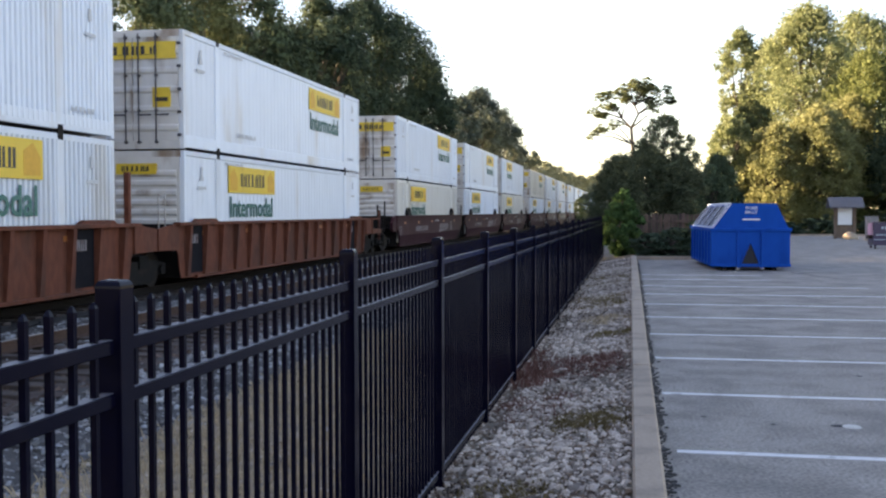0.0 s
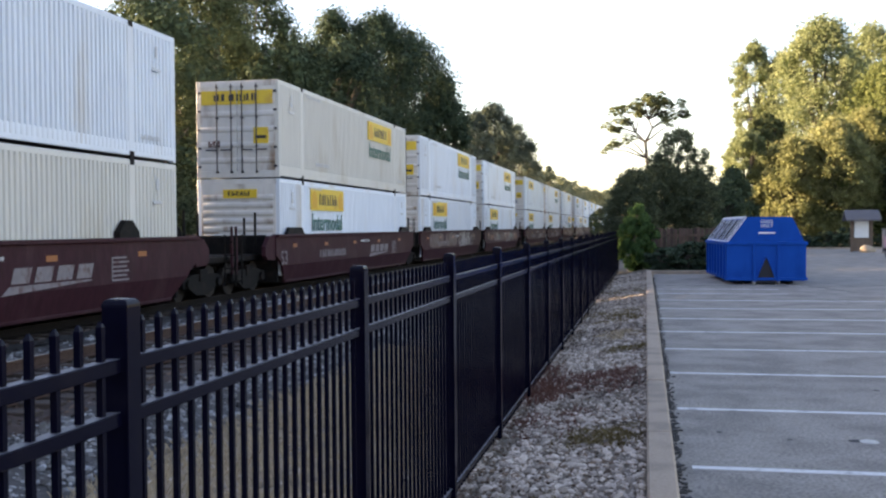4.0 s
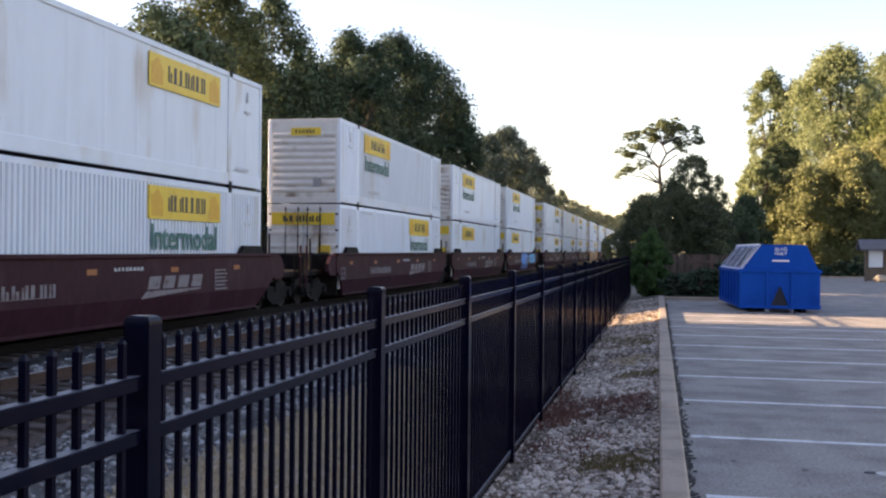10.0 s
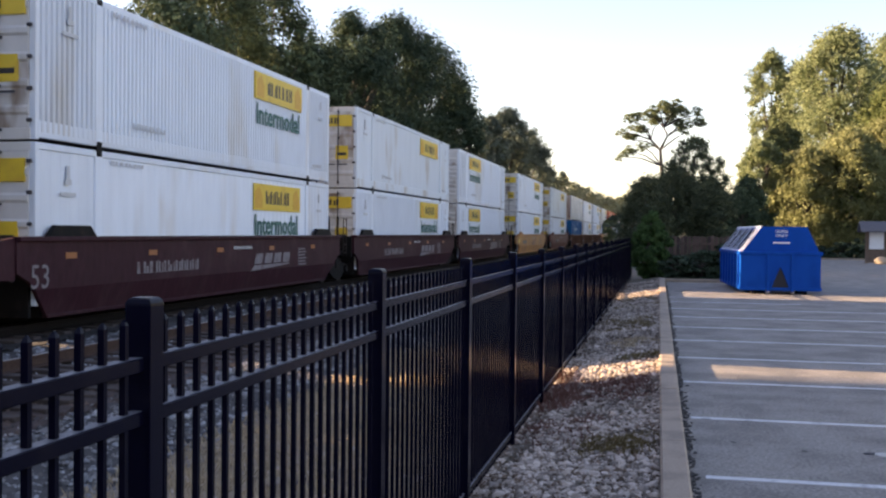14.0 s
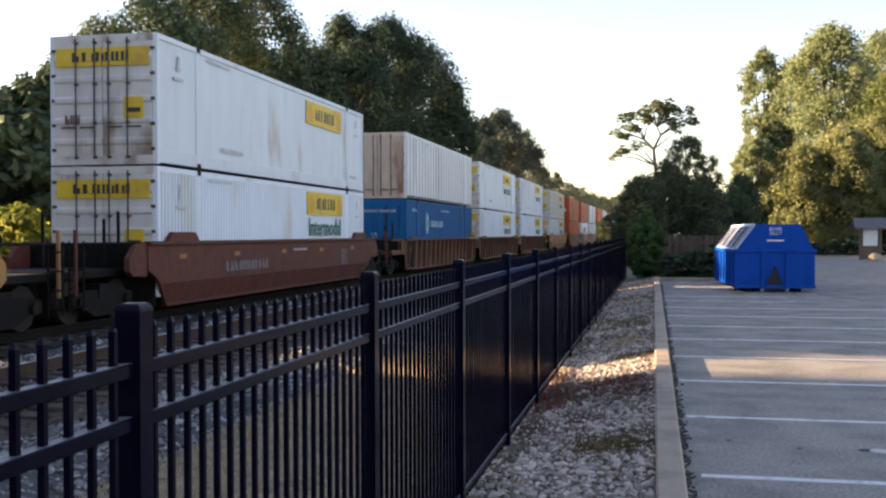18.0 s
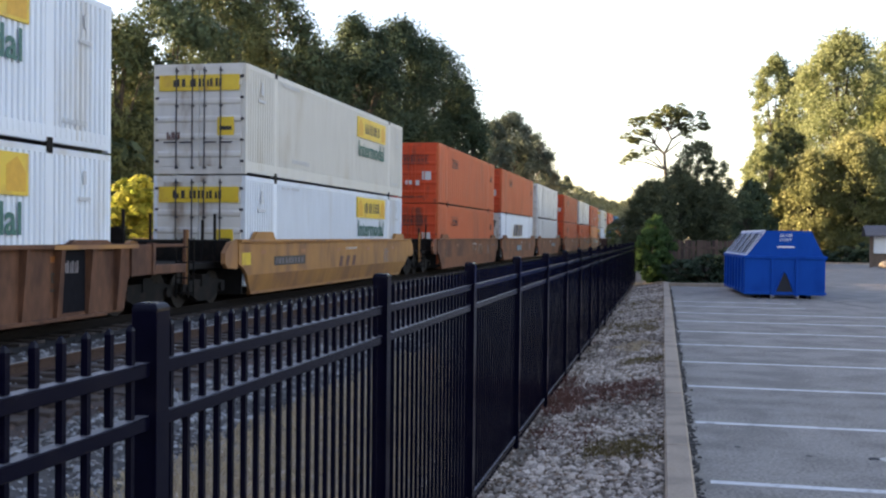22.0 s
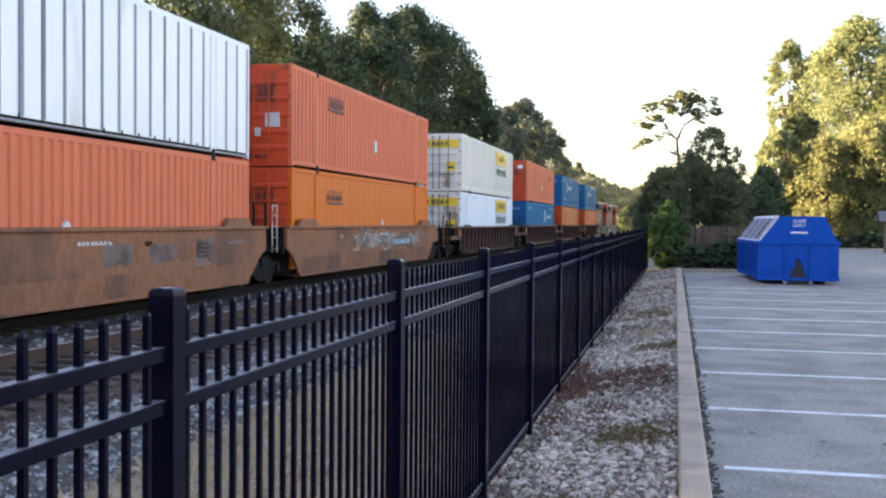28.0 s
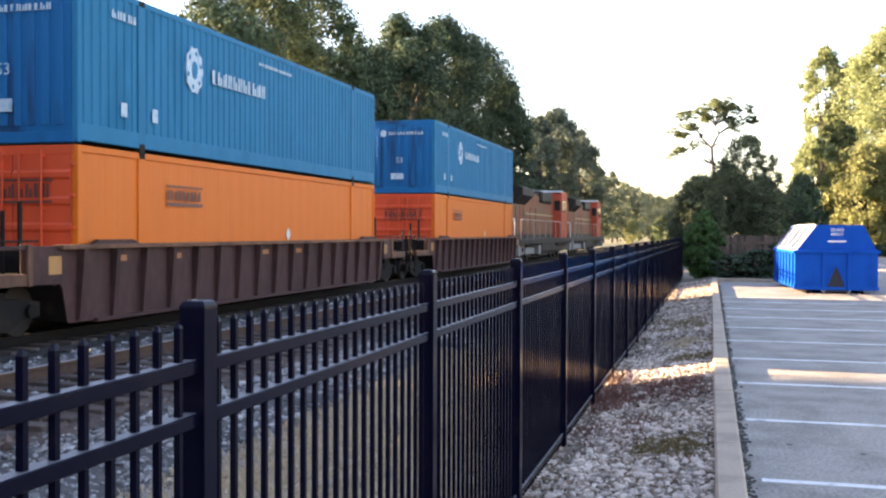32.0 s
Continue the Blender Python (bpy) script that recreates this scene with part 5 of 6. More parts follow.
def decals(root, kind, doors, rng):
    """Panels, lettering and stencils on the side and on the end that faces the camera."""
    x = WIDE + KINDS[kind][3] + 0.004
    if kind in ("white", "smooth", "old", "cream"):
        y0 = LENGTH - 6.35 if doors else 2.75
        up = 0.07 if kind == "white" else 0.0
        panel = part("brand_panel", boxes((WIDE - 0.01, x, y0, y0 + 3.6, 1.9 + up, 2.62 + up), bevel=0.003), "yellow", root, "yellow panel with dark lettering")
        part("brand_mark", letter_bars(rng, y0 + 0.85, y0 + 2.8, 2.08 + up, 2.44 + up, x, 7), "ink", panel, "row of dark letter shapes")
        for e in (0.08, 2.98):
            part("emblem", prism([(y0 + e, 1.96 + up), (y0 + e + 0.54, 1.96 + up), (y0 + e + 0.54, 2.3 + up), (y0 + e + 0.3, 2.56 + up), (y0 + e, 2.4 + up)], "x", x - 0.001, x + 0.003), "gold", panel)
        if kind != "old":
            me = word_mesh("Intermodal", 0.78, "green_ink", bold=0.012)
            w = part("lettering", me, "green_ink", root, "dark green word")
            wide = max(v.co.x for v in me.vertices)
            w.matrix_basis = pose(x - 0.002, y0 + 0.05, 1.25 + up, 90, 0, 90) @ Matrix.Diagonal((3.35 / wide, 1.0, 1.0, 1))
        part("stencil", letter_bars(rng, 3.3, 4.8, 0.5, 0.62, x, 9), "faint", root)
        part("stencil", letter_bars(rng, 14.4, 15.3, 0.42, 0.52, x, 6), "faint", root)
        part("stencil", letter_bars(rng, 2.5, 3.9, 2.62, 2.7, x, 8), "faint", root)
        part("stencil", boxes((x - 0.01, x + 0.002, 0.95, 1.05, 2.25, 2.5), (x - 0.01, x + 0.002, 0.9, 1.1, 2.16, 2.26), (x - 0.01, x + 0.002, 0.75, 1.25, 1.95, 2.02)), "faint", root)
        part("stencil", boxes((x - 0.01, x + 0.002, 15.1, 15.2, 2.25, 2.5), (x - 0.01, x + 0.002, 14.95, 15.35, 1.95, 2.02)), "faint", root)
    elif kind in ("orange", "salmon", "amber"):
        y0 = 3.0 if doors else 12.2
        part("brand_mark", letter_bars(rng, y0, y0 + 1.45, 2.0, 2.2, x, 9), "maroon_ink", root, "dark unlettered brand shape")
        part("brand_mark", boxes((WIDE, x, y0, y0 + 1.5, 2.26, 2.3), (WIDE, x, y0, y0 + 1.5, 1.88, 1.95)), "maroon_ink", root)
        if kind == "salmon":
            part("placard", prism([(8.05 + 0.15 * math.cos(j * 0.7854), 1.1 + 0.24 * math.sin(j * 0.7854)) for j in range(8)], "x", WIDE, x), "faint", root, "pale oval placard")
        elif kind == "amber":
            part("placard", prism([(9.0, 1.3), (9.14, 1.46), (9.28, 1.3), (9.14, 1.14)], "x", WIDE, x), "faint", root, "pale diamond placard")
        else:
            part("placard", prism([(14.6, 1.9), (14.8, 2.1), (15.0, 1.9), (14.8, 1.7)], "x", WIDE, x), "maroon_ink", root, "dark diamond placard")
    elif kind in ("blue", "deep_blue"):
        y0 = LENGTH - 6.0 if doors else 4.1
        knot = [(y0 + 0.36 * (1 + 0.06 * (-1) ** k) * math.cos(k * math.pi / 10), 1.85 + 0.48 * (1 + 0.06 * (-1) ** k) * math.sin(k * math.pi / 10)) for k in range(20)]
        ring = part("emblem", prism(knot, "x", WIDE, x), "worn_white", root, "white knot emblem")
        part("emblem_eye", prism([(y0 + 0.13 * math.cos(k * 0.7854), 1.85 + 0.2 * math.sin(k * 0.7854)) for k in range(8)], "x", x - 0.001, x + 0.003), "blue", ring)
        for k in range(6):
            a = k * math.pi / 3 + 0.3
            part("emblem_gap", prism([(y0 + 0.28 * math.cos(a) + 0.05 * math.cos(j * 1.2566), 1.85 + 0.36 * math.sin(a) + 0.06 * math.sin(j * 1.2566)) for j in range(5)], "x", x - 0.001, x + 0.003), "blue", ring)
        part("brand_mark", letter_bars(rng, y0 + 0.8, y0 + 3.6, 1.68, 1.98, x, 11), "worn_white", root, "row of white letter shapes")
        part("stencil", letter_bars(rng, y0 + 3.2, y0 + 5.2, 2.45, 2.53, x, 12), "worn_white", root)
        part("stencil", letter_bars(rng, 1.0, 1.9, 2.35, 2.5, x, 5), "worn_white", root)
        for a in (1.3, 2.4):
            part("placard", boxes((x - 0.006, x + 0.002, a, a + 0.2, 0.58, 0.84)), "worn_white", root)
    elif kind == "slanted":
        word = part("brand_shape", boxes((WIDE, x - 0.004, 5.5, 5.65, 1.36, 1.42)), "yellow", root, "large slanted navy letter shapes edged in yellow")
        for i, (y0, w) in enumerate(((5.55, 0.55), (6.5, 0.85), (7.75, 0.28), (8.35, 0.5), (9.27, 0.5))):
            for mat, d, out in (("yellow", 0.03, 0.0), ("navy_ink", 0.0, 0.004)):
                part("brand_shape", prism([(y0 - d, 1.38 - d), (y0 + w - d, 1.38 - d), (y0 + w + 0.28 - d, 2.2 - d), (y0 + 0.28 - d, 2.2 - d)], "x", WIDE, x + out), mat, word)
    else:
        part("stencil", letter_bars(rng, 1.0, 1.6, 2.2, 2.45, x - 0.01, 3), "faint", root)
        part("stencil", letter_bars(rng, 3.3, 4.6, 2.62, 2.7, x - 0.01, 8), "faint", root)


def near_end(root, kind, doors, rng):
    side, end = KINDS[kind][:2]
    if doors:
        for s in (-1, 1):
            a, b = (0.012, 1.17) if s > 0 else (-1.17, -0.012)
            face = [(0.05, 2.7), (0.05, 0.2), (-0.02, 0.2)]
            for i in range(0 if kind in ("silver", "pale") else 5):
                z = 0.42 + 0.46 * i
                face += [(-0.02, z), (-0.05, z + 0.05), (-0.05, z + 0.13), (-0.02, z + 0.18)]
            bm = prism(face + [(-0.02, 2.7)], "x", a, b)
            d = part("door", bm, end, root)
            bar = "dark_steel" if kind in ("white", "smooth", "old", "cream", "slanted", "silver", "pale") else "blue_door" if kind == "blue" else "orange_door"
            grip = 0.36 if kind in ("silver", "pale") else 0.8
            for r in (0.17, 0.62):
                xx = s * r
                bm = rods(((xx, -0.085, 0.12), (xx, -0.085, 2.78), 0.021), sides=6)
                for z in (0.14, 0.9, 1.75, 2.66):
                    box(bm, xx - 0.035, xx + 0.035, -0.1, -0.02, z, z + 0.05)
                part("lock_rod", bm, bar, d, "steel locking bar")
                part("rod_handle", boxes((xx - 0.02, xx + 0.34 * s, -0.12, -0.095, grip, grip + 0.04) if s > 0 else (xx + 0.34 * s, xx + 0.02, -0.12, -0.095, grip, grip + 0.04)), bar, d)
            for z in (0.72, 1.3, 1.87, 2.6) if kind in ("silver", "pale") else (0.3, 0.85, 1.4, 1.95, 2.5):
                w = 0.11 if kind in ("silver", "pale") else 0.05
                part("hinge", boxes((s * (1.24 - w) - w, s * (1.24 - w) + w, -0.05, 0.0, z, z + 0.07), bevel=0.01), "groove" if kind in ("silver", "pale") else bar, d)
    else:
        part("end_panel", boxes((-1.17, 1.17, -0.015, 0.05, 0.2, 2.72)), end, root)
        if kind in ("blue", "deep_blue"):
            for i in range(8):
                xx = -1.1 + 0.285 * i
                part("end_rib", boxes((xx, xx + 0.14, -0.045, -0.015, 0.3, 2.6), bevel=0.008), end, root)
        elif kind in ("orange", "salmon", "amber"):
            for i in range(6):
                xx = -1.05 + 0.38 * i
                part("end_rib", boxes((xx, xx + 0.16, -0.035, -0.015, 0.3, 2.05), bevel=0.008), end, root)
        else:
            for i in range(9 if kind != "old" else 2):
                part("end_rib", ridge(-1.1, 1.1, 0.35 + 0.235 * i if kind != "old" else 0.3 + 1.9 * i), end, root)
            part("vent", boxes((0.35, 0.62, -0.06, -0.015, 0.55, 0.85), bevel=0.01), "groove", root, "small dark square vent")
    y = -0.056 if doors else -0.07
    if kind in ("white", "smooth", "old", "cream"):
        if doors or kind == "old":
            for a, b in ((-1.12, -0.02), (0.02, 1.12)):
                part("end_strip", boxes((a, b, y, -0.02, 2.17, 2.58)), "yellow", root, "yellow strip with dark lettering")
            part("brand_mark", end_bars(rng, -0.72, 0.7, 2.27, 2.48, y, 6), "ink", root)
            p = part("placard", boxes((0.52, 0.98, y, -0.02, 1.0, 1.48)), "yellow", root, "small yellow placard")
            part("placard_mark", boxes((0.58, 0.92, y - 0.004, y, 1.14, 1.24)), "ink", p)
            part("stencil", end_bars(rng, -0.9, -0.5, 0.9, 1.1, y, 3), "maroon_ink", root)
        else:
            part("end_strip", boxes((-0.45, 0.6, y, -0.015, 2.3, 2.56)), "yellow", root, "yellow strip with dark lettering")
            part("brand_mark", end_bars(rng, -0.3, 0.45, 2.37, 2.5, y, 6), "ink", root)
    elif kind in ("orange", "salmon", "amber"):
        part("brand_mark", end_bars(rng, -0.75, 0.8, 1.95, 2.2, y, 9), "maroon_ink", root, "dark brand letter shapes")
        part("brand_mark", boxes((-0.78, 0.82, y, -0.02, 1.85, 1.9), (-0.78, 0.82, y, -0.02, 2.24, 2.28)), "maroon_ink", root)
        if doors and kind != "amber":
            part("placard", boxes((0.5, 0.93, y, -0.02, 1.1, 1.5)), "faint", root, "pale worn placard")
            part("placard", boxes((-0.32, 0.0, y, -0.02, 0.88, 1.08)), "faint", root)
            part("placard", boxes((0.18, 0.36, y, -0.02, 0.84, 1.08)), "faint", root)
        elif not doors:
            part("placard", boxes((0.62, 0.98, y, -0.02, 2.3, 2.55)), "white_ink", root, "small white placard")
        part("stencil", end_bars(rng, -0.6, 0.6, 0.25, 0.33, y, 8), "ink", root)
    elif kind in ("blue", "deep_blue"):
        part("brand_mark", end_bars(rng, -0.6, 0.85, 2.3, 2.42, y, 12), "worn_white", root, "white brand letter shapes")
        part("emblem", prism([(-0.82 + 0.14 * math.cos(k * 0.7854), 2.36 + 0.14 * math.sin(k * 0.7854)) for k in range(8)], "y", y, -0.02), "worn_white", root)
        w = part("lettering", word_mesh("53", 0.3, "worn_white"), "worn_white", root, "white number")
        w.matrix_basis = pose(-0.3, y, 1.2, 90, 0, 0)
        part("placard", boxes((-0.5, 0.0, y, -0.02, 0.55, 0.78)), "worn_white", root, "white placard")
    elif kind == "slanted":
        for i in range(4):
            a = -0.8 + 0.45 * i
            part("brand_shape", prism([(a, 1.9), (a + 0.3, 1.9), (a + 0.42, 2.4), (a + 0.12, 2.4)], "y", y, -0.02), "ink", root, "slanted black letter shape")
        part("stencil", end_bars(rng, -0.5, 0.9, 1.5, 1.62, y, 10), "ink", root)


def ridge(x0, x1, z, bm=None):
    """A shallow pressed ridge across an end wall."""
    bm = bm or bmesh.new()
    v = [bm.verts.new((x, y, zz)) for x in (x0, x1) for y, zz in ((-0.012, z), (-0.05, z + 0.05), (-0.05, z + 0.13), (-0.012, z + 0.18))]
    for q in ((0, 4, 5, 1), (1, 5, 6, 2), (2, 6, 7, 3), (3, 7, 4, 0), (0, 1, 2, 3), (7, 6, 5, 4)):
        bm.faces.new([v[i] for i in q])
    return bm


def container(kind, doors):
    """A 53-foot box: y runs from the near end (0) to the far end, +x is the side towards the car park."""
    if (kind, doors) in MADE:
        return copy_thing(MADE[kind, doors], Matrix())
    side, end, pitch, depth, share, label = KINDS[kind]
    rng = random.Random(len(MADE) + 5)
    c = thing("freight_container", label + (", doors near" if doors else ", front near"), "container", "containers on the train")
    x = WIDE - 0.002
    for y0, y1 in ((0.12, 1.94), (2.2, 13.94), (14.2, 16.03)):
        part("side_wall", corrugated(pitch, depth, x - 0.03, y0, y1, 0.14, 2.76, x - 0.08, share), side, c)
    # flat dark strips over the ribs, coloured like shaded grooves
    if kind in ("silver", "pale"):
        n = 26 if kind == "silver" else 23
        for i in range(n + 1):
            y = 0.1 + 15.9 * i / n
            part("groove", boxes((x - 0.05, x + 0.004, y - 0.055, y + 0.045, 0.15, 2.75)), "groove_shade", c)
    part("far_wall", boxes((-x, -x + 0.06, 0.1, LENGTH - 0.1, 0.3, 2.76)), side, c)
    part("roof", boxes((-x + 0.02, x - 0.02, 0.05, LENGTH - 0.05, 2.76, TALL - 0.02)), side, c)
    part("floor", boxes((-x + 0.02, x - 0.02, 0.06, LENGTH - 0.06, 0.06, 0.2)), "black_steel", c)
    low = 0.09 if kind in ("silver", "pale") else 0.19 if kind in ("orange", "salmon", "amber") else 0.34
    part("bottom_rail", boxes((x - 0.1, x + 0.004, 0.05, LENGTH - 0.05, 0.04, low), bevel=0.012), "groove" if kind in ("silver", "pale") else side, c)
    part("bottom_rail", boxes((-x, -x + 0.1, 0.05, LENGTH - 0.05, 0.04, 0.3)), side, c)
    part("top_rail", boxes((x - 0.1, x + 0.002, 0.05, LENGTH - 0.05, 2.74, TALL), bevel=0.015), side, c)
    for y in (0.0, LENGTH - 0.12):
        for s in (-1, 1):
            part("corner_post", boxes((min(s * (x - 0.13), s * x), max(s * (x - 0.13), s * x), y, y + 0.12, 0.0, TALL), bevel=0.012), side, c)
    for y in (1.94, 13.94):
        part("lift_post", boxes((x - 0.08, x + 0.008, y, y + 0.26, 0.05, 2.8), bevel=0.012), side, c)
        part("lift_casting", boxes((x - 0.1, x + 0.014, y + 0.03, y + 0.23, -0.045, 0.13), bevel=0.008), "black_steel", c, "dark steel lifting corner")
        part("lift_casting", boxes((x - 0.1, x + 0.014, y + 0.03, y + 0.23, TALL - 0.12, TALL - 0.002), bevel=0.008), "black_steel" if kind not in ("silver", "pale") else side, c)
        part("far_casting", boxes((-x, -x + 0.12, y + 0.03, y + 0.23, -0.045, 0.13)), "black_steel", c)
    part("header", boxes((-1.2, 1.2, -0.01, 0.1, 2.7, TALL), bevel=0.01), end, c)
    part("sill", boxes((-1.2, 1.2, -0.02, 0.1, 0.0, 0.2), bevel=0.01), end, c)
    part("far_end", boxes((-1.2, 1.2, LENGTH - 0.08, LENGTH - 0.01, 0.1, 2.78)), end, c)
    near_end(c, kind, doors, rng)
    decals(c, kind, doors, rng)
    MADE[kind, doors] = c
    return c


CAR_LABEL = {"maroon": "maroon smooth-sided well car", "brown": "rust brown ribbed well car", "ochre_brown": "tan and rust ribbed well car", "red_brown": "red-brown smooth-sided well car", "dark_brown": "dark brown ribbed well car", "tan": "tan-brown smooth-sided well car", "car_yellow": "grimy yellow smooth-sided well car"}
CARS = {}


def truck(root, y):
    """A two-axle truck centred at y."""
    z = 0.545
    for s in (-1, 1):
        f = part("side_frame", prism([(y - 1.15, z - 0.1), (y - 1.15, z + 0.14), (y - 0.6, z + 0.22), (y + 0.6, z + 0.22), (y + 1.15, z + 0.14), (y + 1.15, z - 0.1), (y + 0.75, z - 0.12), (y + 0.35, z - 0.3), (y - 0.35, z - 0.3), (y - 0.75, z - 0.12)], "x", s * 1.0 - 0.07, s * 1.0 + 0.07), "black_steel", root)
        part("spring", rods(*[((s * 1.0, y + dy, z - 0.2), (s * 1.0, y + dy, z + 0.12), 0.06) for dy in (-0.15, 0.15)], sides=8), "black_steel", f)
        for dy in (-0.88, 0.88):
            w = part("wheel", rods(((s * 0.69, y + dy, z), (s * 0.83, y + dy, z), 0.42), sides=20), "wheel", root)
            part("bearing_cap", rods(((s * 1.07, y + dy, z), (s * 1.14, y + dy, z), 0.12), sides=10), "black_steel", w)
    part("brake_rigging", boxes((-0.62, 0.62, y - 1.2, y + 1.2, 0.24, 0.88), bevel=0.03), "black_steel", root)
    part("bolster", boxes((-1.1, 1.1, y - 0.22, y + 0.22, z + 0.05, z + 0.34)), "black_steel", root)
    part("axle", rods(((-0.7, y - 0.88, z), (0.7, y - 0.88, z), 0.08), ((-0.7, y + 0.88, z), (0.7, y + 0.88, z), 0.08)), "black_steel", root)


def well_car(mat, ribbed, head, tail, guided=False):
    """One well. head/tail: whether its near/far end is an end of the whole car (a coupler) or a joint with the next well."""
    key = (mat, ribbed, head, tail, guided)
    if key in CARS:
        return copy_thing(CARS[key], Matrix())
    c = thing("well_car", CAR_LABEL[mat] + " carrying two stacked containers", "railway car", "cars of the train")
    rng = random.Random(len(CARS) + 31)
    top = 1.62 if ribbed else 1.7
    y0, y1 = -0.75, LENGTH + 0.75
    outline = [(-0.62, top), (-0.62, 0.98), (-0.55, 0.9), (-0.42, 0.36), (-0.36, 0.3), (LENGTH + 0.36, 0.3), (LENGTH + 0.42, 0.36), (LENGTH + 0.55, 0.9), (LENGTH + 0.62, 0.98), (LENGTH + 0.62, top)] if ribbed else [(y0, top), (y0, 1.1), (y0 + 0.35, 0.95), (0.35, 0.3), (LENGTH - 0.35, 0.3), (y1 - 0.35, 0.95), (y1, 1.1), (y1, top)]
    for s in (-1, 1):
        xs = sorted((s * 1.345, s * 1.37)) if ribbed else sorted((s * 1.37, s * 1.45))
        if ribbed:
            p = part("side_plate", prism(outline, "x", *xs), mat, c)
        else:
            upper = [(y0, top), (y0, 1.1), (y0 + 0.35, 0.95), (-0.227, 0.8), (LENGTH + 0.227, 0.8), (y1 - 0.35, 0.95), (y1, 1.1), (y1, top)]
            p = part("side_plate", prism(upper, "x", *xs), mat, c)
            foot = 1.43 if mat == "tan" else 1.3
            bm = bmesh.new()
            v = [bm.verts.new((s * xx, yy, zz)) for xx, zz, e in ((1.45, 0.8, -0.227), (foot, 0.3, 0.35), (foot - 0.08, 0.3, 0.35), (1.37, 0.8, -0.227)) for yy in (e, LENGTH - e)]
            for f in ((0, 1, 3, 2), (2, 3, 5, 4), (4, 5, 7, 6), (6, 7, 1, 0), (0, 2, 4, 6), (1, 7, 5, 3)):
                bm.faces.new([v[i] for i in f])
            part("lower_plate", bm, mat, c)
        # skylight on the dark brown cars' chord is put in as lighter ochre
        part("top_chord", boxes((min(s * 1.33, s * 1.53), max(s * 1.33, s * 1.53), y0, y1, top - 0.06, top + 0.02), bevel=0.01), "ochre_brown" if mat == "dark_brown" else mat, c)
        wide = 1.46 if ribbed else 1.45 if mat == "tan" else 1.32
        part("bottom_chord", boxes((min(s * 1.1, s * wide), max(s * 1.1, s * wide), 0.35, LENGTH - 0.35, 0.27, 0.34), bevel=0.01), mat, c)
        if ribbed and s > 0:
            post = bmesh.new()
            v = [post.verts.new((xx, yy, zz)) for zz, deep, w in ((0.34, 1.44, 0.07), (top - 0.06, 1.525, 0.045)) for xx, yy in ((1.365, -w), (1.365, w + 0.03), (deep, w + 0.02), (deep, -w))]
            for f in ((3, 2, 1, 0), (4, 5, 6, 7), (0, 1, 5, 4), (1, 2, 6, 5), (2, 3, 7, 6), (3, 0, 4, 7)):
                post.faces.new([v[k] for k in f])
            post = mesh_of(post, "side_post", mat)
            for i in range(17):
                part("side_post", post, mat, p).location = (0, -0.1 + 1.02 * i, 0)
        for y in (1.82, 13.65) if guided else ():
            part("guide", prism([(y - 0.42, top), (y + 0.42, top), (y + 0.4, top + 0.14), (y + 0.12, top + 0.38), (y - 0.14, top + 0.38), (y - 0.42, top + 0.14)], "x", min(s * 1.33, s * 1.46), max(s * 1.33, s * 1.46)), "black_steel", c, "black container guide")
        for a, b in () if guided else ((0.15, 1.75), (LENGTH - 1.75, LENGTH - 0.15)):
            part("side_lug", prism([(a, top), (a + 0.25, top + (0.1 if ribbed else 0.22)), (b - 0.25, top + (0.1 if ribbed else 0.22)), (b, top)], "x", min(s * 1.36, s * 1.47), max(s * 1.36, s * 1.47)), "black_steel" if mat == "maroon" else mat, c)
    for a, b in ((0.3, 1.3), (7.6, 8.5), (LENGTH - 1.3, LENGTH - 0.3)):
        part("well_floor", boxes((-1.2, 1.2, a, b, 0.28, 0.45)), "black_steel", c)
    for near, end, y in ((True, head, y0), (False, tail, y1)):
        s = -1 if near else 1
        part("well_bulkhead", boxes((-1.24, 1.24, min(-0.12, -0.04) if near else LENGTH + 0.04, -0.04 if near else LENGTH + 0.12, 0.3, 1.3)), "black_steel", c)
        reach = 2.55 if end else 0.7
        a, b = sorted((y, y + s * reach))
        part("end_platform", boxes((-1.05, 1.05, a, b, 1.0, 1.16), bevel=0.02), "black_steel" if mat not in ("brown", "ochre_brown") else mat, c)
        part("end_beam", boxes((-0.4, 0.4, a, b, 0.62, 1.0)), "black_steel", c)
        part("end_wall", boxes((-1.36, 1.36, y - 0.06, y + 0.06, 0.95, top - 0.02), bevel=0.01), "black_steel", c)
        for xx, z in () if ribbed and not end else ((0.95, 2.35), (0.62, 2.2), (-0.8, 2.35)):
            part("stanchion", rods(((xx, y + s * 0.35, 1.1), (xx, y + s * 0.35, z), 0.04)), "black_steel", c)
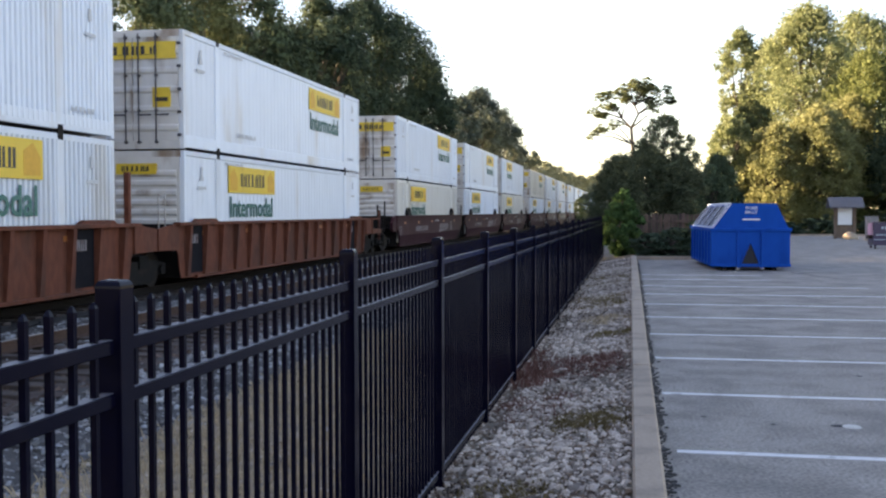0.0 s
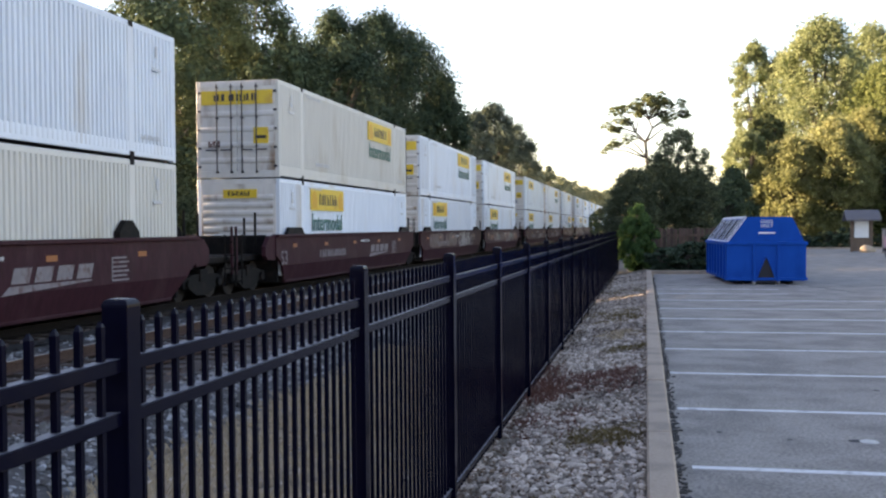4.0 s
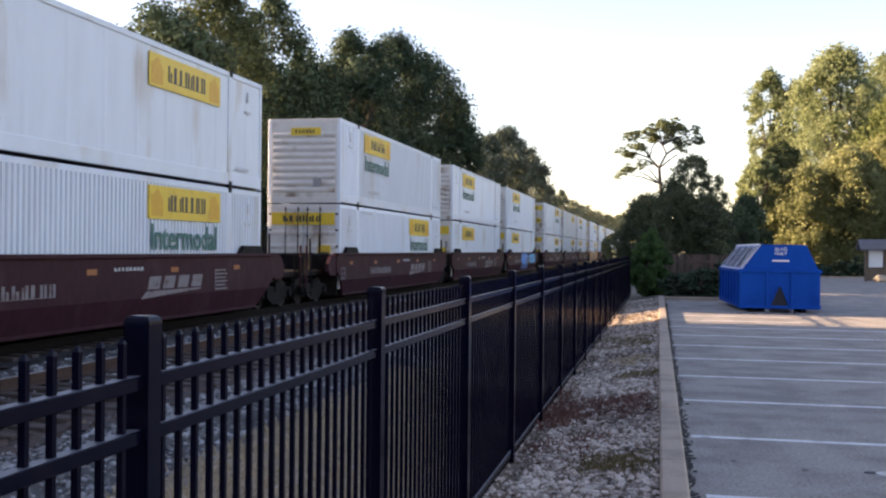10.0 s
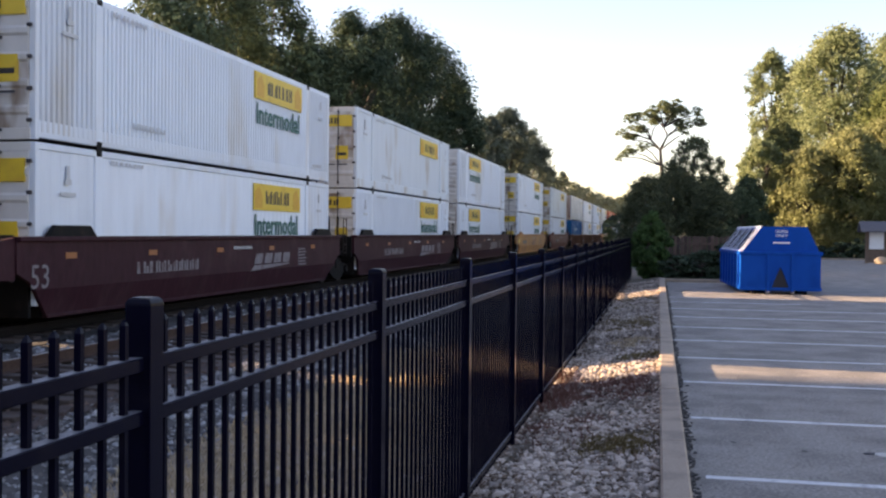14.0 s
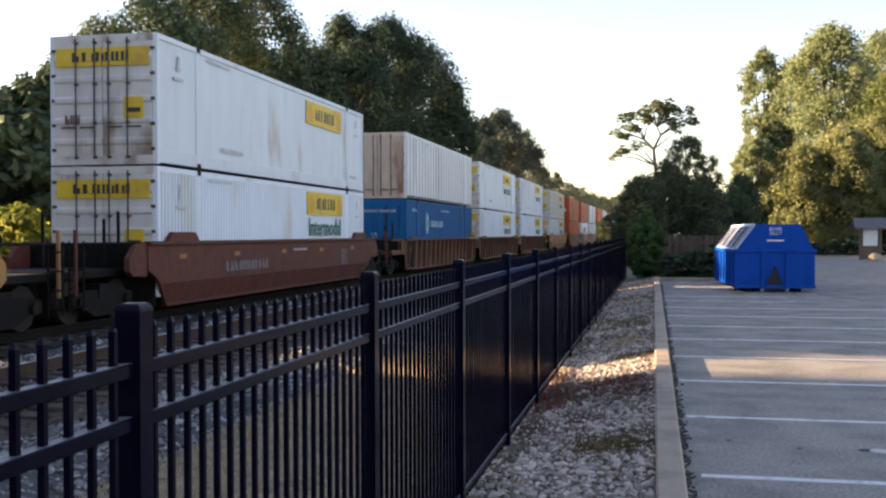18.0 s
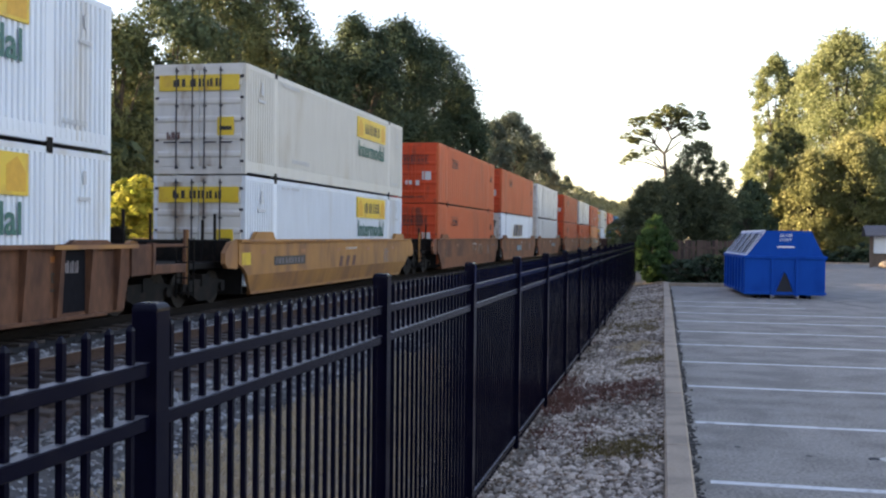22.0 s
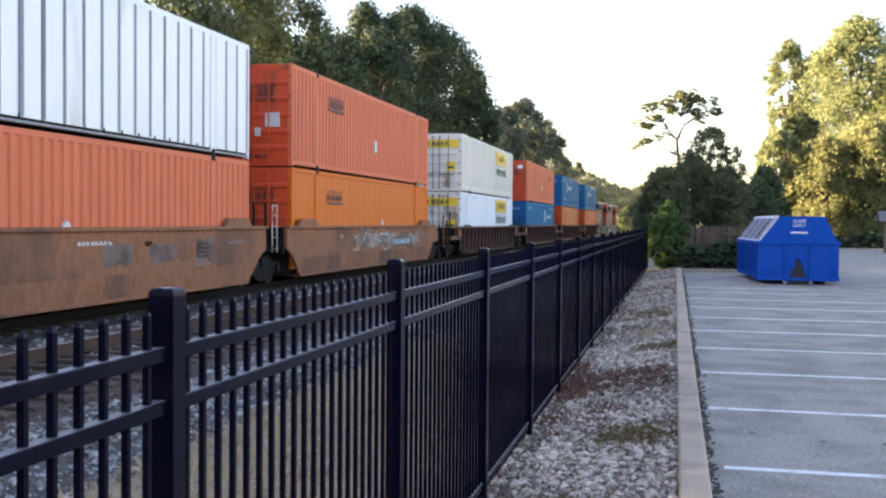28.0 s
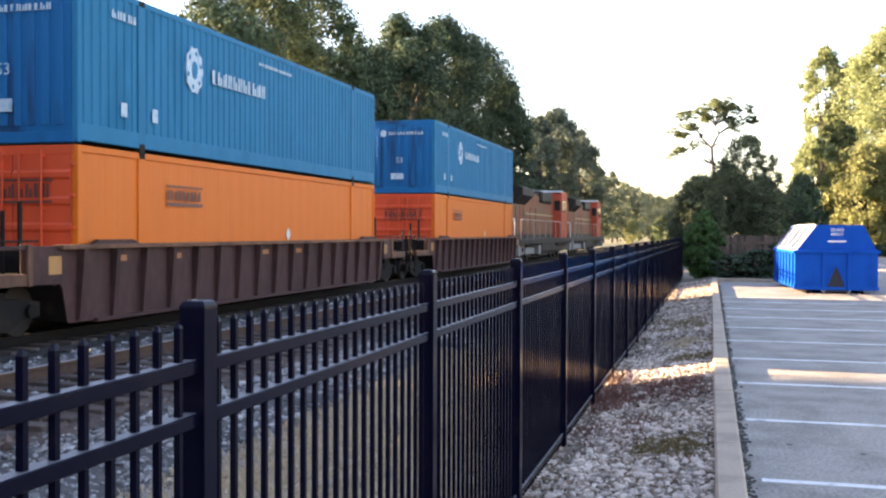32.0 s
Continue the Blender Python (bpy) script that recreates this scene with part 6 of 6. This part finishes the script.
        if ribbed:
            for q in (-1, 1):
                g = -0.62 if near else LENGTH + 0.62
                span = 0.95 if end else 1.05
                e = [(g, top), (g + s * span, top - (0.0 if end else 0.12)), (g + s * span, 1.0), (g, 0.98)]
                part("end_side_plate", prism(e, "x", min(q * 1.36, q * 1.42), max(q * 1.36, q * 1.42)), mat, c)
                if end:
                    part("end_post", boxes((min(q * 1.3, q * 1.46), max(q * 1.3, q * 1.46), min(g + s * 0.82, g + s * 0.95), max(g + s * 0.82, g + s * 0.95), 0.98, top + 0.03), bevel=0.01), "ochre_brown" if mat == "dark_brown" else mat, c)
                    part("end_sill", boxes((min(q * 1.25, q * 1.44), max(q * 1.25, q * 1.44), min(g + s * 0.95, g + s * 2.4), max(g + s * 0.95, g + s * 2.4), 0.99, 1.18), bevel=0.01), "ochre_brown" if mat == "dark_brown" else mat, c)
                    part("end_rail", boxes((min(q * 1.34, q * 1.42), max(q * 1.34, q * 1.42), min(g + s * 0.95, g + s * 2.3), max(g + s * 0.95, g + s * 2.3), top - 0.06, top + 0.01), bevel=0.01), mat, c)
            if near and not end:
                for xx, tall, w in ((1.1, 2.75, 0.06), (0.75, 2.7, 0.035)):
                    part("end_standard", boxes((xx - w, xx + w, y + s * 1.75 - 0.06, y + s * 1.75 + 0.06, 1.0, tall), bevel=0.01), mat, c, "tall brown steel upright")
        if end:
            truck(c, y + s * 1.15)
            yy = y + s * reach
            for q in () if ribbed else (-1, 1):
                e = [(y, top), (y + s * 0.45, top - 0.06), (y + s * 0.75, top - 0.32), (y + s * 0.75, 1.12), (y + s * 0.6, 1.0), (y, 0.98)]
                part("end_side_plate", prism(e, "x", min(q * 1.3, q * 1.42), max(q * 1.3, q * 1.42)), mat, c)
            part("corner_rail", boxes((1.24, 1.3, min(yy, yy - s * 0.07), max(yy, yy - s * 0.07), 0.7, 1.95), bevel=0.008), mat, c)
            part("ladder", rods(*[((1.1, yy - s * 0.1, z), (1.4, yy - s * 0.1, z), 0.018) for z in (0.5, 0.85, 1.2, 1.55)], ((1.1, yy - s * 0.1, 0.4), (1.1, yy - s * 0.1, 1.75), 0.022), ((1.4, yy - s * 0.1, 0.4), (1.4, yy - s * 0.1, 1.75), 0.022)), "black_steel", c)
            part("coupler", boxes((-0.14, 0.14, min(yy, yy + s * 0.75), max(yy, yy + s * 0.75), 0.75, 1.0), (-0.24, 0.24, min(yy + s * 0.5, yy + s * 0.85), max(yy + s * 0.5, yy + s * 0.85), 0.68, 1.06)), "black_steel", c)
            part("grab_rail", rods(((1.25, y + s * 0.3, 1.7), (1.25, yy, 1.7), 0.02), ((1.25, yy, 1.1), (1.25, yy, 1.7), 0.02), ((-1.2, yy, 1.1), (-1.2, yy, 1.7), 0.02), ((-1.2, yy, 1.7), (1.25, yy, 1.7), 0.02)), "black_steel", c)
            part("brake_wheel", rods(((-0.5, yy, 1.75), (-0.5, yy + s * 0.05, 1.75), 0.26), sides=14), "black_steel", c)
        elif near:
            truck(c, y - 1.0 if ribbed else y - 0.72)
            part("ladder", rods(((1.2, y - 0.12, 1.0), (1.2, y - 0.12, 2.3), 0.02), ((1.2, y - 0.46, 1.0), (1.2, y - 0.46, 2.3), 0.02), *[((1.2, y - 0.12, z), (1.2, y - 0.46, z), 0.016) for z in (1.1, 1.4, 1.7, 2.0, 2.27)]), "wheel" if mat == "maroon" else "steel", c, "grimy dark steel ladder" if mat == "maroon" else "grey steel ladder")
    x = 1.452 if not ribbed else 1.372
    for i, y in enumerate((1.05, 3.1, 7.4, 9.5, 14.2) if mat == "dark_brown" else (3.8, 10.6) if mat == "tan" else (0.7, 3.8, 7.2, 10.6, 14.0)):
        part("reflector", boxes((x - 0.002, x + 0.003, y, y + 0.36, 1.32, 1.43)), "reflector", c, "small orange reflector")
    if not ribbed:
        part("car_number", letter_bars(rng, 3.3, 6.25, 0.95, 1.19, x, 11) if mat not in ("car_yellow", "tan") else letter_bars(rng, 14.6, 15.6, 1.3, 1.36, x, 8) if mat == "tan" else letter_bars(rng, 1.75, 4.05, 1.05, 1.2, x + 0.001, 9), "car_ink", c, "white unreadable car number")
        part("stencil", letter_bars(rng, 8.2, 9.4, 1.38, 1.45, x, 8), "faint", c)
        rows = [(12.9, 0.85)]
        for i in range(6):
            z, e = 0.85 + 0.09 * i, 13.6 - 0.1 * (i % 2)
            rows += [(e, z), (e, z + 0.04), (12.94, z + 0.04), (12.94, z + 0.09)] if i < 5 else [(e, z), (e, z + 0.04)]
        part("stencil", prism(rows + [(12.9, 1.34)], "x", x - 0.002, x + 0.003), "car_ink", c)
        if mat == "maroon":
            for i in range(4):
                a = 9.55 + 0.68 * i
                part("brand_shape", prism([(a, 0.97), (a + 0.52, 0.97), (a + 0.62, 1.24), (a + 0.1, 1.24)], "x", x - 0.002, x + 0.003), "car_ink", c, "pale slanted brand shape")
            part("brand_shape", prism([(9.27, 0.78), (12.1, 0.91), (12.15, 0.94), (9.5, 0.93)], "x", x - 0.002, x + 0.003), "car_ink", c)
        if mat == "car_yellow":
            for i in range(3):
                a = 7.3 + 0.72 * i
                part("brand_shape", prism([(a + 0.1, 0.82), (a + 0.42, 0.82), (a + 0.58, 1.16), (a + 0.26, 1.16)], "x", x - 0.002, x + 0.003), "maroon_ink", c, "dark red brand shape")
            part("number_panel", boxes((x - 0.003, x + 0.002, 1.65, 4.15, 1.0, 1.25)), "ink", c, "black number panel")
            part("yellow_patch", boxes((x - 0.003, x + 0.003, -0.55, 0.0, 1.06, 1.38)), "yellow", c, "bright yellow painted square")
    if mat == "dark_brown":
        for a in (-1.0, LENGTH + 0.65):
            part("yellow_patch", boxes((1.415, 1.426, a, a + 0.34, 1.15, 1.45)), "car_yellow", c, "grimy yellow painted square")
    if mat in ("brown", "ochre_brown"):
        for a in (-0.02, 14.26):
            plate = part("black_plate", boxes((1.36, 1.378, a, a + 0.86, 0.4, top - 0.07)), "black_panel", c, "black painted plate")
            part("stencil", letter_bars(rng, a + 0.2, a + 0.66, 1.12, 1.34, 1.378, 3), "car_ink", plate)
    if mat == "ochre_brown":
        w = part("lettering", word_mesh("53", 0.5, "ink"), "ink", c, "stencilled number")
        w.matrix_basis = pose(x, 13.98, 0.8, 90, 0, 90)
        part("orange_chord", boxes((1.52, 1.534, 13.9, LENGTH + 0.7, top - 0.07, top + 0.01)), "car_yellow", c, "orange painted stretch of the top rail")
    if head and mat not in ("dark_brown", "car_yellow", "red_brown"):
        ink = "ink" if ribbed or mat == "tan" else "car_ink"
        w = part("lettering", word_mesh("53", 0.6, ink), ink, c, "stencilled number")
        w.matrix_basis = pose(x, -0.38 if mat == "maroon" else 0.75, 0.82, 90, 0, 90)
    CARS[key] = c
    return c


def ribbon(pts, w, x, lift=0.003):
    """A painted stroke along (y, z) points."""
    left, right = [], []
    for k, (y, z) in enumerate(pts):
        a, b = pts[max(0, k - 1)], pts[min(len(pts) - 1, k + 1)]
        d = math.hypot(b[0] - a[0], b[1] - a[1]) or 1
        n = (-(b[1] - a[1]) / d * w, (b[0] - a[0]) / d * w)
        left.append((y + n[0], z + n[1])), right.append((y - n[0], z - n[1]))
    return prism(left + right[::-1], "x", x - 0.002, x + lift)


def blot(y0, y1, z0, z1, seed, x, lift=0.002, rag=0.12):
    """A sprayed patch with an uneven, rounded outline."""
    r = random.Random(seed)
    n, pts = 26, []
    for k in range(n):
        a = 2 * math.pi * k / n
        c, d = math.cos(a), math.sin(a)
        u, v = abs(c) ** 0.45 * (1 if c > 0 else -1), abs(d) ** 0.45 * (1 if d > 0 else -1)
        pts.append(((y0 + y1) / 2 + u * (y1 - y0) / 2 * (1 - r.uniform(0, rag * 0.4)), (z0 + z1) / 2 + v * (z1 - z0) / 2 * (1 - r.uniform(0, rag * 2))))
    return prism(pts, "x", x - 0.002, x + lift)


def stroke(r, y, z, size):
    """A loose curl, as (y, z) points."""
    a, turn = r.uniform(0, 6.283), r.choice((-1, 1)) * r.uniform(2.2, 4.5)
    return [(y + size * (0.6 + 0.4 * k / 9) * math.cos(a + turn * k / 9), max(0.85, min(1.64, z + 0.7 * size * math.sin(a + turn * k / 9)))) for k in range(10)]


def scrawl(c, y0, y1, seed, mat="spray_pale", step=0.42):
    r = random.Random(seed)
    y = y0
    while y < y1:
        part("graffiti", ribbon(stroke(r, y, r.uniform(1.05, 1.45), r.uniform(0.18, 0.42)), r.uniform(0.016, 0.03), 1.452, 0.005), mat, c, "sprayed pale scrawl")
        y += step * r.uniform(0.6, 1.4)


def mural(c, y0, y1, seed, inks):
    """Overlapping dull patches along a side."""
    r = random.Random(seed)
    y, i = y0, 0
    while y < y1:
        w = r.uniform(0.7, 1.7)
        a = r.uniform(0.84, 1.0)
        part("graffiti", blot(y, y + w, a, r.uniform(1.4, 1.66), seed * 50 + i, 1.452, 0.002 + 0.001 * (i % 3), 0.2), inks[i % len(inks)], c, "dull sprayed patch")
        y += w * r.uniform(0.7, 1.1)
        i += 1


def two_tags(c):
    """A dark blue tag and a cyan one beside it, with the bare letters' gaps in dark paint."""
    x, r = 1.452, random.Random(6)
    part("graffiti", blot(6.7, 10.75, 0.8, 1.69, 61, x, 0.002, 0.08), "spray_blue", c, "large blue sprayed tag")
    for k in range(7):
        y = 7.1 + 0.52 * k
        part("graffiti", ribbon([(y, 0.9), (y + 0.06, 1.02), (y + 0.02, 1.14)] if k % 2 else [(y, 1.36), (y + 0.09, 1.5), (y + 0.04, 1.66)], 0.04, x, 0.004), "spray_dark", c, "dark gap in the tag")
    part("graffiti", blot(11.3, 15.4, 0.8, 1.64, 62, x, 0.003, 0.14), "spray_cyan", c, "bright cyan sprayed tag")
    # the blue tag runs on over the inward slope of the lower plate
    part("graffiti", blot(6.65, 10.6, -0.4, 0.04, 63, 0.0, 0.003, 0.1), "spray_faded", c, "faded blue foot of the tag").matrix_basis = pose(1.453, 0, 0.8, 0, 16.7, 0)
    for k in range(8):
        y = 12.0 + 0.4 * k
        z = r.uniform(1.0, 1.3)
        part("graffiti", ribbon([(y, z - 0.13), (y + r.uniform(-0.1, 0.15), z), (y + r.uniform(-0.1, 0.2), z + 0.18)], 0.035, x, 0.005), "spray_dark", c, "dark gap in the tag")


# stacks from the first to pass to the last: place along the track at the start, the upper and the lower box
# (with their doors towards the camera or not), then the car below and whether it is joined to its neighbours
D, F = True, False
STACKS = [
    (4.0, "white", F, "white", D, "brown", True, F, F), (23.57, "smooth", D, "smooth", F, "brown", True, F, D),
    (46.46, "white", D, "cream", F, "maroon", False, D, F), (65.64, "smooth", D, "white", F, "maroon", False, F, F), (84.6, "white", F, "cream", F, "maroon", False, F, D),
    (107.57, "cream", D, "white", F, "maroon", False, D, F), (126.72, "white", D, "white", F, "maroon", False, F, F), (145.91, "smooth", D, "smooth", F, "maroon", False, F, D),
    (168.89, "old", F, "smooth", F, "maroon", False, D, F), (187.83, "smooth", D, "smooth", F, "maroon", False, F, F), (207.1, "old", D, "white", D, "maroon", False, F, D),
    (230.32, "white", F, "white", D, "maroon", False, D, F), (249.49, "smooth", F, "old", F, "maroon", False, F, F), (268.67, "white", F, "old", F, "maroon", False, F, D),
    (292.1, "white", D, "smooth", D, "maroon", False, D, F), (311.4, "old", D, "white", D, "maroon", False, F, F), (330.3, "white", F, "white", F, "maroon", False, F, D),
    (353.21, "white", D, "white", D, "car_yellow", False, D, D), (376.46, "old", D, "white", D, "red_brown", False, D, D),
    (399.35, "silver", D, "deep_blue", F, "ochre_brown", True, D, F), (418.39, "smooth", D, "white", D, "ochre_brown", True, F, F), (437.75, "white", D, "white", D, "ochre_brown", True, F, D),
    (460.56, "cream", D, "white", D, "car_yellow", False, D, D),
    (483.66, "orange", D, "orange", D, "tan", False, D, F), (502.88, "orange", D, "slanted", D, "tan", False, F, F), (522.11, "pale", D, "pale", D, "tan", False, F, D),
    (545.14, "orange", D, "orange", D, "tan", False, D, F), (564.3, "silver", D, "salmon", D, "tan", False, F, F), (583.45, "salmon", D, "amber", D, "tan", False, F, D),
    (606.75, "cream", D, "white", D, "dark_brown", True, D, D), (629.47, "salmon", F, "blue", D, "dark_brown", True, D, D),
    (652.36, "blue", F, "amber", D, "dark_brown", True, D, D), (676.02, "blue", F, "amber", D, "dark_brown", True, D, D),
]
for s, up, up_doors, low, low_doors, car, ribbed, head, tail in STACKS:
    for thing_, z in ((well_car(car, ribbed, head, tail, car == "maroon" and s < 100), 0.0), (container(low, low_doors), BASE), (container(up, up_doors), BASE + STACK)):
        MOVING.append((thing_, s, z))
# sprayed cars
for thing_, s, z in MOVING:
    if z == 0.0 and s == 126.72:
        for k, (a, b) in enumerate(((1.2, 4.9), (5.3, 8.6))):
            part("graffiti", blot(a, b, 0.84, 1.62, 70 + k, 1.452, 0.002, 0.1), "spray_grey", thing_, "dull grey sprayed block")
        part("graffiti", blot(9.1, 9.95, 0.86, 1.6, 73, 1.452, 0.002, 0.1), "spray_pale", thing_, "pale sprayed oval")
        part("graffiti", blot(9.35, 9.7, 1.05, 1.45, 74, 1.452, 0.004, 0.1), "maroon", thing_, "bare oval centre")
        r = random.Random(75)
        for k in range(9):
            a = 10.25 + 0.3 * k
            part("graffiti", ribbon([(a, 0.86), (a + r.uniform(-0.12, 0.12), 1.1), (a + r.uniform(-0.15, 0.15), 1.35), (a + r.uniform(-0.1, 0.1), 1.6)], r.uniform(0.05, 0.1), 1.452, 0.003 + 0.001 * (k % 3)), "spray_bright", thing_, "bold pale sprayed letter stroke")
        scrawl(thing_, 12.8, 14.6, 4)
    if z == 0.0 and s == 145.91:
        mural(thing_, 0.4, 15.4, 5, ("spray_grey", "spray_orange", "spray_grey", "spray_pale", "spray_teal", "spray_grey"))
        scrawl(thing_, 1.0, 15.0, 15, "spray_pale", 0.6)
    if z == 0.0 and s == 268.67:
        two_tags(thing_)
    if z == 0.0 and s == 483.66:
        scrawl(thing_, 8.6, 11.4, 12, "spray_pale", 0.3)
    if z == 0.0 and s == 564.3:
        mural(thing_, 9.0, 13.0, 9, ("spray_grey", "tan"))
    if z == 0.0 and s == 583.45:
        mural(thing_, 5.2, 12.4, 8, ("spray_grey", "spray_grey", "spray_pale"))
        scrawl(thing_, 5.4, 9.6, 18, "spray_bright", 0.26)


def number_panel(c, a, b, z0, z1, seed):
    p = part("number_panel", boxes((1.449, 1.4565, a, b, z0, z1)), "ink", c, "black number panel")
    part("car_number", letter_bars(random.Random(seed), a + 0.2, b - 0.2, z0 + 0.07, z1 - 0.06, 1.456, 9), "worn_white", p)


for car, s, z in MOVING:
    if z == 0.0 and s in (502.88, 522.11, 583.45):
        number_panel(car, *((6.2, 8.8, 0.8, 1.26) if s == 502.88 else (9.8, 12.8, 0.94, 1.27)), int(s))


def locomotive():
    c = thing("locomotive", "weathered orange and dark diesel locomotive at the train's end", "locomotive", "locomotives at the train's end")
    n = 22.3
    part("underframe", boxes((-1.5, 1.5, 0.4, n - 0.4, 1.15, 1.5), bevel=0.03), "loco_dark", c)
    part("long_hood", boxes((-0.9, 0.9, 1.2, 16.4, 1.5, 4.25), bevel=0.08), "loco_orange", c)
    part("hood_top", boxes((-0.85, 0.85, 1.3, 16.3, 4.22, 4.42), bevel=0.08), "loco_dark", c)
    part("radiator", prism([(-0.9, 3.5), (0.9, 3.5), (1.45, 4.0), (1.45, 4.4), (1.2, 4.5), (-1.2, 4.5), (-1.45, 4.4), (-1.45, 4.0)], "y", 1.5, 5.2), "loco_dark", c, "dark flared radiator housing")
    part("lower_band", boxes((-0.93, 0.93, 1.25, 16.4, 1.5, 1.75)), "loco_dark", c)
    part("stripe", boxes((-0.935, 0.935, 5.4, 16.4, 2.95, 3.05)), "loco_yellow", c, "yellow stripe")
    part("dynamic_brake", boxes((-1.1, 1.1, 10.5, 14.8, 3.8, 4.55), bevel=0.12), "loco_dark", c)
    for y in (2.2, 3.4, 4.6, 7.0, 9.0):
        part("hood_door", boxes((0.9, 0.93, y, y + 0.9, 1.7, 3.4), bevel=0.01), "loco_orange", c)
    part("exhaust", boxes((-0.4, 0.4, 8.0, 9.2, 4.4, 4.75), bevel=0.05), "loco_dark", c)
    cab = part("cab", prism([(16.4, 1.5), (19.4, 1.5), (19.4, 3.3), (19.1, 4.55), (18.7, 4.75), (16.8, 4.75), (16.4, 4.55)], "x", -1.5, 1.5), "loco_red", c)
    part("cab_window", boxes((1.49, 1.51, 16.9, 17.7, 3.3, 4.1), (1.49, 1.51, 17.9, 18.7, 3.3, 4.1)), "glass", cab)
    part("back_window", boxes((1.0, 1.4, 16.38, 16.41, 3.4, 4.1)), "glass", cab)
    part("cab_visor", boxes((-1.52, 1.52, 16.3, 16.9, 4.68, 4.8), bevel=0.02), "board", cab, "pale cab roof edge")
    part("nose", boxes((-1.1, 1.1, 19.4, 21.2, 1.5, 3.25), bevel=0.1), "loco_cream", c, "grimy cream nose")
    part("step_well", boxes((-1.45, 1.45, 21.3, 21.9, 0.55, 1.5)), "loco_grey", c)
    part("rear_step", boxes((-1.45, 1.45, 0.3, 0.9, 0.55, 1.5)), "loco_grey", c)
    part("fuel_tank", prism([(-1.3, 0.45), (1.3, 0.45), (1.45, 0.7), (1.45, 1.15), (-1.45, 1.15), (-1.45, 0.7)], "y", 8.3, 14.0), "loco_dark", c)
    part("tank_end", boxes((-1.4, 1.4, 7.6, 8.3, 0.5, 1.1), bevel=0.05), "loco_grey", c)
    for y in (4.6, 17.6):
        f = part("truck_frame", boxes((-1.2, 1.2, y - 2.4, y + 2.4, 0.55, 0.95), bevel=0.05), "loco_grey" if y < 6 else "loco_dark", c)
        for dy in (-1.8, 0.0, 1.8):
            for s in (-1, 1):
                part("wheel", rods(((s * 0.69, y + dy, 0.62), (s * 0.84, y + dy, 0.62), 0.5), sides=20), "wheel", f)
    for s in (-1, 1):
        part("handrail", rods(((s * 1.45, 1.0, 2.6), (s * 1.45, 16.3, 2.6), 0.025), *[((s * 1.45, 1.0 + 2.18 * i, 1.5), (s * 1.45, 1.0 + 2.18 * i, 2.6), 0.02) for i in range(8)]), "loco_cream", c)
        part("end_rail", rods(((s * 1.2, 0.4, 1.0), (s * 1.2, 0.4, 2.6), 0.03), ((s * 0.4, 0.4, 1.5), (s * 0.4, 0.4, 2.6), 0.03), ((s * 0.4, 0.4, 2.6), (s * 1.2, 0.4, 2.6), 0.03)), "board", c, "white end handrail")
    return c


loco = locomotive()
for i, ob in enumerate((loco, copy_thing(loco, Matrix()))):
    MOVING.append((ob, 692.9 + 22.9 * i, 0.0))


def motions():
    """The whole train rolls towards the camera, gaining a little speed."""
    for ob, s, z in MOVING:
        walk(ob, [(t, pose(TRACK, s - 19.561 * t - 0.010314 * t * t, z)) for t in range(0, 33, 4)])


motions()
